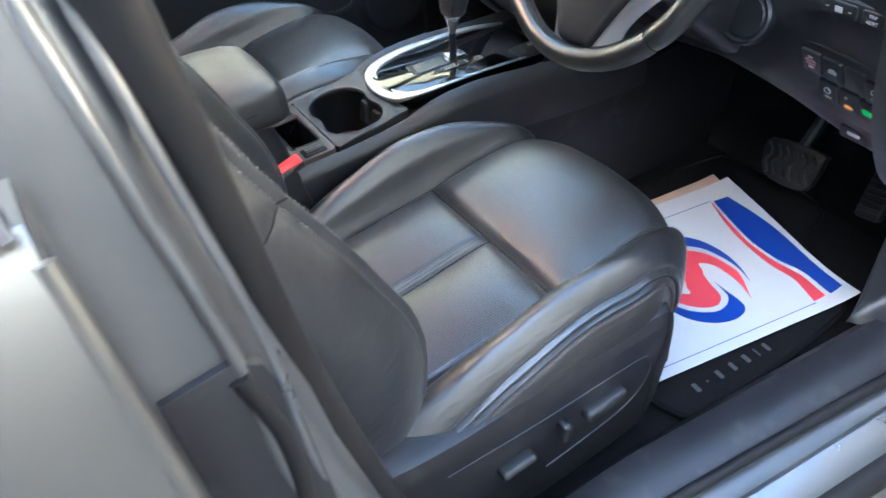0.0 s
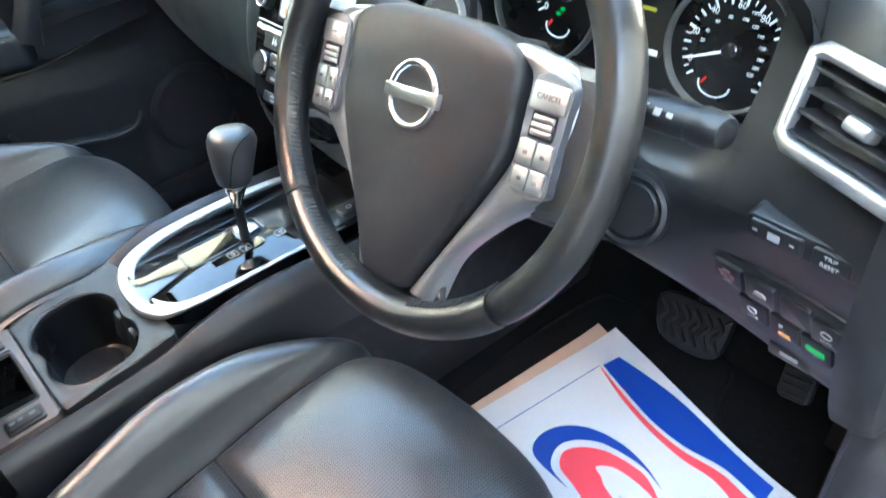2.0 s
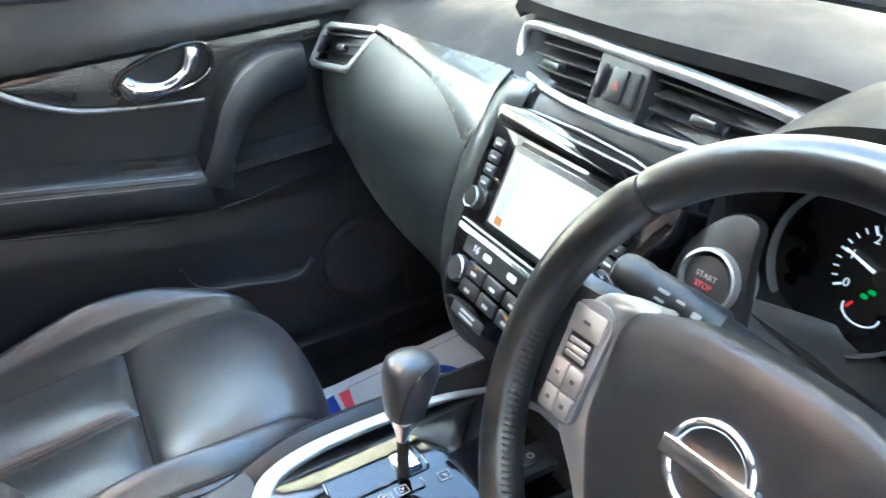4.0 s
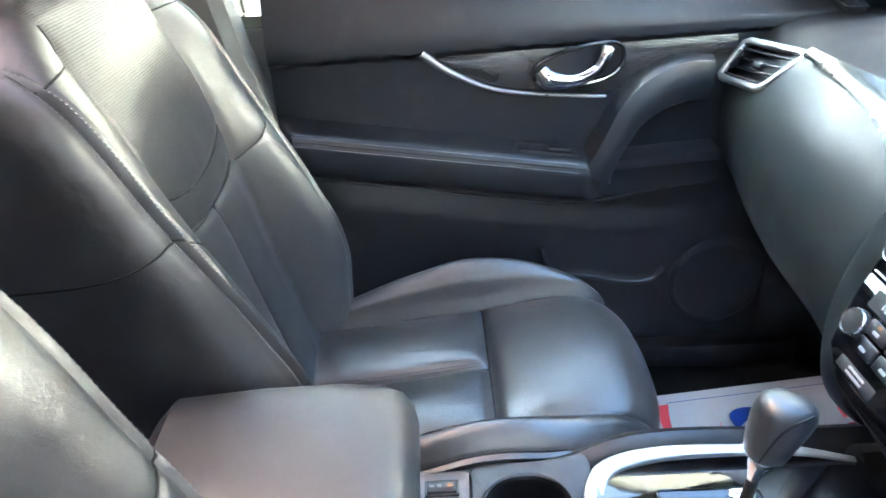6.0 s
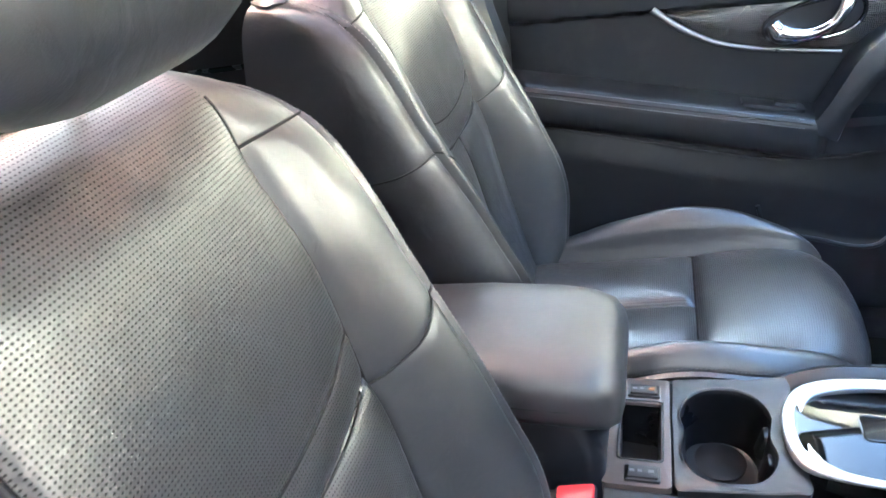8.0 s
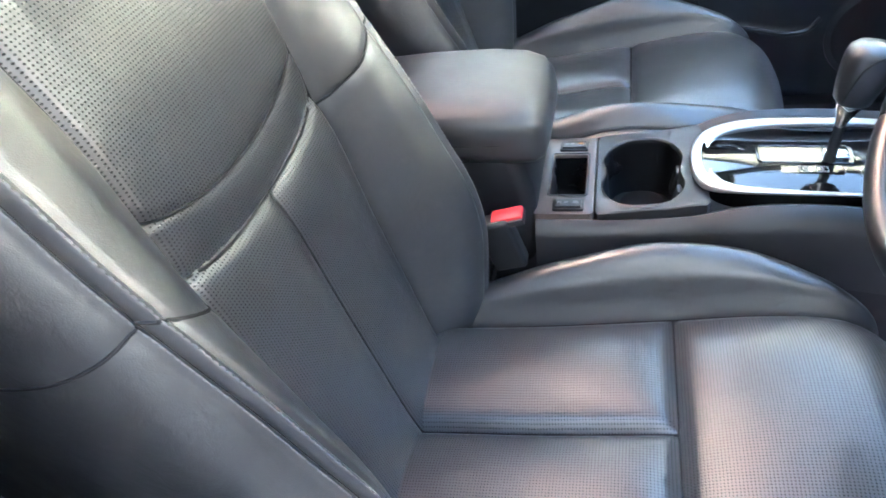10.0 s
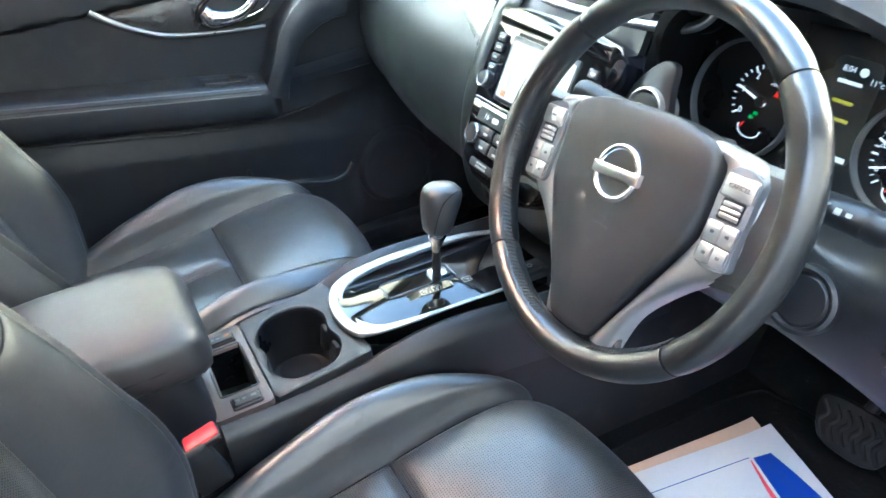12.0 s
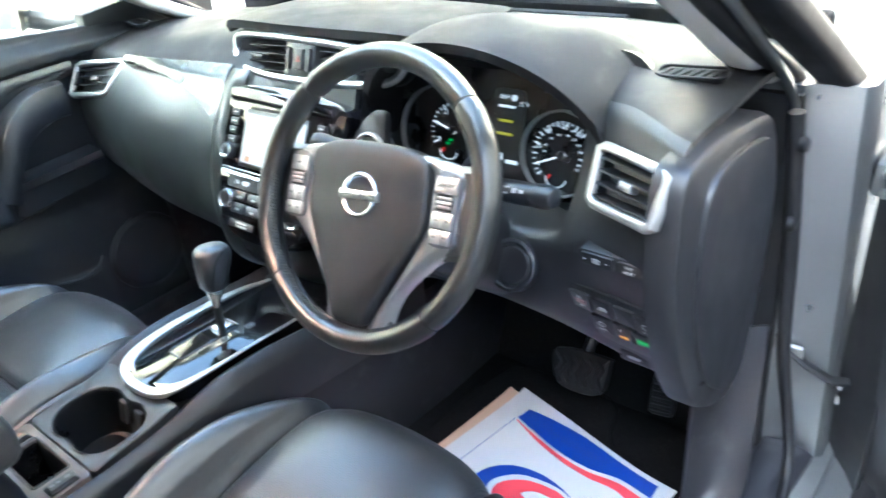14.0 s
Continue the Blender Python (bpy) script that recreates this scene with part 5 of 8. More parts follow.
for k in range(4):
    for s in (-1, 1):
        bm = bmesh.new()
        prism(bm, rounded(0.020, 0.013, 0.002), ST @ Matrix.Translation((s * 0.113, 0.067 - 0.0165 * k, 0)), 0.004, 0.0095, 0.0015)
        bt = part("stack_button", bm, PLASTIC, STACK)
        bm = bmesh.new()
        prism(bm, rounded(0.010, 0.0025, 0.0005), ST @ Matrix.Translation((s * 0.113, 0.067 - 0.0165 * k, 0)), 0.0094, 0.0098)
        part("button_mark", bm, PRINT, bt)


def knob(parent, u, v, r, name):
    """A turning knob: a dark skirt, a knurled body, a bright ring and a dark flat cap."""
    m = ST @ Matrix.Translation((u, v, 0))
    bm = bmesh.new()
    lathe(bm, [(r * 1.18, 0.004), (r * 1.18, 0.007), (r * 1.08, 0.0085), (r * 0.98, 0.009), (r * 0.97, 0.017), (r * 0.9, 0.018), (0, 0.018)], m, 36)
    k = part(name, bm, DARKPLASTIC, parent)
    bm = bmesh.new()
    lathe(bm, [(r * 0.98, 0.0165), (r * 1.0, 0.0185), (r * 0.95, 0.0200), (r * 0.87, 0.0198), (r * 0.85, 0.018)], m, 36)
    part("knob_ring", bm, CHROME, k, "chrome knob ring")
    bm = bmesh.new()
    lathe(bm, [(r * 0.86, 0.0175), (r * 0.82, 0.0190), (0, 0.0194)], m, 24)
    part("knob_cap", bm, PLASTIC, k)
    for q in range(18):
        bm = bmesh.new()
        g = Matrix.Rotation(2 * math.pi * q / 18, 4, "Z")
        box(bm, m @ g @ Vector((r * 0.985, 0, 0.013)), (0.0012, 0.0016, 0.007), 0.0004, 1, (m @ g).to_3x3())
        part("knurl", bm, DARKPLASTIC, k)
    return k


knob(STACK, -0.114, -0.003, 0.0135, "volume_knob")
knob(STACK, 0.114, -0.003, 0.0125, "tuning_knob")
bm = bmesh.new()
prism(bm, rounded(0.256, 0.0024, 0.001), ST @ Matrix.Translation((0, -0.0345, 0)), 0.004, 0.0082, 0.0006)
part("silver_line", bm, SILVER, STACK, "thin silver line under the display")
# climate panel
bm = bmesh.new()
line = [(-0.127, 0.0), (0.127, 0.0), (0.119, -0.055), (0.105, -0.09), (0.08, -0.105), (-0.08, -0.105), (-0.105, -0.09), (-0.119, -0.055)]
prism(bm, [(a, b - 0.038) for a, b in line], ST, 0.004, 0.010, 0.003)
hv = part("climate_panel", bm, PIANO, STACK, "gloss black climate panel")
bm = bmesh.new()
prism(bm, rounded(0.20, 0.022, 0.003), ST @ Matrix.Translation((0, -0.056, 0)), 0.008, 0.0108)
cd_ = part("climate_display", bm, DISPLAY, STACK, "dark climate display with pale figures")
for u, t in ((-0.075, "16"), (-0.05, ""), (0.0, ""), (0.04, ""), (0.075, "16")):
    if t:
        words("figure", t, 0.013, ST @ Matrix.Translation((u, -0.056, 0.0111)), LIT, cd_)
    else:
        bm = bmesh.new()
        prism(bm, rounded(0.016, 0.008, 0.002), ST @ Matrix.Translation((u, -0.056, 0)), 0.0106, 0.0112)
        part("climate_mark", bm, LIT, cd_)
knob(STACK, -0.091, -0.089, 0.0170, "temperature_knob")
knob(STACK, 0.091, -0.090, 0.0170, "temperature_knob")
for r in range(2):
    for k in range(4):
        bm = bmesh.new()
        u, v = -0.060 + 0.040 * k, -0.080 - 0.022 * r
        prism(bm, rounded(0.036, 0.018, 0.003), ST @ Matrix.Translation((u, v, 0)), 0.008, 0.013, 0.002)
        bt = part("climate_button", bm, PLASTIC, STACK)
        bm = bmesh.new()
        prism(bm, rounded(0.011, 0.004, 0.001), ST @ Matrix.Translation((u, v - 0.002, 0)), 0.0128, 0.0134)
        part("button_mark", bm, PRINT, bt)
        if (r + k) % 3 == 0:
            bm = bmesh.new()
            prism(bm, rounded(0.006, 0.003, 0.001), ST @ Matrix.Translation((u, v + 0.006, 0)), 0.0128, 0.0136)
            part("button_light", bm, LITAMBER, bt, "small amber light")
bm = bmesh.new()
prism(bm, rounded(0.07, 0.016, 0.004), ST @ Matrix.Translation((-0.045, -0.131, 0)), 0.006, 0.0105, 0.002)
ab = part("airbag_light", bm, DARKPLASTIC, STACK)
for k in range(2):
    bm = bmesh.new()
    prism(bm, rounded(0.03, 0.003, 0.0005), ST @ Matrix.Translation((-0.045, -0.128 - 0.006 * k, 0)), 0.0103, 0.0108)
    part("writing_bar", bm, PRINT, ab)

# start button
m = basis((0.436, -0.19, 1.028), (0.05, -1, 0), (0.38, 0, 1))
bm = bmesh.new()
prism(bm, [(p.x, p.y) for p in catmull([(-0.008, 0.060, 0), (0.022, 0.063, 0), (0.029, 0.03, 0), (0.040, -0.012, 0), (0.040, -0.050, 0), (-0.036, -0.052, 0), (-0.040, 0.015, 0)], 5, True)], m, -0.014, -0.002, 0.006)
part("start_panel", bm, DARKPLASTIC, DASH, "grey-black panel round the start button")
sb = thing("start_button", "round black engine start button in a chrome ring", "button", tuple(m.translation))
bm = bmesh.new()
lathe(bm, [(0.030, -0.03), (0.030, 0.002), (0.029, 0.006), (0.0265, 0.007), (0.0255, 0.004), (0.0255, -0.02)], m, 40)
part("button_ring", bm, SILVER, sb, "satin chrome ring")
bm = bmesh.new()
lathe(bm, [(0.025, -0.02), (0.025, 0.001), (0.022, 0.0045), (0.0, 0.0055)], m, 32)
part("button_cap", bm, DARKPLASTIC, sb)
words("start_word", "START", 0.0075, m @ Matrix.Translation((0, 0.004, 0.0060)), PRINT, sb)
words("stop_word", "STOP", 0.0075, m @ Matrix.Translation((0, -0.005, 0.0060)), REDINK, sb)


# ---- instrument dials ----
CL = thing("instrument_cluster", "black instrument cluster with two round lit dials", "instruments", (0.56, -0.38, 1.0))
DI = basis((0.552, -0.378, 1.035), (0, -1, 0), (0.28, 0, 1))
bm = bmesh.new()
line = rounded(0.46, 0.30, 0.06, 6)
prism(bm, line, DI, -0.02, 0.0)
part("cluster_face", bm, DIAL, CL)


bm = bmesh.new()
rings = []
for k, (x, a, up, down) in enumerate(((0.452, 0.2140, 0.1265, 0.098), (0.470, 0.2150, 0.124, 0.100), (0.51, 0.222, 0.116, 0.102), (0.548, 0.226, 0.108, 0.104), (0.566, 0.227, 0.104, 0.104))):
    ring = []
    for q in range(64):
        c, s_ = math.cos(2 * math.pi * q / 64), math.sin(2 * math.pi * q / 64)
        z = math.copysign(abs(s_) ** 0.8, s_) * (up if s_ > 0 else down)
        ring.append(Vector((x + 0.05 * max(0, -s_) * (1 - k / 4) + 0.10 * z, -0.378 + a * math.copysign(abs(c) ** 0.7, c), 1.058 + z)))
    rings.append(ring)
loft(bm, rings, True, False)
part("cluster_wall", bm, DARKPLASTIC, CL, "black wall round the dials", normals=False)


def dial(u, v, r, marks, big, start, end, needle, name, label, ring_at=(0, 0), ring=0.07):
    m = DI @ Matrix.Translation((u, v, 0.002))
    mr = m @ Matrix.Translation((*ring_at, 0))
    bm = bmesh.new()
    lathe(bm, [(ring, 0), (ring, 0.003), (0, 0.003)], mr, 48)
    d = part(name, bm, DIAL, CL, label)
    bm = bmesh.new()
    prof = [(ring - 0.001, 0.0), (ring, 0.012), (ring + 0.0012, 0.0135), (ring + 0.0028, 0.0125), (ring + 0.003, 0.0)]
    rings = [[mr @ Vector((q * math.cos(2 * math.pi * k / 64), q * math.sin(2 * math.pi * k / 64), h)) for q, h in prof] for k in range(65)]
    loft(bm, rings, False)
    part("dial_ring", bm, SHADEDSILVER, d, "thin satin silver dial ring")
    for k in range(marks + 1):
        a = radians(start + (end - start) * k / marks)
        long = k % big == 0
        ln, wd = (0.008, 0.0022) if long else (0.005, 0.0013)
        mm = m @ Matrix.Rotation(a, 4, "Z") @ Matrix.Translation((r * 0.90 - ln / 2, 0, 0.0034))
        bm = bmesh.new()
        box(bm, mm.translation, (ln, wd, 0.0006), 0, 1, mm.to_3x3())
        part("dial_mark", bm, LIT, d)
    a = radians(needle)
    mm = m @ Matrix.Rotation(a, 4, "Z")
    bm = bmesh.new()
    prism(bm, [(-0.008, -0.0017), (-0.008, 0.0017), (r * 0.78, 0.0010), (r * 0.78, -0.0008)], mm, 0.007, 0.0085)
    part("needle", bm, LITNEEDLE, d, "pale lit needle")
    bm = bmesh.new()
    lathe(bm, [(0.007, 0.003), (0.007, 0.009), (0.005, 0.0105), (0, 0.0105)], m, 24)
    part("needle_hub", bm, DARKPLASTIC, d)
    return d, m


d1, m1 = dial(-0.101, 0.001, 0.050, 13, 4, 213, 65, 163, "tachometer", "rev counter dial", (-0.028, -0.006), 0.074)
for a, t in ((213, "0"), (167, "1"), (122, "2"), (76, "3")):
    words("numeral", t, 0.012, m1 @ Matrix.Translation((0.033 * math.cos(radians(a)), 0.033 * math.sin(radians(a)), 0.0036)), LIT, d1)
words("unit", "x1000r/min", 0.0052, m1 @ Matrix.Translation((0.016, 0.024, 0.0036)), LIT, d1)
for u, v, mt in ((0.016, 0.014, LITRED), (0.025, 0.013, LITAMBER)):
    bm = bmesh.new()
    prism(bm, [(-0.0035, -0.0035), (0.0035, -0.0035), (0, 0.004)], m1 @ Matrix.Translation((u, v, 0)), 0.003, 0.0036)
    part("telltale", bm, mt, d1)
for u, v in ((-0.004, -0.016), (-0.009, -0.022)):
    bm = bmesh.new()
    prism(bm, rounded(0.006, 0.004, 0.001), m1 @ Matrix.Translation((u, v, 0)), 0.003, 0.0036)
    part("telltale", bm, LITGREEN, d1)
d2, m2 = dial(0.102, -0.007, 0.056, 26, 2, 222, -30, 203, "speedometer", "speedometer dial", (-0.003, 0.002), 0.062)
for a, t in ((205, "0"), (168, "20"), (130, "40"), (92, "60"), (56, "80")):
    words("numeral", t, 0.0095, m2 @ Matrix.Translation((0.042 * math.cos(radians(a)), 0.042 * math.sin(radians(a)), 0.0036)), LIT, d2)
words("unit", "MPH", 0.0048, m2 @ Matrix.Translation((0.014, 0.038, 0.0036)), LIT, d2)
words("unit", "km/h", 0.0046, m2 @ Matrix.Translation((0.037, -0.030, 0.0036)), LIT, d2)
for a, t in ((176, "20"), (157, "40"), (133, "60"), (108, "80"), (80, "100"), (58, "120"), (38, "140"), (18, "160"), (-2, "180"), (-18, "200"), (-33, "220")):
    words("numeral", t, 0.0048, m2 @ Matrix.Translation((0.031 * math.cos(radians(a)), 0.031 * math.sin(radians(a)), 0.0036)), LIT, d2)
for d, m in ((d1, m1), (d2, m2)):
    # small gauge at the foot of each dial
    bm = bmesh.new()
    tube(bm, [m @ Vector((-0.006 + 0.017 * math.cos(radians(a)), -0.036 + 0.012 * math.sin(radians(a)), 0.0036)) for a in range(170, 372, 12)], 0.0009, 6)
    part("small_gauge", bm, LIT, d)
    bm = bmesh.new()
    mm = m @ Matrix.Translation((-0.018, -0.034, 0.0036)) @ Matrix.Rotation(radians(60), 4, "Z")
    box(bm, mm.translation, (0.008, 0.0022, 0.0008), 0, 1, mm.to_3x3())
    part("small_needle", bm, LITRED, d)
# display between the dials
bm = bmesh.new()
prism(bm, rounded(0.058, 0.118, 0.01), DI @ Matrix.Translation((0.0, 0.020, 0)), 0.0, 0.0018)
dd = part("trip_display", bm, DISPLAY, CL, "dark trip display")
DT = DI @ Matrix.Translation((0.004, 0.018, 0.0022))
words("clock_figures", "8:04", 0.0095, DT @ Matrix.Translation((-0.014, 0.048, 0)), LIT, dd)
words("temperature_figures", "11°c", 0.0095, DT @ Matrix.Translation((0.022, 0.040, 0)), LIT, dd)
bm = bmesh.new()
lathe(bm, [(0.005, 0), (0.005, 0.0006), (0, 0.0006)], DT @ Matrix.Translation((0.004, 0.048, 0)), 20)
part("display_dot", bm, LIT, dd)
for v, w, mt in ((0.034, 0.03, LIT), (0.012, 0.026, LITYELLOW), (-0.008, 0.03, LITYELLOW)):
    bm = bmesh.new()
    prism(bm, rounded(w, 0.004, 0.001), DT @ Matrix.Translation((-0.008, v, 0)), 0, 0.0006)
    part("writing_bar", bm, mt, dd)
bm = bmesh.new()
prism(bm, rounded(0.010, 0.011, 0.002), DT @ Matrix.Translation((-0.012, -0.044, 0)), 0, 0.0006)
part("gear_mark", bm, LIT, dd)
words("gear_letter", "P", 0.010, DT @ Matrix.Translation((-0.012, -0.044, 0.0008)), DIAL, dd)
bm = bmesh.new()
prism(bm, rounded(0.022, 0.006, 0.001), DT @ Matrix.Translation((0.010, -0.050, 0)), 0, 0.0006)
part("writing_bar", bm, LIT, dd)

# ---- steering wheel ----
TILT_W = radians(28.3)
WC = Vector((0.236, -0.381, 1.072))
WM = basis(WC, (0, -1, 0), (math.sin(TILT_W), 0, math.cos(TILT_W))) @ Matrix.Rotation(radians(6), 4, "Z")
WHEEL = thing("steering_wheel", "black leather steering wheel with satin silver spoke trims", "steering wheel", tuple(WC))


def wp(u, v, h=0.0):
    return WM @ Vector((u, v, h))


R_RIM = 0.178
for a0, a1 in ((42, 131), (131, 221), (221, 313), (313, 402)):
    bm = bmesh.new()
    n = 40
    rings = []
    for k in range(n + 1):
        a = radians(a0 + 0.35 + (a1 - a0 - 0.7) * k / n)
        end = min(k, n - k)
        sh = 0.93 if end == 0 else (0.985 if end == 1 else 1.0)
        c = Vector((math.cos(a), math.sin(a), 0))
        # thicker grips at the sides
        g = 1 + 0.06 * math.exp(-((math.degrees(a) % 360 - 150) / 18) ** 2) + 0.06 * math.exp(-((math.degrees(a) % 360 - 30) / 18) ** 2)
        rings.append([WM @ (c * (R_RIM + 0.0155 * sh * g * math.cos(q)) + Vector((0, 0, 0.0175 * sh * g * math.sin(q)))) for q in [2 * math.pi * j / 20 for j in range(20)]])
    loft(bm, rings)
    part("rim_section", bm, RIMLEATHER, WHEEL, "stitched black leather rim section")
bm = bmesh.new()
tube(bm, [wp(R_RIM * math.cos(radians(a)), R_RIM * math.sin(radians(a)), 0) for a in range(0, 360, 6)], 0.0138, 10, True)
part("rim_core", bm, RUBBER, WHEEL)
bm = bmesh.new()
for a0, a1 in ((174, 258), (284, 318)):
    for k in range(int((a1 - a0) / 1.6)):
        q = [(R_RIM - r, radians(a0 + 1.6 * k + e), h) for r, e, h in ((0.0125, -0.5, 0.0115), (0.0152, 0.0, 0.0075), (0.0162, 0.5, 0.0030))]
        tube(bm, [wp(r * math.cos(b), r * math.sin(b), h) for r, b, h in q], 0.0011, 5)
tagged(part("rim_stitching", bm, BLACKTHREAD, WHEEL, "black cross stitching inside the rim"), kind="stuff")

HM = WM @ Matrix.Translation((-0.010, 0.002, -0.020)) @ Matrix.Rotation(radians(-2.5), 4, "Z")


def hp(u, v, h=0.0):
    return HM @ Vector((u, v, h))


# airbag pad
half = [(0.0, 0.070), (0.045, 0.068), (0.085, 0.058), (0.097, 0.042), (0.099, 0.015), (0.099, -0.012), (0.0955, -0.030), (0.085, -0.052), (0.070, -0.080), (0.055, -0.108), (0.042, -0.132), (0.031, -0.154), (0.022, -0.163), (0.0, -0.165)]
right = catmull([(a, b, 0) for a, b in half], 5)
pad = [(p.x, p.y) for p in right] + [(-p.x, p.y) for p in right[-2:0:-1]]
bm = bmesh.new()
rings = []
C0 = Vector((0, -0.02))
for k, (sc_, h) in enumerate([(1.0, -0.02), (1.0, 0.004), (0.995, 0.009), (0.975, 0.0125), (0.93, 0.0150), (0.8, 0.0178), (0.6, 0.0190), (0.4, 0.0196), (0.2, 0.0198), (0.03, 0.020)]):
    rings.append([hp(C0.x + (a - C0.x) * sc_, C0.y + (b - C0.y) * sc_, h + 0.010 * max(0, (C0.y + (b - C0.y) * sc_) / 0.06) * (1 if k > 1 else 0.6) * 0.6) for a, b in pad])
loft(bm, rings)
part("airbag_pad", bm, SOFT, WHEEL, "grained black airbag pad with light scuffs")
# badge: a plain ring and a bar
bd_ = part("badge", lathe(bmesh.new(), [(0.027, 0.0175), (0.027, 0.0210), (0.0, 0.0210)], HM @ Matrix.Translation((0, 0.001, 0)), 40), SOFT, WHEEL, "round chrome emblem")
bm = bmesh.new()
tube(bm, [hp(0.026 * math.cos(radians(a)), 0.001 + 0.026 * math.sin(radians(a)), 0.0225) for a in range(0, 360, 8)], 0.0036, 10, True)
part("badge_ring", bm, CHROME, bd_)
bm = bmesh.new()
prism(bm, rounded(0.062, 0.0125, 0.0015), HM @ Matrix.Translation((0, 0.001, 0)) @ Matrix.Rotation(radians(1.5), 4, "Z"), 0.0205, 0.0270, 0.0015)
part("badge_bar", bm, BRIGHT, bd_)
# moulded marks on the pad
for k, (u, v, w, h) in enumerate(((0.0, -0.045, 0.010, 0.004), (0.0, -0.053, 0.022, 0.0035), (0.004, -0.078, 0.006, 0.004))):
    bm = bmesh.new()
    prism(bm, rounded(w, h, 0.0008), HM @ Matrix.Translation((u, v, 0)), 0.015, 0.0196 + (0.0006 if k < 2 else -0.0008))
    part("moulded_mark", bm, SOFT, WHEEL)

for s in (-1, 1):
    # silver trim from the switch pod down to the foot of the wheel
    inner = [(0.075, 0.055), (0.099, 0.044), (0.101, 0.015), (0.101, -0.014), (0.096, -0.033), (0.072, -0.080), (0.044, -0.132), (0.026, -0.164)]
    outer = [(0.084, 0.062), (0.128, 0.053), (0.147, 0.024), (0.150, -0.020), (0.138, -0.043), (0.097, -0.078), (0.063, -0.120), (0.050, -0.166)]
    ci, co = catmull([(a, b, 0) for a, b in inner], 6), catmull([(a, b, 0) for a, b in outer], 6)
    bm = bmesh.new()
    rows = []
    for i, (a, b) in enumerate(zip(ci, co)):
        f = i / (len(ci) - 1)
        lift = 0.008 - 0.010 * f
        row = []
        for k in range(9):
            q = k / 8
            p = a.lerp(b, q)
            row.append(hp(s * p.x, p.y, lift + 0.006 * math.sin(math.pi * q) ** 0.6 - 0.006 * q))
        row += [hp(s * b.x, b.y, lift - 0.022), hp(s * a.x, a.y, lift - 0.022)]
        rows.append(row)
    loft(bm, rows)
    part("spoke_trim", bm, SILVER, WHEEL, "satin silver spoke trim")
    # leather spoke behind the switches
    bm = bmesh.new()
    rows = []
    for u, v0, v1, h in ((0.07, -0.06, 0.05, -0.006), (0.12, -0.056, 0.052, -0.004), (0.15, -0.052, 0.052, 0.001), (0.175, -0.058, 0.056, 0.003)):
        rows.append([hp(s * u, v, hh) for v, hh in ((v0, h - 0.02), (v0 - 0.004, h - 0.008), (v0 + 0.004, h), ((v0 + v1) / 2, h + 0.004), (v1 - 0.004, h), (v1 + 0.004, h - 0.008), (v1, h - 0.02))])
    loft(bm, rows)
    part("spoke", bm, LEATHER, WHEEL)
    # switch pod
    bm = bmesh.new()
    pod_line = catmull([(s * 0.1075, 0.042, 0), (s * 0.139, 0.042, 0), (s * 0.142, 0.020, 0), (s * 0.142, -0.022, 0), (s * 0.140, -0.041, 0), (s * 0.110, -0.041, 0), (s * 0.107, -0.015, 0)], 4, True)
    prism(bm, [(p.x, p.y) for p in pod_line], HM, -0.012, 0.0115, 0.001)
    pod_ = part("switch_pod", bm, PODGAP, WHEEL, "dark-jointed steering wheel switch pod")
    for k, (v, h, w) in enumerate(((0.030, 0.0195, 0.0315), (0.0095, 0.0195, 0.0315), (-0.0115, 0.0190, 0.0315), (-0.0310, 0.0170, 0.0300))):
        c = s * 0.1245
        if k in (2, 3):
            for e in (-1, 1):
                bm = bmesh.new()
                prism(bm, rounded(w / 2 - 0.0008, h, 0.002), HM @ Matrix.Translation((c + e * w / 4, v, 0)), 0.008, 0.0140, 0.0008)
                b_ = part("wheel_button", bm, SILVER, pod_, "silver-grey push button")
                bm = bmesh.new()
                prism(bm, rounded(0.004, 0.003, 0.001), HM @ Matrix.Translation((c + e * w / 4, v, 0)), 0.012, 0.0144)
                part("button_mark", bm, DIMPRINT, pod_)
        elif k == 1:
            bm = bmesh.new()
            prism(bm, rounded(w * 0.72, h, 0.002), HM @ Matrix.Translation((c, v, 0)), 0.006, 0.0125)
            part("rocker_well", bm, DARKPLASTIC, pod_)
            for e in (-1, 0, 1):
                bm = bmesh.new()
                prism(bm, rounded(w * 0.62, 0.0042, 0.001), HM @ Matrix.Translation((c, v + e * 0.0052, 0)), 0.008, 0.0138 + 0.001 * (e == 0), 0.001)
                part("rocker", bm, SILVER, pod_)
        else:
            bm = bmesh.new()
            prism(bm, rounded(w, h, 0.002), HM @ Matrix.Translation((c, v, 0)), 0.008, 0.0140, 0.0008)
            part("wheel_button", bm, SILVER, pod_, "silver-grey push button")
            if s > 0:
                words("button_word", "CANCEL", 0.0058, HM @ Matrix.Translation((c, v, 0.0143)), DIMPRINT, pod_)
            else:
                bm = bmesh.new()
                prism(bm, rounded(0.007, 0.0025, 0.001), HM @ Matrix.Translation((c, v, 0)), 0.012, 0.0144)
                part("button_mark", bm, DIMPRINT, pod_)
# foot of the wheel, behind the trims
bm = bmesh.new()
prism(bm, [(p.x, p.y) for p in catmull([(-0.040, -0.12, 0), (0.040, -0.12, 0), (0.056, -0.160, 0), (0.070, -0.176, 0), (0.0, -0.182, 0), (-0.070, -0.176, 0), (-0.056, -0.160, 0)], 4, True)], HM, -0.016, -0.008, 0.003)
part("lower_spoke", bm, LEATHER, WHEEL)
bm = bmesh.new()
lathe(bm, [(0.070, -0.02), (0.066, -0.035), (0.06, -0.05), (0.0, -0.05)], HM, 32)
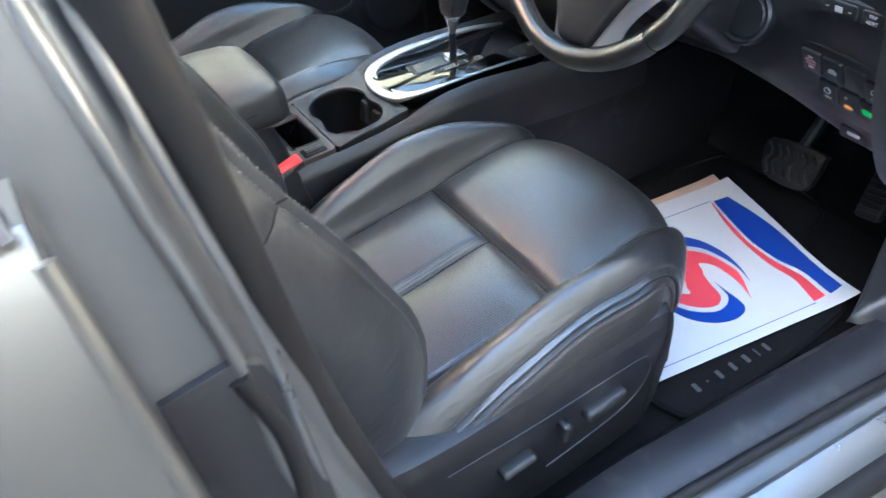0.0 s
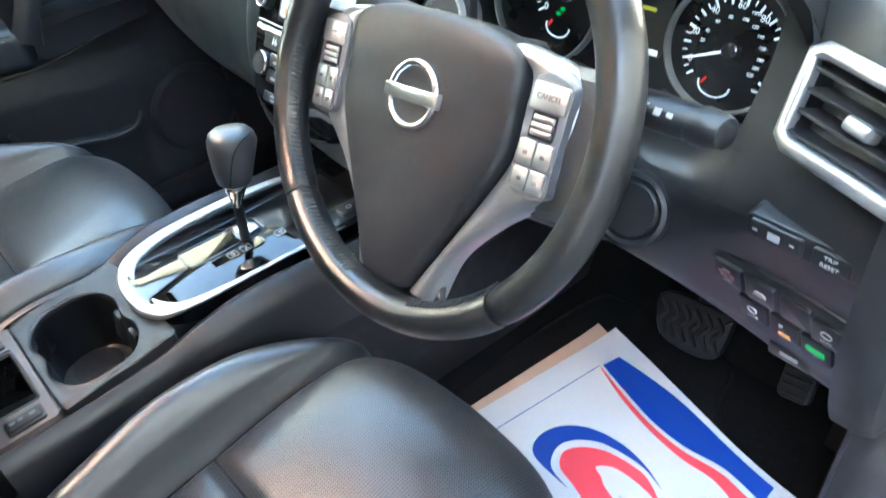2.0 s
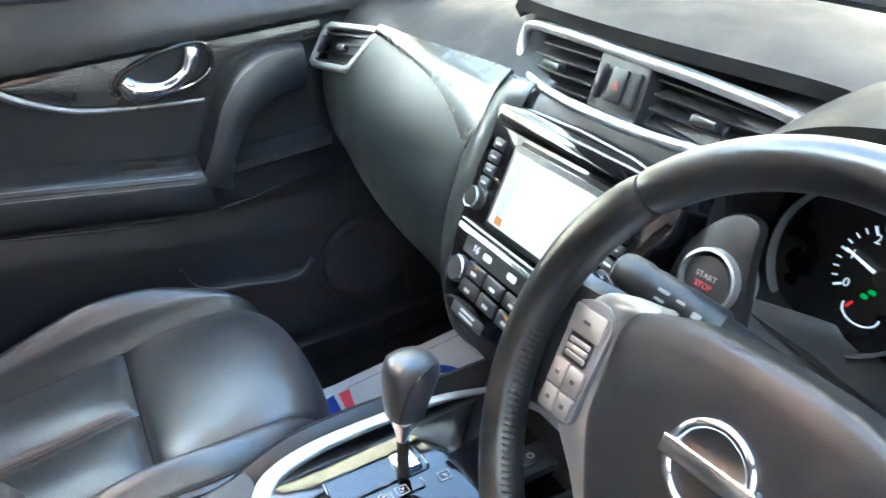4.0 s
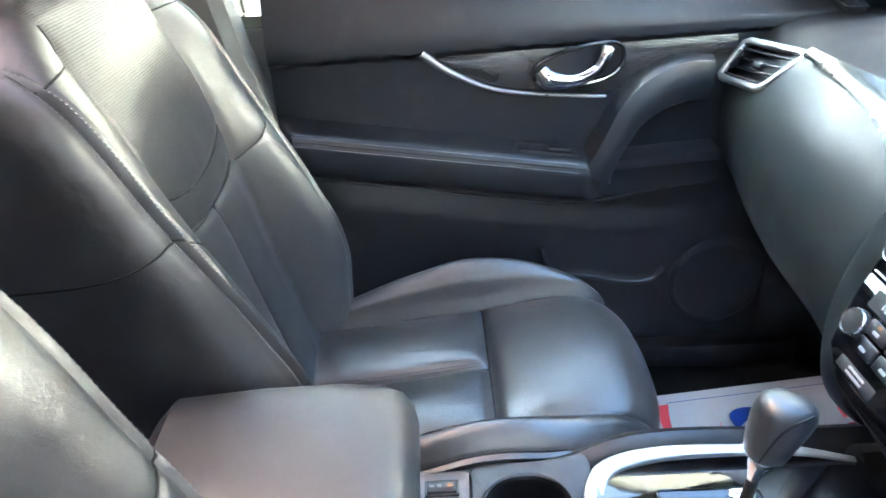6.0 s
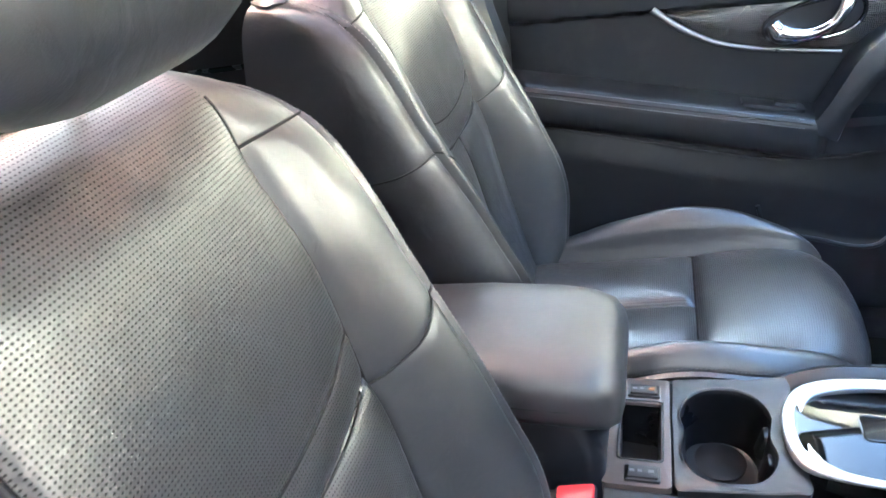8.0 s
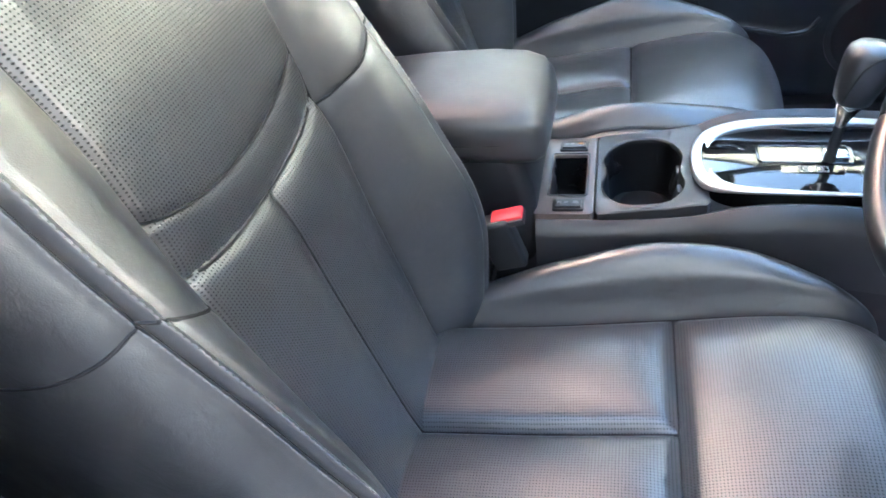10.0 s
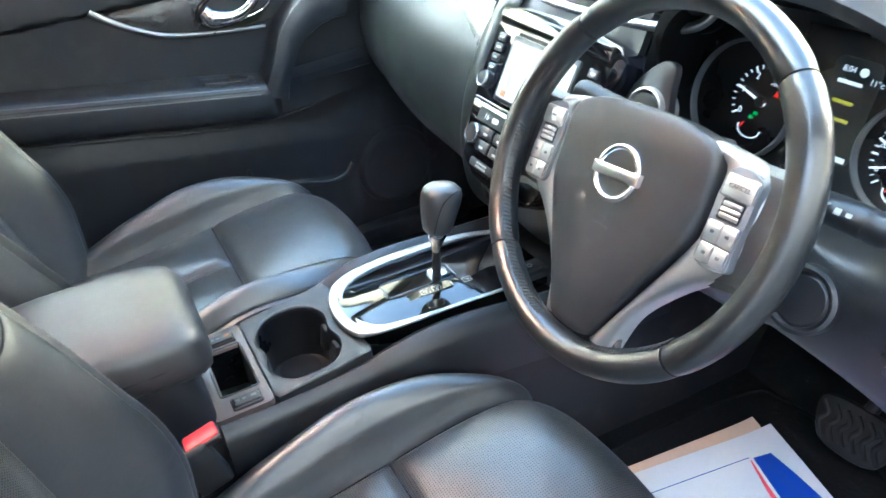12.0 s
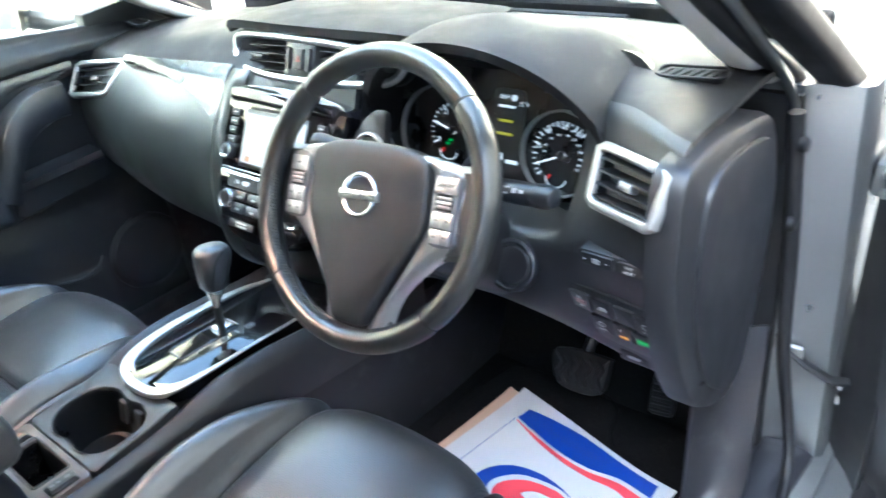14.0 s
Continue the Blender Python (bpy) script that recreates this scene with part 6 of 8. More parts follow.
part("hub_cover", bm, DARKPLASTIC, WHEEL)

# ---- steering column ----
COL = thing("steering_column", "grey-black plastic steering column cowl with two control stalks", "steering column", (0.34, -0.38, 1.0))
AX = (WM.to_3x3() @ Vector((0, 0, -1)))
bm = bmesh.new()
rings = []
for d, w, h, dn in ((0.045, 0.072, 0.048, -0.020), (0.07, 0.078, 0.054, -0.024), (0.12, 0.080, 0.058, -0.034), (0.18, 0.08, 0.060, -0.050), (0.26, 0.075, 0.060, -0.065)):
    c = WC + AX * d + Vector((0, 0, dn))
    rings.append([c + Vector((0, a, 0)) + (WM.to_3x3() @ Vector((0, b, 0))) for a, b in rounded(w * 2, h * 2, 0.035, 5)])
loft(bm, rings)
part("column_cowl", bm, PLASTIC, COL)
cr = basis((0.405, -0.478, 0.915), (0.1, -1, 0.05), (0.45, 0, 1))
bm = bmesh.new()
rings = [[cr @ Vector((q * math.cos(2 * math.pi * k / 40), q * math.sin(2 * math.pi * k / 40), h)) for q, h in ((0.030, -0.01), (0.0305, 0.004), (0.034, 0.006), (0.0385, 0.004), (0.039, -0.01))] for k in range(41)]
loft(bm, rings, False)
part("key_ring", bm, PLASTIC, COL, "round plastic blank ring")
bm = bmesh.new()
lathe(bm, [(0.030, -0.01), (0.030, 0.0), (0.026, 0.0035), (0, 0.005)], cr, 32)
part("key_blank", bm, PLASTIC, COL)


def stalk(p0, p1, r1, name, label, rev):
    bm = bmesh.new()
    a, b = Vector(p0), Vector(p1)
    d = (b - a)
    pts, rs = [], []
    for f, q in ((0, 0.55), (0.25, 0.6), (0.42, 0.72), (0.45, 1.0), (0.62, 1.02), (0.80, 1.0), (0.82, 0.93), (0.85, 1.05), (0.94, 1.0), (0.985, 0.8), (1.0, 0.45)):
        pts.append(a + d * f)
        rs.append(r1 * q)
    tube(bm, pts, rs, 20, False, 0.86)
    s = part(name, bm, DARKPLASTIC, COL, label)
    to = Vector((-0.85, 0, 0.52))
    side = d.normalized()
    n = (to - side * to.dot(side)).normalized()
    m = basis(a + d * 0.62 + n * r1 * 0.9, side * rev, n.cross(side * rev))
    for k, (u, v, w, h) in enumerate(((-0.018, 0.004, 0.009, 0.0022), (-0.018, -0.003, 0.008, 0.0022), (-0.004, 0.0035, 0.007, 0.002), (-0.004, -0.004, 0.008, 0.0022), (0.010, 0.0, 0.007, 0.006), (0.022, 0.0, 0.006, 0.004))):
        bm = bmesh.new()
        prism(bm, rounded(w, h, 0.0008), m @ Matrix.Translation((u, v, 0)), -0.003, 0.0012)
        part("stalk_mark", bm, PRINT, s)
    return s


stalk((0.375, -0.42, 1.045), (0.345, -0.588, 1.070), 0.0165, "wiper_stalk", "black wiper stalk with white marks", 1)
stalk((0.375, -0.34, 1.045), (0.318, -0.198, 1.090), 0.0160, "lamp_stalk", "black lamp stalk with white marks", -1)

# ---- knee panel controls ----
KP = basis((0.383, -0.645, 0.985), (0.0, -1, 0.0), (-0.52, 0, 1))
KP = basis((0.372, -0.648, 0.985), (-0.07, -1, 0.02), (-0.52 * 0.2, 0, 1))
dm = thing("dimmer_switches", "black switch bar with white dimmer marks on the lower dashboard", "switches", tuple(KP.translation))
bm = bmesh.new()
prism(bm, rounded(0.090, 0.024, 0.006), KP, -0.02, 0.003, 0.002)
part("switch_bezel", bm, DARKPLASTIC, dm)
for u, w in ((-0.018, 0.044), (0.026, 0.030)):
    bm = bmesh.new()
    prism(bm, rounded(w, 0.018, 0.003), KP @ Matrix.Translation((u, 0, 0)), 0.001, 0.006, 0.002)
    part("switch", bm, DARKPLASTIC, dm)
for u, w, h in ((-0.035, 0.004, 0.0012), (-0.019, 0.010, 0.007), (-0.004, 0.004, 0.0012)):
    bm = bmesh.new()
    prism(bm, rounded(w, h, 0.0005), KP @ Matrix.Translation((u, 0, 0)), 0.005, 0.0066)
    part("switch_mark", bm, PRINT, dm)
for k, t in enumerate(("TRIP", "RESET")):
    words("switch_word", t, 0.0055, KP @ Matrix.Translation((0.026, 0.004 - 0.0075 * k, 0.0064)), PRINT, dm)

KQ = basis((0.434, -0.634, 0.850), (-0.12, -1, 0.0), (-0.42, 0, 1))
ps = thing("switch_panel", "black switch panel with lit amber and green buttons", "switches", tuple(KQ.translation))
bm = bmesh.new()
prism(bm, [(p.x, p.y) for p in catmull([(-0.078, 0.060, 0), (-0.02, 0.062, 0), (0.050, 0.060, 0), (0.062, 0.05, 0), (0.066, -0.02, 0), (0.056, -0.058, 0), (0.0, -0.060, 0), (-0.040, -0.056, 0), (-0.050, -0.04, 0), (-0.072, 0.0, 0), (-0.082, 0.04, 0)], 4, True)], KQ, -0.03, 0.001, 0.003)
part("panel_plate", bm, DARKPLASTIC, ps)
cells = [(-0.055, 0.030), (-0.020, 0.030), (0.016, 0.030), (0.046, 0.024), (-0.030, -0.014), (0.004, -0.014), (0.036, -0.016)]
for k, (u, v) in enumerate(cells):
    bm = bmesh.new()
    prism(bm, rounded(0.031, 0.038, 0.003), KQ @ Matrix.Translation((u, v, 0)), 0.0, 0.0055, 0.002)
    b_ = part("switch_button", bm, PLASTIC if k != 2 else DARKPLASTIC, ps)
    q = KQ @ Matrix.Translation((u, v, 0.0060))
    if k == 0:
        for t, dv, mt in (("ON", 0.012, PRINT), ("POWER", 0.004, PINKPRINT), ("DOOR", -0.003, PINKPRINT), ("OFF", -0.011, PRINT)):
            words("button_word", t, 0.0052, q @ Matrix.Translation((0, dv * 0.8, 0)), mt, b_)
    elif k == 1:
        bm = bmesh.new()
        prism(bm, [(-0.007, -0.003), (0.007, -0.003), (0.007, 0.002), (0.003, 0.005), (-0.004, 0.004)], q, -0.001, 0.0004)
        part("button_mark", bm, PRINT, b_)
    elif k in (3, 4):
        words("button_word", "OFF", 0.0066, q @ Matrix.Translation((0, -0.009, 0)), PRINT, b_)
        bm = bmesh.new()
        tube(bm, [q @ Vector((0.005 * math.cos(radians(a)), 0.004 + 0.005 * math.sin(radians(a)), 0)) for a in range(0, 360, 20)], 0.0007, 6, True)
        part("button_mark", bm, PRINT, b_)
    elif k == 5:
        words("button_word", "P", 0.010, q @ Matrix.Translation((-0.003, 0.006, 0)), PRINT, b_)
        bm = bmesh.new()
        prism(bm, rounded(0.012, 0.005, 0.0005), q @ Matrix.Translation((0, -0.009, 0)), -0.001, 0.0004)
        part("button_light", bm, LITAMBER, b_, "amber light")
    elif k == 6:
        bm = bmesh.new()
        prism(bm, rounded(0.018, 0.009, 0.0005), q @ Matrix.Translation((0, 0.0, 0)), -0.001, 0.0004)
        part("button_light", bm, LITGREEN, b_, "green light")
# bonnet and filler releases below
for k in range(2):
    r_ = basis((0.475 , -0.640 - 0.056 * k, 0.768), (-0.05, -1, 0), (-0.3, 0, 1))
    bm = bmesh.new()
    prism(bm, rounded(0.048, 0.024, 0.005), r_, -0.03, 0.004, 0.003)
    lv = solo("release_lever", bm, DARKPLASTIC, "black pull lever under the switch panel", "lever", group="release levers")
    bm = bmesh.new()
    prism(bm, rounded(0.020, 0.006, 0.002), r_ @ Matrix.Translation((0, 0.002, 0)), 0.003, 0.0048)
    part("lever_mark", bm, PRINT, lv)
# end cap of the dashboard
bm = bmesh.new()
line = catmull([(0.350, 1.110, 0), (0.345, 1.0, 0), (0.365, 0.90, 0), (0.41, 0.80, 0), (0.47, 0.72, 0), (0.56, 0.66, 0), (0.64, 0.66, 0), (0.70, 0.80, 0), (0.71, 0.98, 0), (0.66, 1.09, 0), (0.52, 1.125, 0), (0.40, 1.130, 0)], 5, True)
prism(bm, [(p.x, p.y) for p in line], basis((0, -0.715, 0), (1, 0, 0), (0, 0, 1)), -0.015, 0.026, 0.014, dome=0.004)
cap = solo("dashboard_end_cap", bm, SOFT, "black plastic end cap closing the dashboard by the doorway", "panel")
bm = bmesh.new()
line = catmull([(0.402, 1.070, 0), (0.392, 0.99, 0), (0.405, 0.90, 0), (0.445, 0.81, 0), (0.50, 0.74, 0), (0.57, 0.69, 0), (0.625, 0.70, 0), (0.67, 0.81, 0), (0.68, 0.97, 0), (0.635, 1.065, 0), (0.53, 1.095, 0), (0.44, 1.098, 0)], 5, True)
prism(bm, [(p.x, p.y) for p in line], basis((0, -0.715, 0), (1, 0, 0), (0, 0, 1)), 0.020, 0.0335, 0.003, dome=0.001)
part("cover_panel", bm, SOFT, cap, "flat removable cover")
bm = bmesh.new()
mid = Vector((0.53, 0.91, 0))
tube(bm, [Vector((q.x, -0.7405, q.y)) for q in [mid + (p - mid) * 0.86 for p in line]], 0.0012, 6, True)
part("cover_joint", bm, RUBBER, cap)
bm = bmesh.new()
prism(bm, rounded(0.030, 0.006, 0.002), basis((0.47, -0.741, 0.77), (1, 0, -0.5), (0.5, 0, 1)), -0.004, 0.0015)
part("pry_slot", bm, RUBBER, cap)

# ---- pedals ----
bp = thing("brake_pedal", "ribbed black rubber brake pedal on its arm", "pedal", (0.67, -0.45, 0.54))
m = basis((0.676, -0.440, 0.515), (0.05, -1, 0.10), (0.5, 0, 0.86))
bm = bmesh.new()
prism(bm, [(p.x, p.y) for p in catmull([(-0.055, 0.038, 0), (0.05, 0.038, 0), (0.058, 0.025, 0), (0.045, -0.036, 0), (-0.03, -0.038, 0), (-0.058, -0.01, 0)], 4, True)], m, -0.014, 0.004, 0.004)
part("pedal_pad", bm, RUBBER, bp)
for k in range(6):
    bm = bmesh.new()
    tube(bm, catmull([m @ Vector((-0.047 + 0.018 * k + a, b, 0.006)) for a, b in ((-0.008, 0.028), (0.004, 0.012), (-0.004, -0.006), (0.008, -0.028))], 5), 0.0042, 8)
    part("pedal_rib", bm, RUBBER, bp)
bm = bmesh.new()
tube(bm, catmull([m @ Vector((0, 0.02, -0.012)), (0.74, -0.45, 0.62), (0.82, -0.44, 0.75), (0.88, -0.44, 0.85)], 6), 0.011, 10)
part("pedal_arm", bm, DARKPLASTIC, bp)
ap = thing("accelerator_pedal", "black rubber-faced accelerator pedal with cross ribs", "pedal", (0.68, -0.60, 0.53))
m = basis((0.690, -0.605, 0.530), (0.05, -1, 0.12), (0.6, 0.03, 0.80))
bm = bmesh.new()
prism(bm, rounded(0.046, 0.090, 0.010), m, -0.012, 0.003, 0.003)
part("pedal_pad", bm, RUBBER, ap)
for k in range(7):
    bm = bmesh.new()
    tube(bm, [m @ Vector((-0.018, -0.036 + 0.012 * k, 0.004)), m @ Vector((0.018, -0.036 + 0.012 * k, 0.004))], 0.003, 8)
    part("pedal_rib", bm, RUBBER, ap)
bm = bmesh.new()
tube(bm, catmull([m @ Vector((0, 0.04, -0.01)), (0.80, -0.60, 0.66), (0.88, -0.60, 0.80)], 6), 0.010, 10)
part("pedal_arm", bm, DARKPLASTIC, ap)

# ---- centre console ----
CON = thing("centre_console", "black centre console with silver-trimmed gear panel and cup holders", "console", (0, 0, 0.40))


def ring_plate(bm, outer, inner, z0, depth, floor=True):
    """A plate of height z0 between two outlines of equal count, with walls and a floor below the inner one."""
    o = [bm.verts.new((x, y, z0)) for x, y in outer]
    o2 = [bm.verts.new((x, y, z0 - 0.03)) for x, y in outer]
    i1 = [bm.verts.new((x, y, z0)) for x, y in inner]
    cx, cy = sum(p[0] for p in inner) / len(inner), sum(p[1] for p in inner) / len(inner)
    i2 = [bm.verts.new((cx + (x - cx) * 0.97, cy + (y - cy) * 0.97, z0 - 0.004)) for x, y in inner]
    i3 = [bm.verts.new((cx + (x - cx) * 0.90, cy + (y - cy) * 0.90, z0 - depth)) for x, y in inner]
    n = len(outer)
    for k in range(n):
        j = (k + 1) % n
        for a, b in ((o2, o), (o, i1), (i1, i2), (i2, i3)):
            bm.faces.new((a[k], a[j], b[j], b[k]))
    bm.faces.new(i3)
    return bm


def outline(x0, x1, y0, y1, r, n=12):
    cx, cy = (x0 + x1) / 2, (y0 + y1) / 2
    return [(cx + a, cy + b) for a, b in rounded(x1 - x0, y1 - y0, r, n)]


# lower body
bm = bmesh.new()
rings = []
for x, w, z in ((-0.62, 0.10, 0.66), (-0.40, 0.105, 0.68), (-0.18, 0.105, 0.66), (0.0, 0.108, 0.64), (0.06, 0.112, 0.665), (0.25, 0.122, 0.67), (0.40, 0.135, 0.66), (0.60, 0.15, 0.66), (0.97, 0.16, 0.66)):
    rings.append([Vector((x, y, zz)) for y, zz in ((-w - 0.012, 0.38), (-w - 0.006, 0.55), (-w, z - 0.02), (-w + 0.012, z), (w - 0.012, z), (w, z - 0.02), (w + 0.006, 0.55), (w + 0.012, 0.38))])
loft(bm, rings)
part("console_body", bm, PLASTIC, CON, "grey-black plastic console body")
# padded flanks beside the gear panel
for s in (-1, 1):
    bm = bmesh.new()
    path = catmull([(-0.175, s * 0.098, 0.690), (-0.06, s * 0.100, 0.690), (0.03, s * 0.106, 0.700), (0.09, s * 0.113, 0.712), (0.18, s * 0.116, 0.716), (0.30, s * 0.122, 0.704), (0.42, s * 0.130, 0.694), (0.56, s * 0.135, 0.690)], 6)
    prof = [(-0.018, -0.06), (-0.018, 0.012), (-0.012, 0.026), (0.0, 0.033), (0.012, 0.026), (0.020, 0.010), (0.020, -0.06)]
    sweep(bm, path, prof, scale=[curve_at([0, 12, 20, 41], [0.85, 0.9, 1.2, 1.15], k) for k in range(len(path))])
    part("console_flank", bm, SOFT, CON, "soft black console flank")
# rear plate with the coin slot and two seat heater switches
def well(bm, outer, inner, top, depth, lip=0.003, draft=0.90):
    """A moulded plate between two outlines of equal count, its heights given by top(x, y), with a rounded lip, walls and a floor below the inner one."""
    n = len(outer)
    cx, cy = sum(p[0] for p in inner) / n, sum(p[1] for p in inner) / n

    def ring(pts, dz, k=1.0):
        out = []
        for x, y in pts:
            x, y = cx + (x - cx) * k, cy + (y - cy) * k
            out.append(bm.verts.new((x, y, top(x, y) + dz)))
        return out

    near = [(o[0] + (i[0] - o[0]) * 0.72, o[1] + (i[1] - o[1]) * 0.72) for o, i in zip(outer, inner)]
    rows = [ring(outer, -0.05), ring(outer, -0.002), ring([(o[0] + (i[0] - o[0]) * 0.12, o[1] + (i[1] - o[1]) * 0.12) for o, i in zip(outer, inner)], 0), ring(near, 0), ring(inner, lip), ring(inner, lip * 0.4, 0.975), ring(inner, -0.006, 0.965), ring(inner, -depth, draft)]
    for a, b in zip(rows, rows[1:]):
        for k in range(n):
            j = (k + 1) % n
            bm.faces.new((a[k], a[j], b[j], b[k]))
    bm.faces.new(rows[-1])
    return bm


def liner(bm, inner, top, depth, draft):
    """A near-black shell over a well's walls and floor, a hair inside the moulded plate."""
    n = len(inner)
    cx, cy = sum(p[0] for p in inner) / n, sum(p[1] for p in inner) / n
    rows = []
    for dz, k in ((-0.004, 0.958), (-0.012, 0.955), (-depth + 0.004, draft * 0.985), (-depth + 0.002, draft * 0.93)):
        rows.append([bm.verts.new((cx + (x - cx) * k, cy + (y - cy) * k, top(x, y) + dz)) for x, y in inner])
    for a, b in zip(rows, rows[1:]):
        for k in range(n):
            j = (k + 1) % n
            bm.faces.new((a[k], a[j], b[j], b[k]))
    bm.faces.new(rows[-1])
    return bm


def console_top(x, y):
    return 0.727 + 0.008 * fade(x, -0.01, 0.045) + 0.010 * (abs(y) / 0.1) ** 3 * fade(x, -0.12, 0.0)


bm = bmesh.new()
well(bm, outline(-0.180, -0.098, -0.096, 0.096, 0.008), outline(-0.160, -0.110, -0.056, 0.046, 0.004), console_top, 0.085, 0.001, 0.94)
sp_ = part("slot_plate", bm, BROWNPLATE, CON, "satin brown-grey plate round an open slot")
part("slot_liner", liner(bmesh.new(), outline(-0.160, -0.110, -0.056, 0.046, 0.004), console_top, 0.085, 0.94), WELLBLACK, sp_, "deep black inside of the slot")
bm = bmesh.new()
tube(bm, [Vector((x, y, 0.7285)) for x, y in outline(-0.162, -0.108, -0.058, 0.048, 0.005)], 0.0014, 6, True)
part("slot_edge", bm, DARKPLASTIC, CON)
for y0 in (0.067, -0.080):
    m = basis((-0.132, y0, 0.728), (1, 0, 0), (0, 1, 0))
    bm = bmesh.new()
    prism(bm, rounded(0.042, 0.024, 0.003), m, -0.002, 0.0025, 0.001)
    sw = part("heater_switch", bm, DARKPLASTIC, CON, "black seat heater rocker switch")
    bm = bmesh.new()
    prism(bm, rounded(0.036, 0.018, 0.002), m, 0.001, 0.0055, 0.002)
    part("rocker", bm, DARKPLASTIC, sw)
    for u, w in ((-0.012, 0.006), (-0.003, 0.005)):
        bm = bmesh.new()
        prism(bm, rounded(w, 0.004, 0.001), m @ Matrix.Translation((u, 0, 0)), 0.005, 0.0060)
        part("switch_mark", bm, DIMPRINT, sw)
    bm = bmesh.new()
    prism(bm, rounded(0.007, 0.005, 0.001), m @ Matrix.Translation((0.010, 0, 0)), 0.005, 0.0061)
    part("switch_light", bm, LITAMBER if y0 > 0 else DIMPRINT, sw, "small amber light" if y0 > 0 else "")
# cup holders: two wells that run into one another
hole, outer = [], []
for k in range(72):
    a = 2 * math.pi * k / 72
    c, s = math.cos(a), math.sin(a)
    waist = 0.008 * math.exp(-(s / 0.22) ** 2)
    hole.append((-0.033 + (0.058 - waist) * math.copysign(abs(c) ** 0.72, c), -0.004 + 0.083 * math.copysign(abs(s) ** 0.85, s)))
    q = max(abs(c) / 0.0735, abs(s) / 0.098)
    outer.append((-0.0235 + c / q, s / q))
bm = bmesh.new()
well(bm, outer, hole, console_top, 0.090, 0.0025, 0.86)
ch_ = part("cup_holder", bm, SOFT, CON, "double cup holder well in a soft black surround")
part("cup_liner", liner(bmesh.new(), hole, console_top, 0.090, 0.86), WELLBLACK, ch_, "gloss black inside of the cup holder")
for y0 in (0.034, -0.042):
    bm = bmesh.new()
    lathe(bm, [(0.034, 0.0), (0.034, 0.006), (0.030, 0.0075), (0, 0.0075)], basis((-0.033, y0, 0.640), (1, 0, 0), (0, 1, 0)), 32)
    part("cup_mat", bm, RUBBER, CON, "round black rubber cup mat")
for y0 in (0.018, -0.028):
    bm = bmesh.new()
    box(bm, (0.014, y0, 0.700), (0.012, 0.022, 0.040), 0.004, 2, Matrix.Rotation(radians(12), 3, "Y"))
    part("cup_clip", bm, DARKPLASTIC, CON)

# gear panel
GP = Matrix.Translation((0.20, 0.0, 0.744)) @ Matrix.Rotation(radians(2.0), 4, "Y")
trim_path = catmull([(0.17, 0.070, 0.000), (0.10, 0.081, 0.006), (0.02, 0.083, 0.008), (-0.07, 0.081, 0.006), (-0.125, 0.070, 0.0), (-0.150, 0.045, -0.006), (-0.157, 0.0, -0.008), (-0.150, -0.045, -0.006), (-0.125, -0.070, 0.0), (-0.07, -0.081, 0.004), (0.02, -0.083, 0.004), (0.10, -0.081, 0.0), (0.17, -0.070, -0.004)], 6)
bm = bmesh.new()
n = len(trim_path)
sc_list = []
for k in range(n):
    f = 2 * k / (n - 1) - 1
    sc_list.append(curve_at([-1, -0.6, -0.25, 0, 0.2, 0.36, 0.6, 1], [0.4, 0.8, 1.15, 1.2, 1.15, 0.6, 0.3, 0.22], f))
sweep(bm, [GP @ p for p in trim_path], rounded(0.023, 0.011, 0.0045, 4), scale=sc_list)
part("silver_trim", bm, SILVER, CON, "satin silver trim round the gear panel")
bm = bmesh.new()
line = [(p.x, p.y * 0.97) for p in trim_path]
gate = rounded(0.118, 0.040, 0.006, 4)
prism(bm, line, GP, -0.03, 0.0005, 0.002)
gp_ = part("gear_plate", bm, PIANO, CON, "gloss black gear selector plate")
bm = bmesh.new()
gl = [(p[0] - 0.025, p[1] + 0.010) for p in gate]
tube(bm, [GP @ Vector((a, b, 0.001)) for a, b in gl], 0.0018, 8, True)
part("gate_rim", bm, PIANO, gp_)
bm = bmesh.new()
prism(bm, [(a, b) for a, b in [(p[0] * 0.97 - 0.025, p[1] * 0.95 + 0.010) for p in gate]], GP, -0.004, 0.0012)
part("gate_slot", bm, PIANO, gp_)
bm = bmesh.new()
box(bm, GP @ Vector((0.012, 0.010, 0.004)), (0.030, 0.030, 0.008), 0.002, 2)
part("gate_slider", bm, CHROME, gp_, "shiny slider under the shift lever")
bm = bmesh.new()
box(bm, GP @ Vector((-0.022, -0.0255, 0.0012)), (0.075, 0.016, 0.002), 0.0006, 1)
gs = part("gear_scale", bm, PIANO, gp_)
for t, u in (("P", 0.042), ("R", 0.010), ("N", -0.010), ("D", -0.030)):
    m = GP @ basis((u, -0.026 - (0.004 if t == "P" else 0), 0.0026), (0, -1, 0), (1, 0, 0))
    words("gear_letter", t, 0.0095, m, PRINT, gs)
    bm = bmesh.new()
    tube(bm, [m @ Vector((a, b, 0)) for a, b in rounded(0.012, 0.014, 0.001, 2)], 0.0005, 5, True)
    part("letter_box", bm, PRINT, gs)
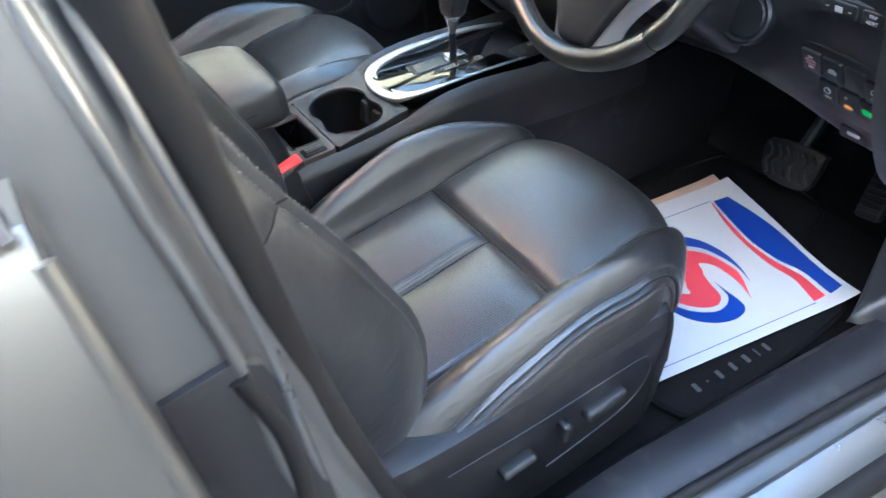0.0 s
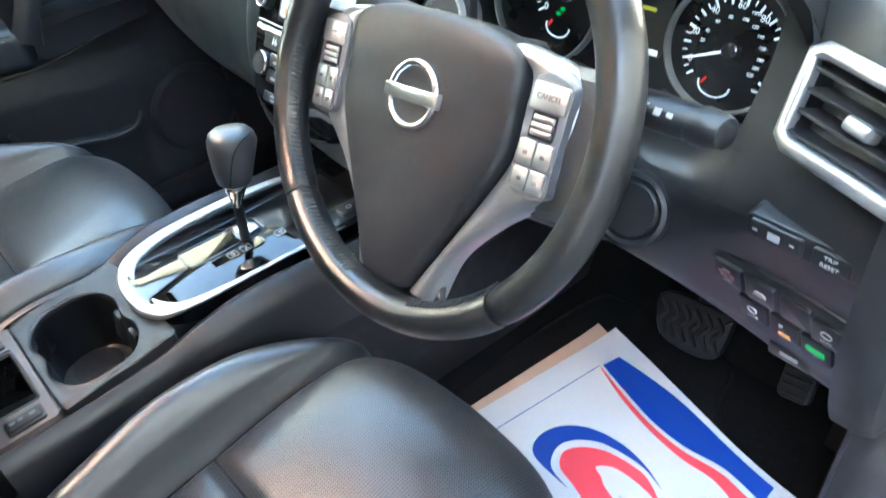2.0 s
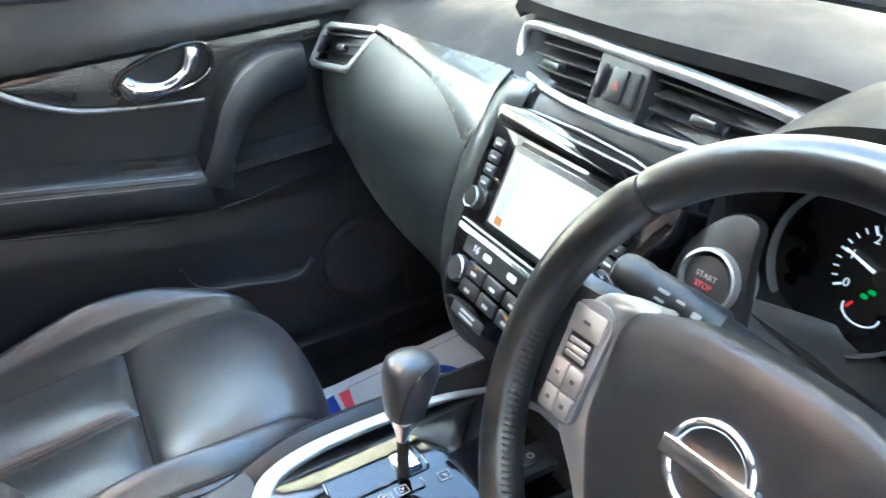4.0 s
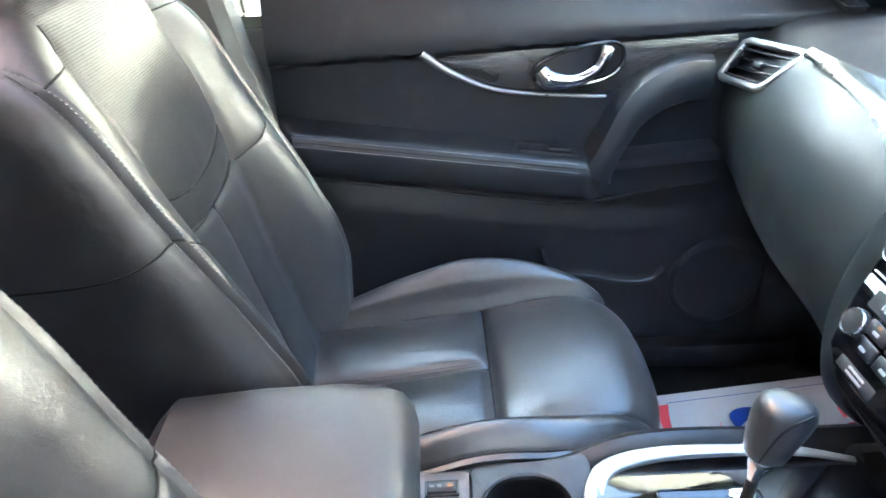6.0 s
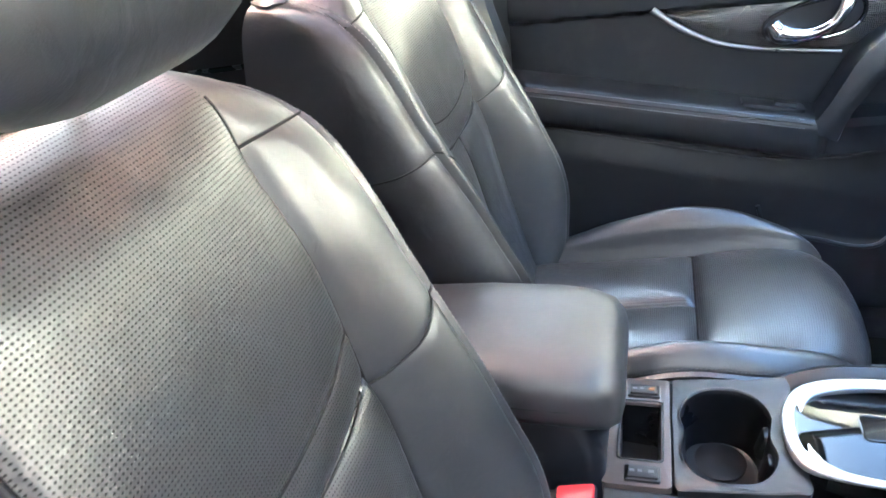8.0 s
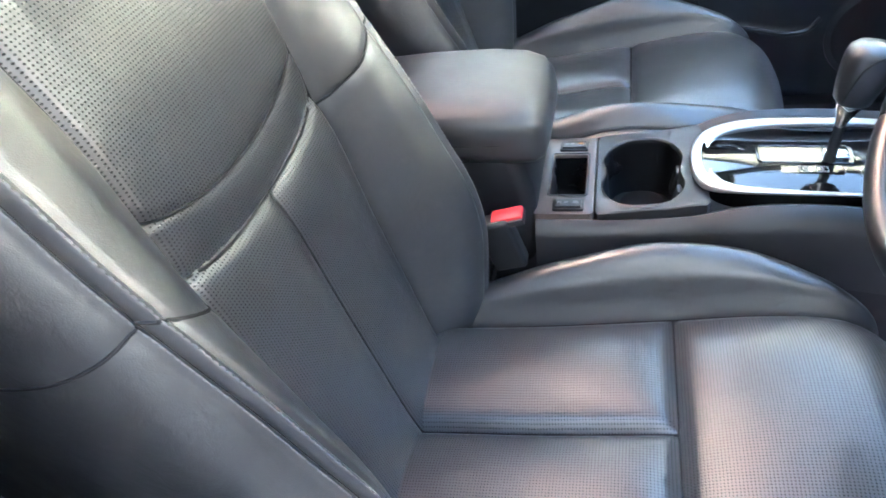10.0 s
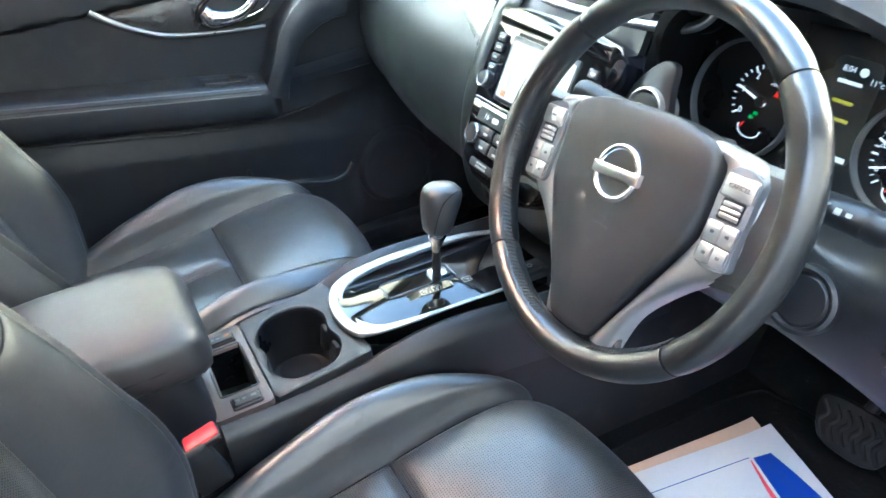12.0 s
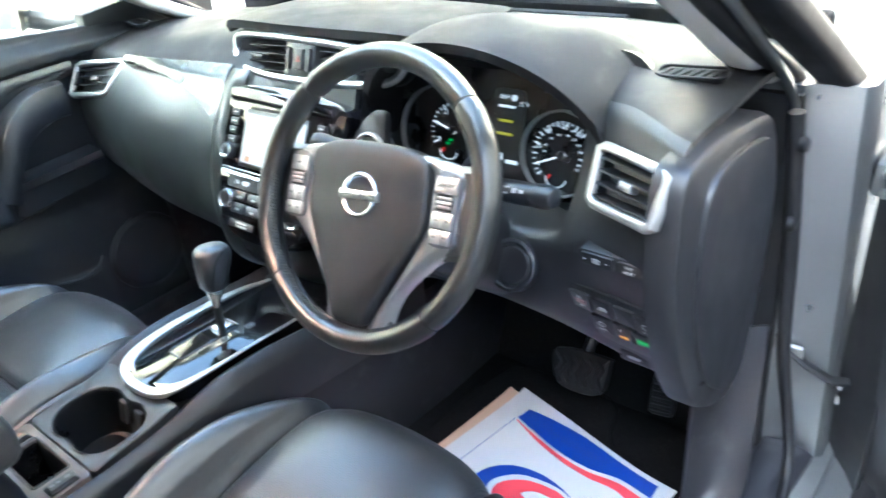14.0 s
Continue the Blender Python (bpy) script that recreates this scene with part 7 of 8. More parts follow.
# tray ahead of the lever, brake switch and sockets
bm = bmesh.new()
ring_plate(bm, outline(0.372, 0.56, -0.105, 0.105, 0.02), outline(0.385, 0.545, -0.035, 0.09, 0.012), 0.728, 0.03)
part("front_tray", bm, DARKPLASTIC, CON)
m = basis((0.335, -0.062, 0.744), (1, 0, -0.03), (0, 1, 0))
bm = bmesh.new()
prism(bm, rounded(0.062, 0.040, 0.004), m, -0.01, 0.001, 0.001)
eb = part("brake_switch", bm, DARKPLASTIC, CON, "black parking brake switch")
bm = bmesh.new()
prism(bm, rounded(0.034, 0.022, 0.004), m @ Matrix.Translation((0.004, 0, 0)), 0.0, 0.006, 0.003)
part("brake_button", bm, DARKPLASTIC, eb)
bm = bmesh.new()
tube(bm, [m @ Vector((0.004 + 0.004 * math.cos(radians(a)), 0.004 * math.sin(radians(a)), 0.0066)) for a in range(0, 360, 24)], 0.0006, 5, True)
part("brake_mark", bm, PRINT, eb)
m = basis((0.455, -0.06, 0.79), (0, -1, 0), (0.25, 0, 1))
bm = bmesh.new()
prism(bm, rounded(0.030, 0.056, 0.004), m, -0.03, 0.003, 0.002)
sk = part("socket_plate", bm, DARKPLASTIC, CON)
for v in (-0.012, 0.012):
    bm = bmesh.new()
    prism(bm, rounded(0.014, 0.006, 0.001), m @ Matrix.Translation((0, v, 0)), 0.001, 0.0038)
    part("socket", bm, PRINT, sk)
bm = bmesh.new()
box(bm, (0.52, 0.0, 0.80), (0.12, 0.24, 0.18), 0.02)
part("console_front", bm, DARKPLASTIC, CON)

# gear lever
GL = thing("gear_lever", "black leather gear lever knob on a chrome collar", "gear lever", (0.195, 0.0, 0.745))
ax0, ax1 = Vector((0.202, -0.004, 0.745)), Vector((0.208, -0.0045, 0.830))
bm = bmesh.new()
tube(bm, [ax0, ax0.lerp(ax1, 0.5), ax1], [0.0075, 0.0065, 0.0075], 16)
part("lever_shaft", bm, DARKPLASTIC, GL)
bm = bmesh.new()
kc = basis((0.207, -0.0045, 0.810), (1, 0, -0.20), (0, 1, -0.05))
lathe(bm, [(0.006, -0.012), (0.009, 0.0), (0.0135, 0.012), (0.0165, 0.020), (0.0165, 0.026), (0.010, 0.028)], kc, 28)
part("chrome_collar", bm, CHROME, GL, "chrome collar")
bm = bmesh.new()
rings = []
for h, rx, ry, dx in ((0.020, 0.0160, 0.015, 0.0), (0.025, 0.0215, 0.020, 0.0), (0.040, 0.0250, 0.0225, 0.0), (0.056, 0.0280, 0.0245, 0.001), (0.070, 0.0305, 0.0262, 0.002), (0.082, 0.0312, 0.0265, 0.003), (0.091, 0.0285, 0.0240, 0.003), (0.097, 0.0220, 0.0180, 0.003), (0.100, 0.0120, 0.0095, 0.003), (0.1005, 0.002, 0.002, 0.003)):
    ring = []
    for k in range(28):
        a = 2 * math.pi * k / 28
        c, s = math.cos(a), math.sin(a)
        ring.append(kc @ Vector((dx + rx * math.copysign(abs(c) ** 0.85, c), ry * math.copysign(abs(s) ** 0.85, s), h)))
    rings.append(ring)
loft(bm, rings)
kn = part("lever_knob", bm, LEATHER, GL, "padded black leather knob")
for s in (-1, 1):
    bm = bmesh.new()
    pts = catmull([kc @ Vector(p) for p in ((-0.016, s * 0.0195, 0.028), (-0.014, s * 0.0225, 0.050), (-0.010, s * 0.0258, 0.072), (0.000, s * 0.0262, 0.086), (0.018, s * 0.0200, 0.093))], 6)
    tube(bm, pts, 0.0011, 8)
    part("knob_seam", bm, VINYL, kn)

# armrest box
AR = thing("armrest_box", "padded black leather armrest box between the seats", "armrest", (-0.30, 0, 0.40))
bm = bmesh.new()
rings = []
for x, dz, w, d in ((-0.44, -0.02, 0.088, 0.03), (-0.42, 0.0, 0.098, 0.042), (-0.33, 0.004, 0.104, 0.043), (-0.24, 0.004, 0.106, 0.044), (-0.195, 0.0, 0.104, 0.044), (-0.170, -0.008, 0.098, 0.040), (-0.158, -0.022, 0.088, 0.030), (-0.153, -0.036, 0.070, 0.016)):
    zt = 0.889 + dz
    ring = []
    for k in range(32):
        a = 2 * math.pi * k / 32
        c, s = math.cos(a), math.sin(a)
        ring.append(Vector((x, -0.008 + w * math.copysign(abs(c) ** 0.42, c), zt - d + d * math.copysign(abs(s) ** 0.6, s))))
    rings.append(ring)
loft(bm, rings)
bmesh.ops.subdivide_edges(bm, edges=bm.edges[:], cuts=1, smooth=0.5)
lid = part("armrest_lid", bm, LIDSKIN, AR, "padded black leather lid")
bm = bmesh.new()
seam_path = []
for k in range(40):
    a = 2 * math.pi * k / 40
    c, s = math.cos(a), math.sin(a)
    seam_path.append(Vector((-0.298 + 0.142 * math.copysign(abs(c) ** 0.35, c), -0.008 + 0.1045 * math.copysign(abs(s) ** 0.35, s) * (1 - 0.10 * max(0, c) ** 4), 0.845)))
tube(bm, seam_path, 0.0016, 6, True)
part("lid_seam", bm, RUBBER, lid)
bm = bmesh.new()
rings = []
for z, x1, w in ((0.42, -0.175, 0.098), (0.70, -0.172, 0.096), (0.76, -0.176, 0.094), (0.80, -0.188, 0.092), (0.825, -0.200, 0.090)):
    rings.append([Vector((a, b - 0.006, z)) for a, b in outline(-0.43, x1, -w, w, 0.022, 5)])
loft(bm, rings)
part("armrest_body", bm, PLASTIC, AR, "grey-black plastic box body")
bm = bmesh.new()
box(bm, (-0.19, -0.008, 0.822), (0.03, 0.05, 0.014), 0.004)
part("lid_catch", bm, DARKPLASTIC, AR)

# seat belt buckle
bk = thing("belt_buckle", "black seat belt buckle with a red release button", "buckle", (-0.22, -0.160, 0.62))
tb = Matrix.Rotation(radians(-14), 3, "Y") @ Matrix.Rotation(radians(6), 3, "X")
bm = bmesh.new()
box(bm, (-0.212, -0.160, 0.728), (0.046, 0.026, 0.085), 0.006, 3, tb)
part("buckle_body", bm, DARKPLASTIC, bk)
bm = bmesh.new()
box(bm, (-0.2015, -0.160, 0.7705), (0.042, 0.022, 0.012), 0.003, 2, tb)
part("release_button", bm, REDBUTTON, bk, "red release button")
bm = bmesh.new()
box(bm, (-0.2020, -0.1605, 0.767), (0.047, 0.027, 0.010), 0.003, 2, tb)
part("buckle_rim", bm, DARKPLASTIC, bk)
bm = bmesh.new()
tube(bm, [(-0.222, -0.160, 0.70), (-0.245, -0.162, 0.62), (-0.26, -0.165, 0.54)], 0.009, 10, flat=0.5)
part("buckle_stem", bm, DARKPLASTIC, bk)
bm = bmesh.new()
box(bm, (-0.297, -0.127, 0.600), (0.034, 0.012, 0.030), 0.004, 2, Matrix.Rotation(radians(20), 3, "Y"))
box(bm, (-0.290, -0.127, 0.625), (0.012, 0.014, 0.030), 0.003, 2, Matrix.Rotation(radians(20), 3, "Y"))
solo("belt_anchor", bm, STEEL, "small grey metal belt anchor beside the seat", "anchor")

# ---- passenger's front door ----
DOOR = thing("door_1", "closed front passenger door lined in black with a chrome handle", "car door", (0.1, 0.78, 0.40), kind="structure")


def z_top(x):
    return 1.188 - 0.08 * x


def z_belt(x):
    return 1.081 + 0.030 * x


def arm_top(x):
    return 0.900 - 0.155 * x


def arm_low(x):
    return 0.829 - 0.155 * x


def door_y(x, z):
    y = 0.748
    y += 0.022 * fade(z, z_belt(x) + 0.02, z_top(x)) - 0.012 * fade(z, z_belt(x) - 0.004, z_belt(x) + 0.006)
    # armrest
    on = fade(x, -0.40, -0.33) * (1 - fade(x, 0.09, 0.14))
    c = (z - arm_low(x)) / (arm_top(x) - arm_low(x))
    shape = fade(c, -0.18, 0.12) * (1 - fade(c, 0.80, 1.12))
    y -= 0.020 * on * shape
    # lower part steps out, with the pocket
    y -= 0.016 * (1 - fade(z, arm_low(x) - 0.10, arm_low(x) - 0.01))
    top = 0.612 - 0.022 * fade(x, 0.16, 0.28)
    pocket = fade(x, 0.07, 0.12) * (1 - fade(x, 0.32, 0.36)) * (1 - fade(z, top - 0.012, top + 0.012)) * fade(z, 0.43, 0.46)
    y -= 0.010 * pocket
    return y


bm = bmesh.new()


def panel(u, v):
    x = -0.41 + 1.02 * u
    z0, z1 = 0.42, z_top(x)
    z = z0 + (z1 - z0) * v
    return Vector((x, door_y(x, z), z))


sheet(bm, panel, 130, 150, 0.02)
part("door_lining", bm, DOORSKIN, DOOR, "moulded black plastic door lining")
# top capping under the glass
bm = bmesh.new()
pts = [(x, 0.772, z_top(x) - 0.006) for x in np.linspace(-0.43, 0.62, 16)]
sweep(bm, pts, rounded(0.030, 0.018, 0.007, 4))
part("belt_capping", bm, DOORSKIN, DOOR)
# carbon-weave trim and silver swoosh
upper = [(x, z_belt(x) - 0.004) for x in np.linspace(-0.115, 0.43, 22)]
lower = [(-0.115, 1.072), (-0.085, 1.052), (-0.05, 1.034), (-0.005, 1.018), (0.05, 1.008), (0.12, 1.000), (0.19, 0.996), (0.235, 1.002), (0.26, 1.020), (0.29, 1.040), (0.34, 1.052), (0.43, 1.058)]
lo = catmull([(a, b, 0) for a, b in lower], 2)[:22]
lo = [(np.interp(x, [p.x for p in lo], [p.x for p in lo]), np.interp(x, [p[0] for p in lower], [p[1] for p in lower])) for x, _ in upper]
bm = bmesh.new()


def wood(u, v):
    k = u * (len(upper) - 1)
    i = min(int(k), len(upper) - 2)
    t = k - i
    x = upper[i][0] * (1 - t) + upper[i + 1][0] * t
    zu = upper[i][1] * (1 - t) + upper[i + 1][1] * t
    zl = lo[i][1] * (1 - t) + lo[i + 1][1] * t
    z = zl + (zu - zl) * v
    return Vector((x, 0.742 - 0.005 * math.sin(math.pi * v), z))


sheet(bm, wood, 60, 10, 0.008)
part("woven_trim", bm, WEAVE, DOOR, "dark gloss carbon-weave trim")
# silver moulding in the dimmed copy, to tone down its reflection
bm = bmesh.new()
sw = catmull([(-0.135, 0.738, 1.082), (-0.10, 0.738, 1.056), (-0.06, 0.738, 1.033), (-0.01, 0.738, 1.012), (0.05, 0.738, 1.001), (0.13, 0.738, 0.993), (0.20, 0.738, 0.988)], 6)
tube(bm, sw, [0.0075 - 0.0045 * k / (len(sw) - 1) for k in range(len(sw))], 10)
part("silver_swoosh", bm, SHADEDSILVER, DOOR, "satin silver moulding")
# handle in its bezel
m = Matrix(((0.992, -0.125, 0, 0.147), (0, 0, -1, 0.737), (0.125, 0.992, 0, 1.047), (0, 0, 0, 1)))
hb_line = catmull([(-0.083, -0.008, 0), (-0.072, 0.016, 0), (-0.02, 0.031, 0), (0.05, 0.035, 0), (0.078, 0.024, 0), (0.080, -0.004, 0), (0.055, -0.027, 0), (0.0, -0.034, 0), (-0.06, -0.030, 0)], 5, True)
bm = bmesh.new()
prism(bm, [(p.x, p.y) for p in hb_line], m, -0.012, 0.0005)
hd = part("handle_well", bm, DARKPLASTIC, DOOR)
bm = bmesh.new()
tube(bm, [m @ p for p in hb_line], 0.0042, 10, True)
part("handle_bezel", bm, PIANO, hd, "gloss black bezel")
# glint on the gloss bezel's lower edge, modelled as a chrome tube
bm = bmesh.new()
lw = [p for p in hb_line if p.y < -0.012]
lw.sort(key=lambda p: p.x)
tube(bm, [m @ (p * 0.99 + Vector((0, 0, 0.004))) for p in lw], 0.0026, 8)
part("bezel_highlight", bm, CHROME, hd, "lower edge highlight modelled in chrome")
bm = bmesh.new()
pts = catmull([m @ Vector(p) for p in ((-0.070, 0.008, 0.008), (-0.058, -0.010, 0.012), (-0.03, -0.018, 0.016), (0.0, -0.018, 0.018), (0.028, -0.006, 0.018), (0.045, 0.014, 0.016), (0.052, 0.026, 0.010))], 6)
tube(bm, pts, [curve_at([0, 6, 14, 24, 36], [0.014, 0.020, 0.013, 0.0105, 0.014], k) for k in range(len(pts))], 14)
part("handle_lever", bm, CHROME, hd, "chrome pull lever")
# grab handle
bm = bmesh.new()
g = catmull([(0.385, 0.728, 1.016), (0.335, 0.716, 1.018), (0.285, 0.703, 1.004), (0.240, 0.694, 0.970), (0.216, 0.690, 0.930), (0.200, 0.688, 0.900), (0.188, 0.690, 0.872), (0.176, 0.694, 0.848)], 7)
w = [curve_at([0, 8, 16, 24, 34, 42, 49], [0.040, 0.042, 0.037, 0.028, 0.025, 0.028, 0.036], k) for k in range(len(g))]
rings = []
for p, (t, s, u_), q in zip(g, frames(g, up=Vector((0, -1, 0))), w):
    across = t.cross(Vector((0, -1, 0))).normalized()
    rings.append([p + across * q * a + Vector((0, -1, 0)) * b for a, b in ((-1, -0.05), (-1, 0.0), (-0.86, 0.011), (-0.45, 0.018), (0.0, 0.020), (0.45, 0.018), (0.86, 0.011), (1, 0.0), (1, -0.05))])
loft(bm, rings)
part("grab_handle", bm, DOORSKIN, DOOR, "moulded black grab handle")
bm = bmesh.new()
sheet(bm, lambda u, v: Vector((0.21 + 0.20 * u, 0.742 - 0.045 * v, 0.862 + 0.012 * u - 0.006 * v * v)), 20, 8, 0.02)
part("pull_ledge", bm, DOORSKIN, DOOR)
bm = bmesh.new()
sheet(bm, lambda u, v: Vector((0.12 + 0.31 * u, 0.700 + 0.03 * u * u, 0.800 + 0.010 * u + 0.062 * v * (1 - 0.3 * u))), 24, 8, 0.03)
part("handle_foot", bm, DOORSKIN, DOOR)
# armrest pad with piping, window switch
bm = bmesh.new()


ARM = [(0.760, 0.016), (0.738, 0.014), (0.705, 0.010), (0.684, 0.004), (0.6745, -0.010), (0.6725, -0.026), (0.674, -0.050), (0.682, -0.070), (0.700, -0.082), (0.735, -0.088)]


def arm(u, v):
    """The armrest: u along the door, v from the shelf over the stitched edge down to its lower side."""
    x = -0.405 + 0.61 * u
    p = along([Vector(q) for q in ARM], v * (len(ARM) - 1))
    e = 1 - fade(u, 0.93, 1.0) * 0.45 - (1 - fade(u, 0.0, 0.05)) * 0.6
    return Vector((x, 0.757 + (p.x - 0.757) * e, arm_top(x) + p.y))


sheet(bm, arm, 60, 40, 0)
part("armrest_pad", bm, DOORSKIN, DOOR, "padded black leather armrest")
for v in (0.36, 0.47):
    bm = bmesh.new()
    stitches(bm, [arm(u, v) for u in np.linspace(0.05, 0.90, 90)], 0.006, 0.0044, 0.0011)
    part("armrest_stitching", bm, DOORTHREAD, DOOR, "pale grey stitching")
bm = bmesh.new()
tube(bm, [arm(u, 0.415) for u in np.linspace(0.03, 0.92, 60)], 0.0012, 6)
part("armrest_seam", bm, RUBBER, DOOR)
m = basis((0.09, 0.716, 0.8975), (1, 0, -0.155), (0, 1, 0))
bm = bmesh.new()
prism(bm, rounded(0.115, 0.042, 0.008), m, -0.012, 0.003, 0.002)
wsw = part("window_switch_plate", bm, PLASTIC, DOOR)
bm = bmesh.new()
prism(bm, rounded(0.042, 0.016, 0.003), m @ Matrix.Translation((0.022, 0, 0)), 0.001, 0.008, 0.003)
part("window_switch", bm, DARKPLASTIC, wsw)
bm = bmesh.new()
tube(bm, catmull([(-0.40, 0.722, 0.868), (-0.2, 0.712, 0.838), (0.0, 0.708, 0.804), (0.12, 0.710, 0.788), (0.25, 0.718, 0.792), (0.36, 0.73, 0.815)], 6), 0.0035, 8)
part("lower_moulding", bm, PLASTIC, DOOR, "thin moulding under the armrest")
# speaker
m = Matrix(((1, 0, 0, 0.46), (0, 0, -1, 0.728), (0, 1, 0, 0.575), (0, 0, 0, 1)))
bm = bmesh.new()
lathe(bm, [(0.110, -0.02), (0.104, 0.0), (0.092, 0.005), (0.086, 0.003), (0.083, 0.002), (0.05, 0.005), (0.0, 0.006)], m, 40)
part("speaker_grille", bm, DOORSKIN, DOOR, "round black speaker grille")
bm = bmesh.new()
tube(bm, catmull([(0.085, 0.722, 0.680), (0.10, 0.718, 0.640), (0.14, 0.716, 0.618), (0.20, 0.714, 0.608), (0.27, 0.713, 0.593), (0.315, 0.714, 0.598), (0.34, 0.720, 0.622)], 6), 0.005, 8)
part("pocket_lip", bm, DOORSKIN, DOOR, "rounded lip of the door pocket")
# outer skin, frame, glass
bm = bmesh.new()
prof = [(0.30, 0.845), (0.5, 0.875), (0.72, 0.885), (0.95, 0.885), (1.08, 0.865), (1.15, 0.835)]
rings = []
for k in range(13):
    x = -0.47 + 1.35 * k / 12
    rings.append([Vector((x, y, z)) for z, y in prof] + [Vector((x, 0.80, 1.15)), Vector((x, 0.80, 0.30))])
loft(bm, rings)
part("outer_skin", bm, PAINT, DOOR)
bm = bmesh.new()
sheet(bm, lambda u, v: Vector((-0.46 + 1.22 * u - 0.55 * u * v * v, 0.792 - 0.10 * v, 1.13 + 0.40 * v)), 6, 6, 0.004)
pn = part("window_pane", bm, GLASS, DOOR)
pn.visible_shadow = False
bm = bmesh.new()
prism(bm, [(0.50, 1.13), (0.50, 1.175), (0.62, 1.19), (0.80, 1.14), (0.85, 1.10)], basis((0, 0.79, 0), (1, 0, 0), (0, 0, 1)), -0.01, 0.03, 0.006)
part("mirror_sail", bm, DARKPLASTIC, DOOR, "black plastic mirror corner")
# kick strip between door and seat
bm = bmesh.new()
box(bm, (0.15, 0.715, 0.40), (1.0, 0.05, 0.07), 0.012)
solo("far_tread_plate", bm, PLASTIC, "black plastic tread inside the passenger's doorway", "tread", "structure")

# door mirror
MR = thing("door_mirror", "bronze-grey door mirror outside the passenger's window", "mirror", (0.46, 1.08, 1.13))
bm = bmesh.new()
rings = []
for k in range(9):
    u = -1 + 2 * k / 8
    r = max(0.15, (1 - u ** 4) ** 0.5)
    rings.append([Vector((0.455 + 0.02 * u + 0.05 * max(0, a) * r + 0.01, 1.080 + 0.115 * u, 1.190 + b * 0.068 * r)) for a, b in [(math.cos(q), math.sin(q)) for q in [2 * math.pi * j / 20 for j in range(20)]]])
loft(bm, rings)
part("mirror_shell", bm, PAINT, MR)
bm = bmesh.new()
m = basis((0.452, 1.080, 1.190), (0.17, -1, 0), (0, 0, 1))
prism(bm, [(p.x, p.y) for p in catmull([(-0.095, 0.04, 0), (0.08, 0.055, 0), (0.10, 0.0, 0), (0.08, -0.05, 0), (-0.09, -0.05, 0), (-0.11, 0, 0)], 4, True)], m, 0.0, 0.006, 0.002)
part("mirror_glass", bm, MIRROR, MR)
bm = bmesh.new()
tube(bm, [(0.56, 0.80, 1.145), (0.52, 0.90, 1.145), (0.49, 1.01, 1.155)], [0.03, 0.026, 0.024], 12)
part("mirror_arm", bm, DARKPLASTIC, MR)

# ---- driver's front door, swung open ----
OD = thing("door_4", "open bronze-grey front driver's door on its hinges", "car door", (0.92, -0.88, 0.40), kind="structure")
H = Matrix.Translation((0.90, -0.885, 0)) @ Matrix.Rotation(radians(72), 4, "Z")


def od(x, y, z):
    """Closed-door measures: x back from the hinge, y out from the skin."""
    return H @ Vector((-x, -y, z))


bm = bmesh.new()
rings = []
for k in range(11):
    x = 1.15 * k / 10
    rings.append([od(x, o, z) for z, o in ((0.30, -0.02), (0.5, 0.0), (0.72, 0.01), (0.95, 0.01), (1.08, -0.01), (1.14, -0.04), (1.14, -0.07), (0.30, -0.07))])
loft(bm, rings)
part("outer_skin", bm, PAINT, OD)
bm = bmesh.new()
rings = []
for k in range(11):
    x = 0.09 + 1.01 * k / 10
    rings.append([od(x, o, z) for z, o in ((0.31, -0.075), (0.33, -0.10), (0.45, -0.115), (0.75, -0.165), (0.80, -0.178), (0.86, -0.182), (0.90, -0.184), (1.06, -0.195), (1.15, -0.19), (1.17, -0.16), (1.17, -0.075))])
loft(bm, rings)
part("door_lining", bm, SOFT, OD)
# dark cover over the painted hinge edge, put there for its shade
bm = bmesh.new()
rings = []
for z in (0.32, 0.5, 0.7, 0.9, 1.10):
    rings.append([od(x, o, z) for x, o in ((-0.006, -0.068), (-0.006, -0.010), (0.004, -0.002), (0.012, -0.010), (0.012, -0.082), (0.095, -0.130), (0.095, -0.145), (0.040, -0.112))])
loft(bm, rings)
part("hinge_shade_cover", bm, DARKPLASTIC, OD, "dark cover added for the shade on the door's hinge edge")
bm = bmesh.new()
tube(bm, [od(0.03, -0.03, 1.14), od(0.35, -0.06, 1.36), od(0.62, -0.12, 1.52), od(1.0, -0.14, 1.55), od(1.15, -0.12, 1.40), od(1.16, -0.06, 1.14)], 0.022, 10)
part("window_frame", bm, RUBBER, OD)
for z in (0.55, 0.95):
    bm = bmesh.new()
    box(bm, (0.870, -0.868, z), (0.09, 0.045, 0.055), 0.008)
    hg = part("hinge", bm, INNERPAINT, OD, "painted steel door hinge")
    for dz in (-0.016, 0.016):
        bm = bmesh.new()
        lathe(bm, [(0.009, 0), (0.009, 0.006), (0.006, 0.008), (0, 0.008)], basis((0.824, -0.868, z + dz), (0, -1, 0), (0, 0, 1)), 6)
        part("bolt", bm, STEEL, hg, "bright hexagon bolt")
for z in (0.70, 0.80, 1.04):
    bm = bmesh.new()
    lathe(bm, [(0.010, -0.004), (0.010, 0.004), (0.007, 0.007), (0, 0.007)], basis(tuple(od(0.0, -0.035, z)), (0, 1, 0), (0, 0, 1)), 12)
    part("bolt", bm, STEEL, OD, "bright bolt head")
bm = bmesh.new()
tube(bm, [(0.746, -0.787, 0.662), (0.750, -0.820, 0.640), (0.766, -0.858, 0.612), (0.81, -0.890, 0.590), (0.86, -0.905, 0.575)], 0.010, 8, flat=0.6)
cs = part("check_strap", bm, DARKPLASTIC, OD, "black door check strap")
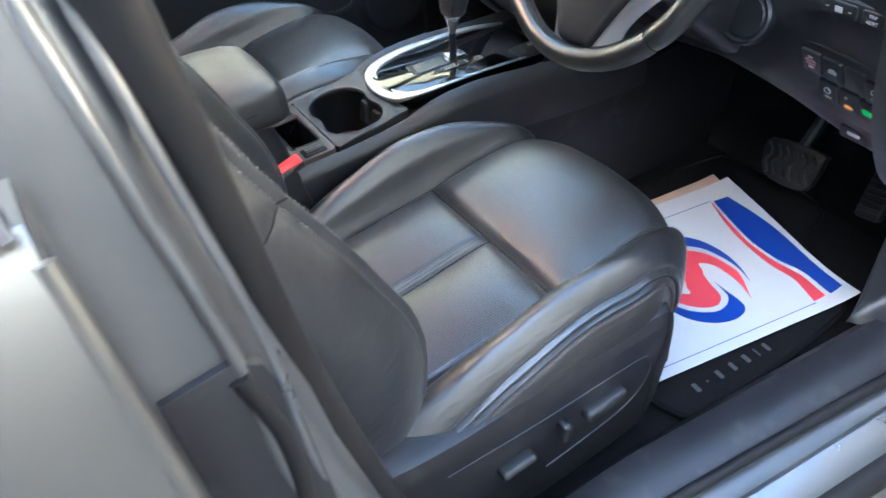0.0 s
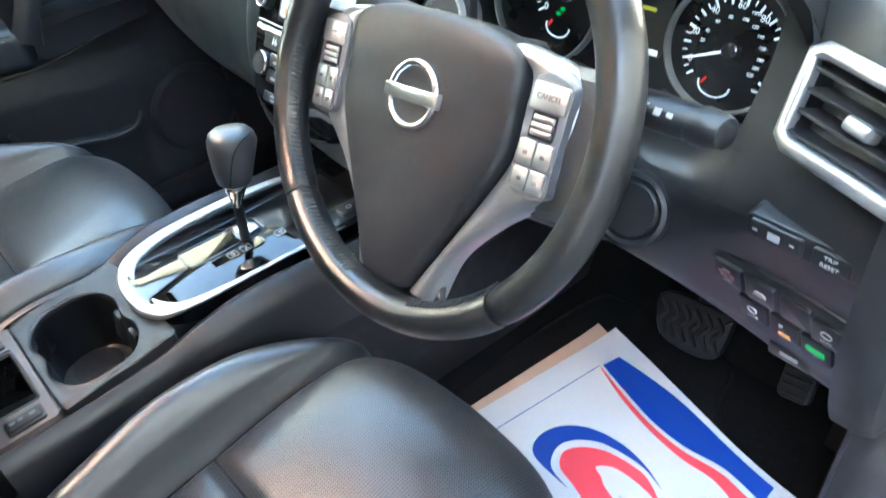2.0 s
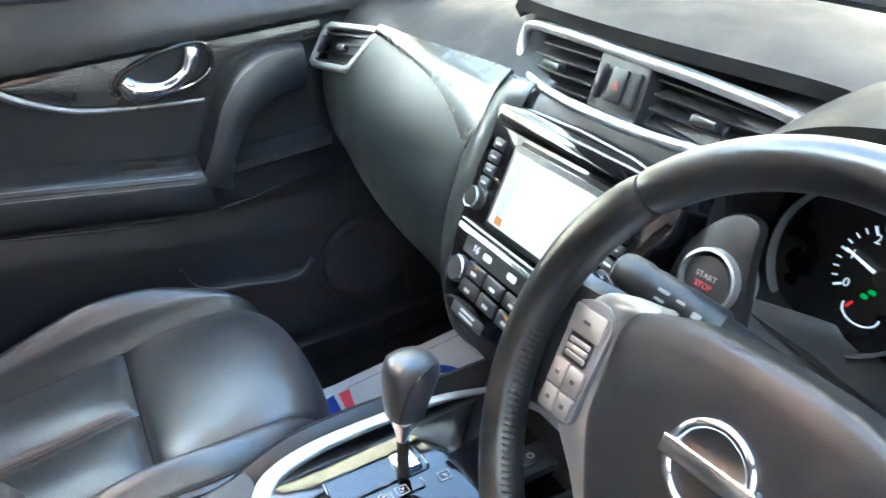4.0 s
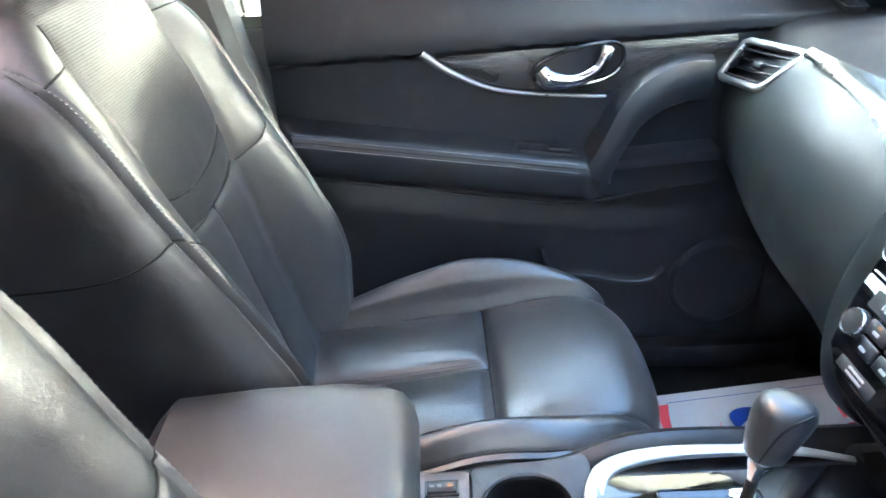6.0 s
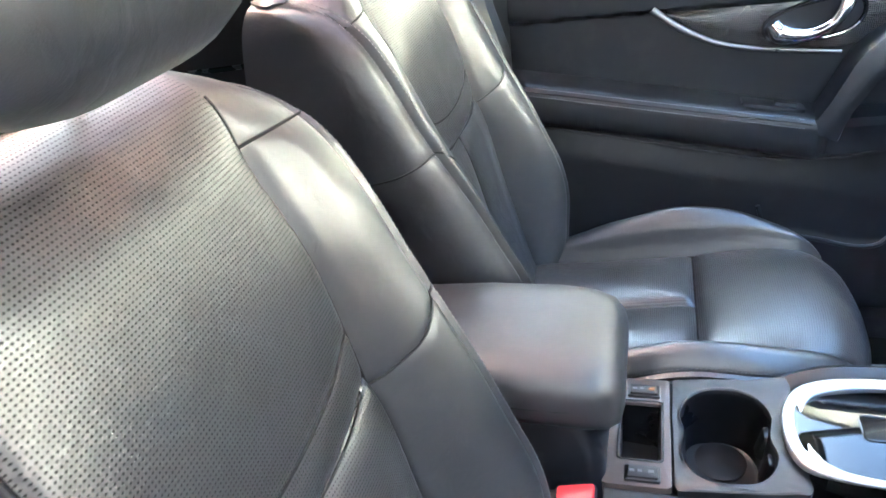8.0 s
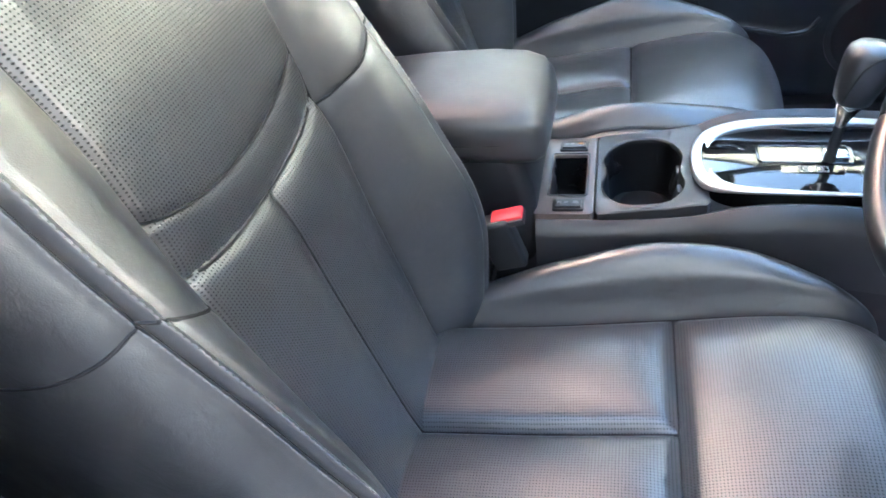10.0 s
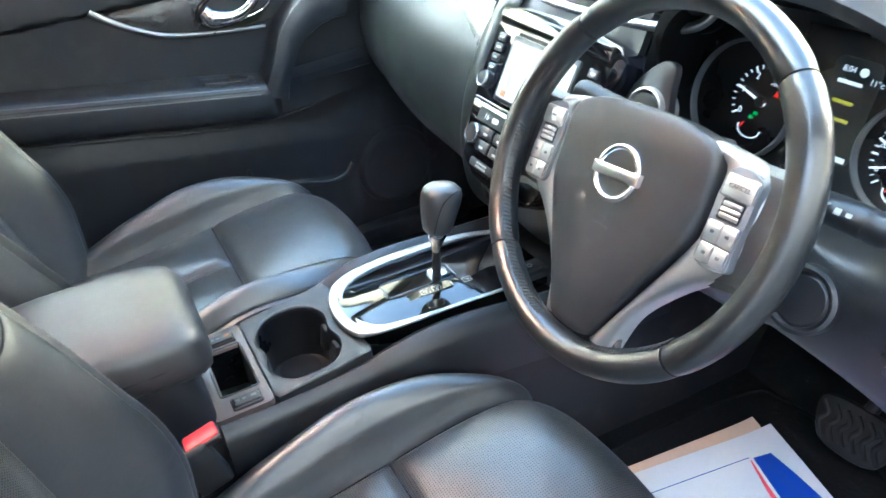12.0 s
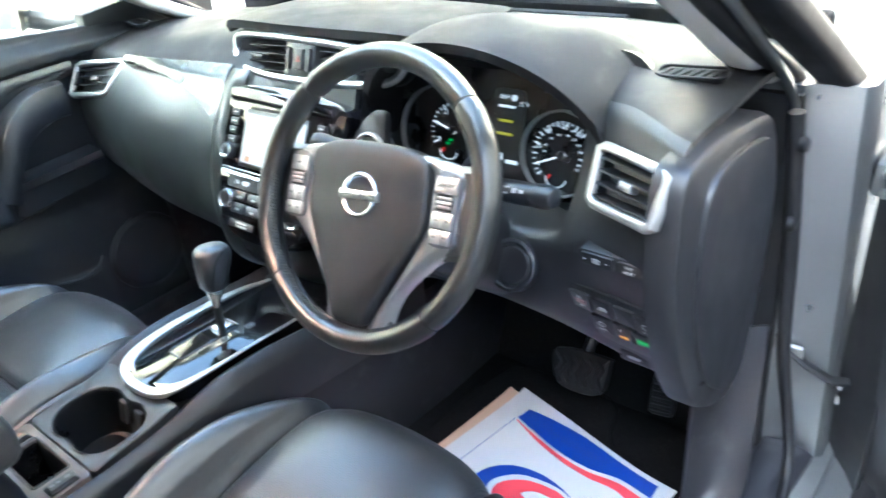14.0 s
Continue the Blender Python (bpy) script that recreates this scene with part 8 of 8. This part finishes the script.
bm = bmesh.new()
box(bm, (0.750, -0.792, 0.660), (0.012, 0.040, 0.022), 0.003, 2)
part("strap_bracket", bm, STEEL, cs, "small steel bracket")
for x, z in ((0.712, 1.035), (0.712, 0.910)):
    bm = bmesh.new()
    lathe(bm, [(0.012, -0.004), (0.012, 0.004), (0.008, 0.008), (0, 0.009)], basis((x, -0.768, z), (1, 0, 0), (0, 0, 1)), 16)
    solo("rubber_stop", bm, RUBBER, "round black rubber stop on the door post", "bump stop", group="rubber stops")

# ---- footwell mats and paper ----
bm = bmesh.new()
line = catmull([(0.28, -0.20, 0), (0.50, -0.19, 0), (0.72, -0.215, 0), (0.765, -0.26, 0), (0.77, -0.42, 0), (0.745, -0.49, 0), (0.67, -0.51, 0), (0.62, -0.56, 0), (0.57, -0.665, 0), (0.50, -0.685, 0), (0.25, -0.69, 0), (0.16, -0.66, 0), (0.14, -0.45, 0), (0.16, -0.23, 0)], 6, True)
prism(bm, [(p.x, p.y) for p in line], basis((0, 0, 0.384), (1, 0, 0), (0, 1, 0)), -0.008, 0.005, 0.002)
fm = solo("floor_mat", bm, MATPILE, "black pile floor mat with grey lettering on the footwell carpet", "floor mat")
bm = bmesh.new()
tube(bm, [Vector((p.x, p.y, 0.388)) for p in line], 0.0045, 8, True)
part("mat_edge", bm, CARPET, fm, "stitched mat edge")
# the name on the mat, as plain bars
for k, (w, h) in enumerate(((0.024, 0.020), (0.010, 0.004), (0.022, 0.020), (0.022, 0.020), (0.023, 0.020), (0.008, 0.020), (0.020, 0.020))):
    u = (0.0, 0.024, 0.050, 0.080, 0.110, 0.134, 0.156)[k]
    bm = bmesh.new()
    prism(bm, rounded(w * 0.34, h * 0.9, 0.002), basis((0.222 + u, -0.645 - 0.010 * k / 6, 0.3895), (1, -0.05, 0), (0.05, 1, 0)), -0.002, 0.0006)
    part("lettering_bar", bm, MATPRINT, fm)
bm = bmesh.new()
line = catmull([(0.20, 0.16, 0), (0.68, 0.17, 0), (0.73, 0.25, 0), (0.73, 0.55, 0), (0.66, 0.64, 0), (0.18, 0.65, 0)], 6, True)
prism(bm, [(p.x, p.y) for p in line], basis((0, 0, 0.384), (1, 0, 0), (0, 1, 0)), -0.008, 0.005, 0.002)
solo("floor_mat", bm, MATPILE, "plain black pile floor mat in the passenger's footwell", "floor mat")


def paper_mat(name, label, o, along, z0, curl, prints=True):
    """A printed paper mat: o its front left corner, along its front edge."""
    e1 = Vector((*along, 0)).normalized()
    e2 = Vector((e1.y, -e1.x, 0))
    P0 = Vector((*o, 0))

    def at(a, b, h=0.0):
        z = z0 + h + curl * (max(0, (a - 0.25) / 0.15) ** 2 * 0.9 + 0.25 * math.sin(a * 14 + b * 5) * 0.3) + 0.006 * max(0, (0.08 - b) / 0.08) ** 2
        return P0 + e1 * (a + 0.10 * b) + e2 * b + Vector((0, 0, z))

    ob = thing(name, label, "paper mat", tuple(at(0.2, 0.25)))
    bm = bmesh.new()
    sheet(bm, lambda u, v: at(-0.030 + 0.405 * u + 0.022 * v, 0.016 + 0.505 * v, -0.0035), 24, 24, 0.0012)
    part("backing_sheet", bm, KRAFT, ob, "brown backing paper")
    bm = bmesh.new()
    sheet(bm, lambda u, v: at(0.40 * u, 0.50 * v), 32, 32, 0.0008)
    part("printed_sheet", bm, PAPER, ob)

    def ink(nm, mt, left, right, n=24):
        """A band between two edges, each a function of 0..1."""
        bm = bmesh.new()
        sheet(bm, lambda u, v: at(*[p + (q - p) * v for p, q in zip(left(u), right(u))], 0.0010), n, 6, 0.0004)
        part(nm, bm, mt, ob)

    def edge(points):
        """A smooth edge through points given square to the front edge."""
        c = catmull([(a - 0.10 * b, b, 0) for a, b in points], 8)

        def f(u):
            k = min(len(c) - 1.001, u * (len(c) - 1))
            p = c[int(k)].lerp(c[int(k) + 1], k - int(k))
            return (p.x, p.y)
        return f

    if prints:
        # corner flash
        ink("blue_flash", BLUEINK, edge([(0.056, 0.036), (0.12, 0.022), (0.19, 0.012), (0.28, 0.010), (0.368, 0.010)]),
            edge([(0.056, 0.069), (0.12, 0.073), (0.188, 0.073), (0.247, 0.062), (0.306, 0.040), (0.376, 0.040)]), 40)
        ink("red_flash", REDINK, edge([(0.058, 0.074), (0.121, 0.079), (0.19, 0.079), (0.25, 0.069), (0.31, 0.049), (0.376, 0.050)]),
            edge([(0.060, 0.077), (0.13, 0.087), (0.20, 0.088), (0.26, 0.080), (0.315, 0.066), (0.380, 0.076)]), 40)
        for a0 in (0.045, 0.376):
            ink("border_line", BLUEINK, lambda u, q=a0: (q, 0.075 + 0.40 * u), lambda u, q=a0: (q + 0.0016, 0.075 + 0.40 * u))
        # two-armed swirl, in turns and radii about its middle
        for turn in (0, 180):
            def arc(points):
                return edge([(0.240 + r * math.cos(radians(a + turn)), 0.226 - r * math.sin(radians(a + turn))) for a, r in points])

            ink("swirl_arm", BLUEINK, arc([(232, 0.036), (203, 0.103), (186, 0.121), (166, 0.120), (143, 0.109), (114, 0.096), (85, 0.093), (62, 0.0985)]),
                arc([(230, 0.037), (204, 0.071), (183, 0.088), (165, 0.091), (139, 0.087), (109, 0.083), (84, 0.089), (62, 0.0985)]), 56)
            ink("swirl_heart", REDINK, arc([(216, 0.031), (197, 0.061), (179, 0.077), (158, 0.077), (130, 0.074), (97, 0.076), (72, 0.085), (36, 0.106)]),
                arc([(36, 0.031), (90, 0.020), (120, 0.029), (138, 0.043), (111, 0.053), (80, 0.0626), (56, 0.081), (36, 0.106)]), 56)
        for k in range(5):
            ink("lettering_bar", REDINK, lambda u, q=k: (0.10 + 0.045 * q + 0.030 * u, 0.405), lambda u, q=k: (0.10 + 0.045 * q + 0.030 * u, 0.440))
    return ob


paper_mat("paper_mat", "white paper mat printed with a blue and red swirl, driver's side", (0.690, -0.297), (-0.107, -0.384), 0.3925, 0.018)
paper_mat("paper_mat", "white paper mat printed with a blue and red swirl, passenger's side", (0.25, 0.175), (0.0, 0.40), 0.3925, 0.004)
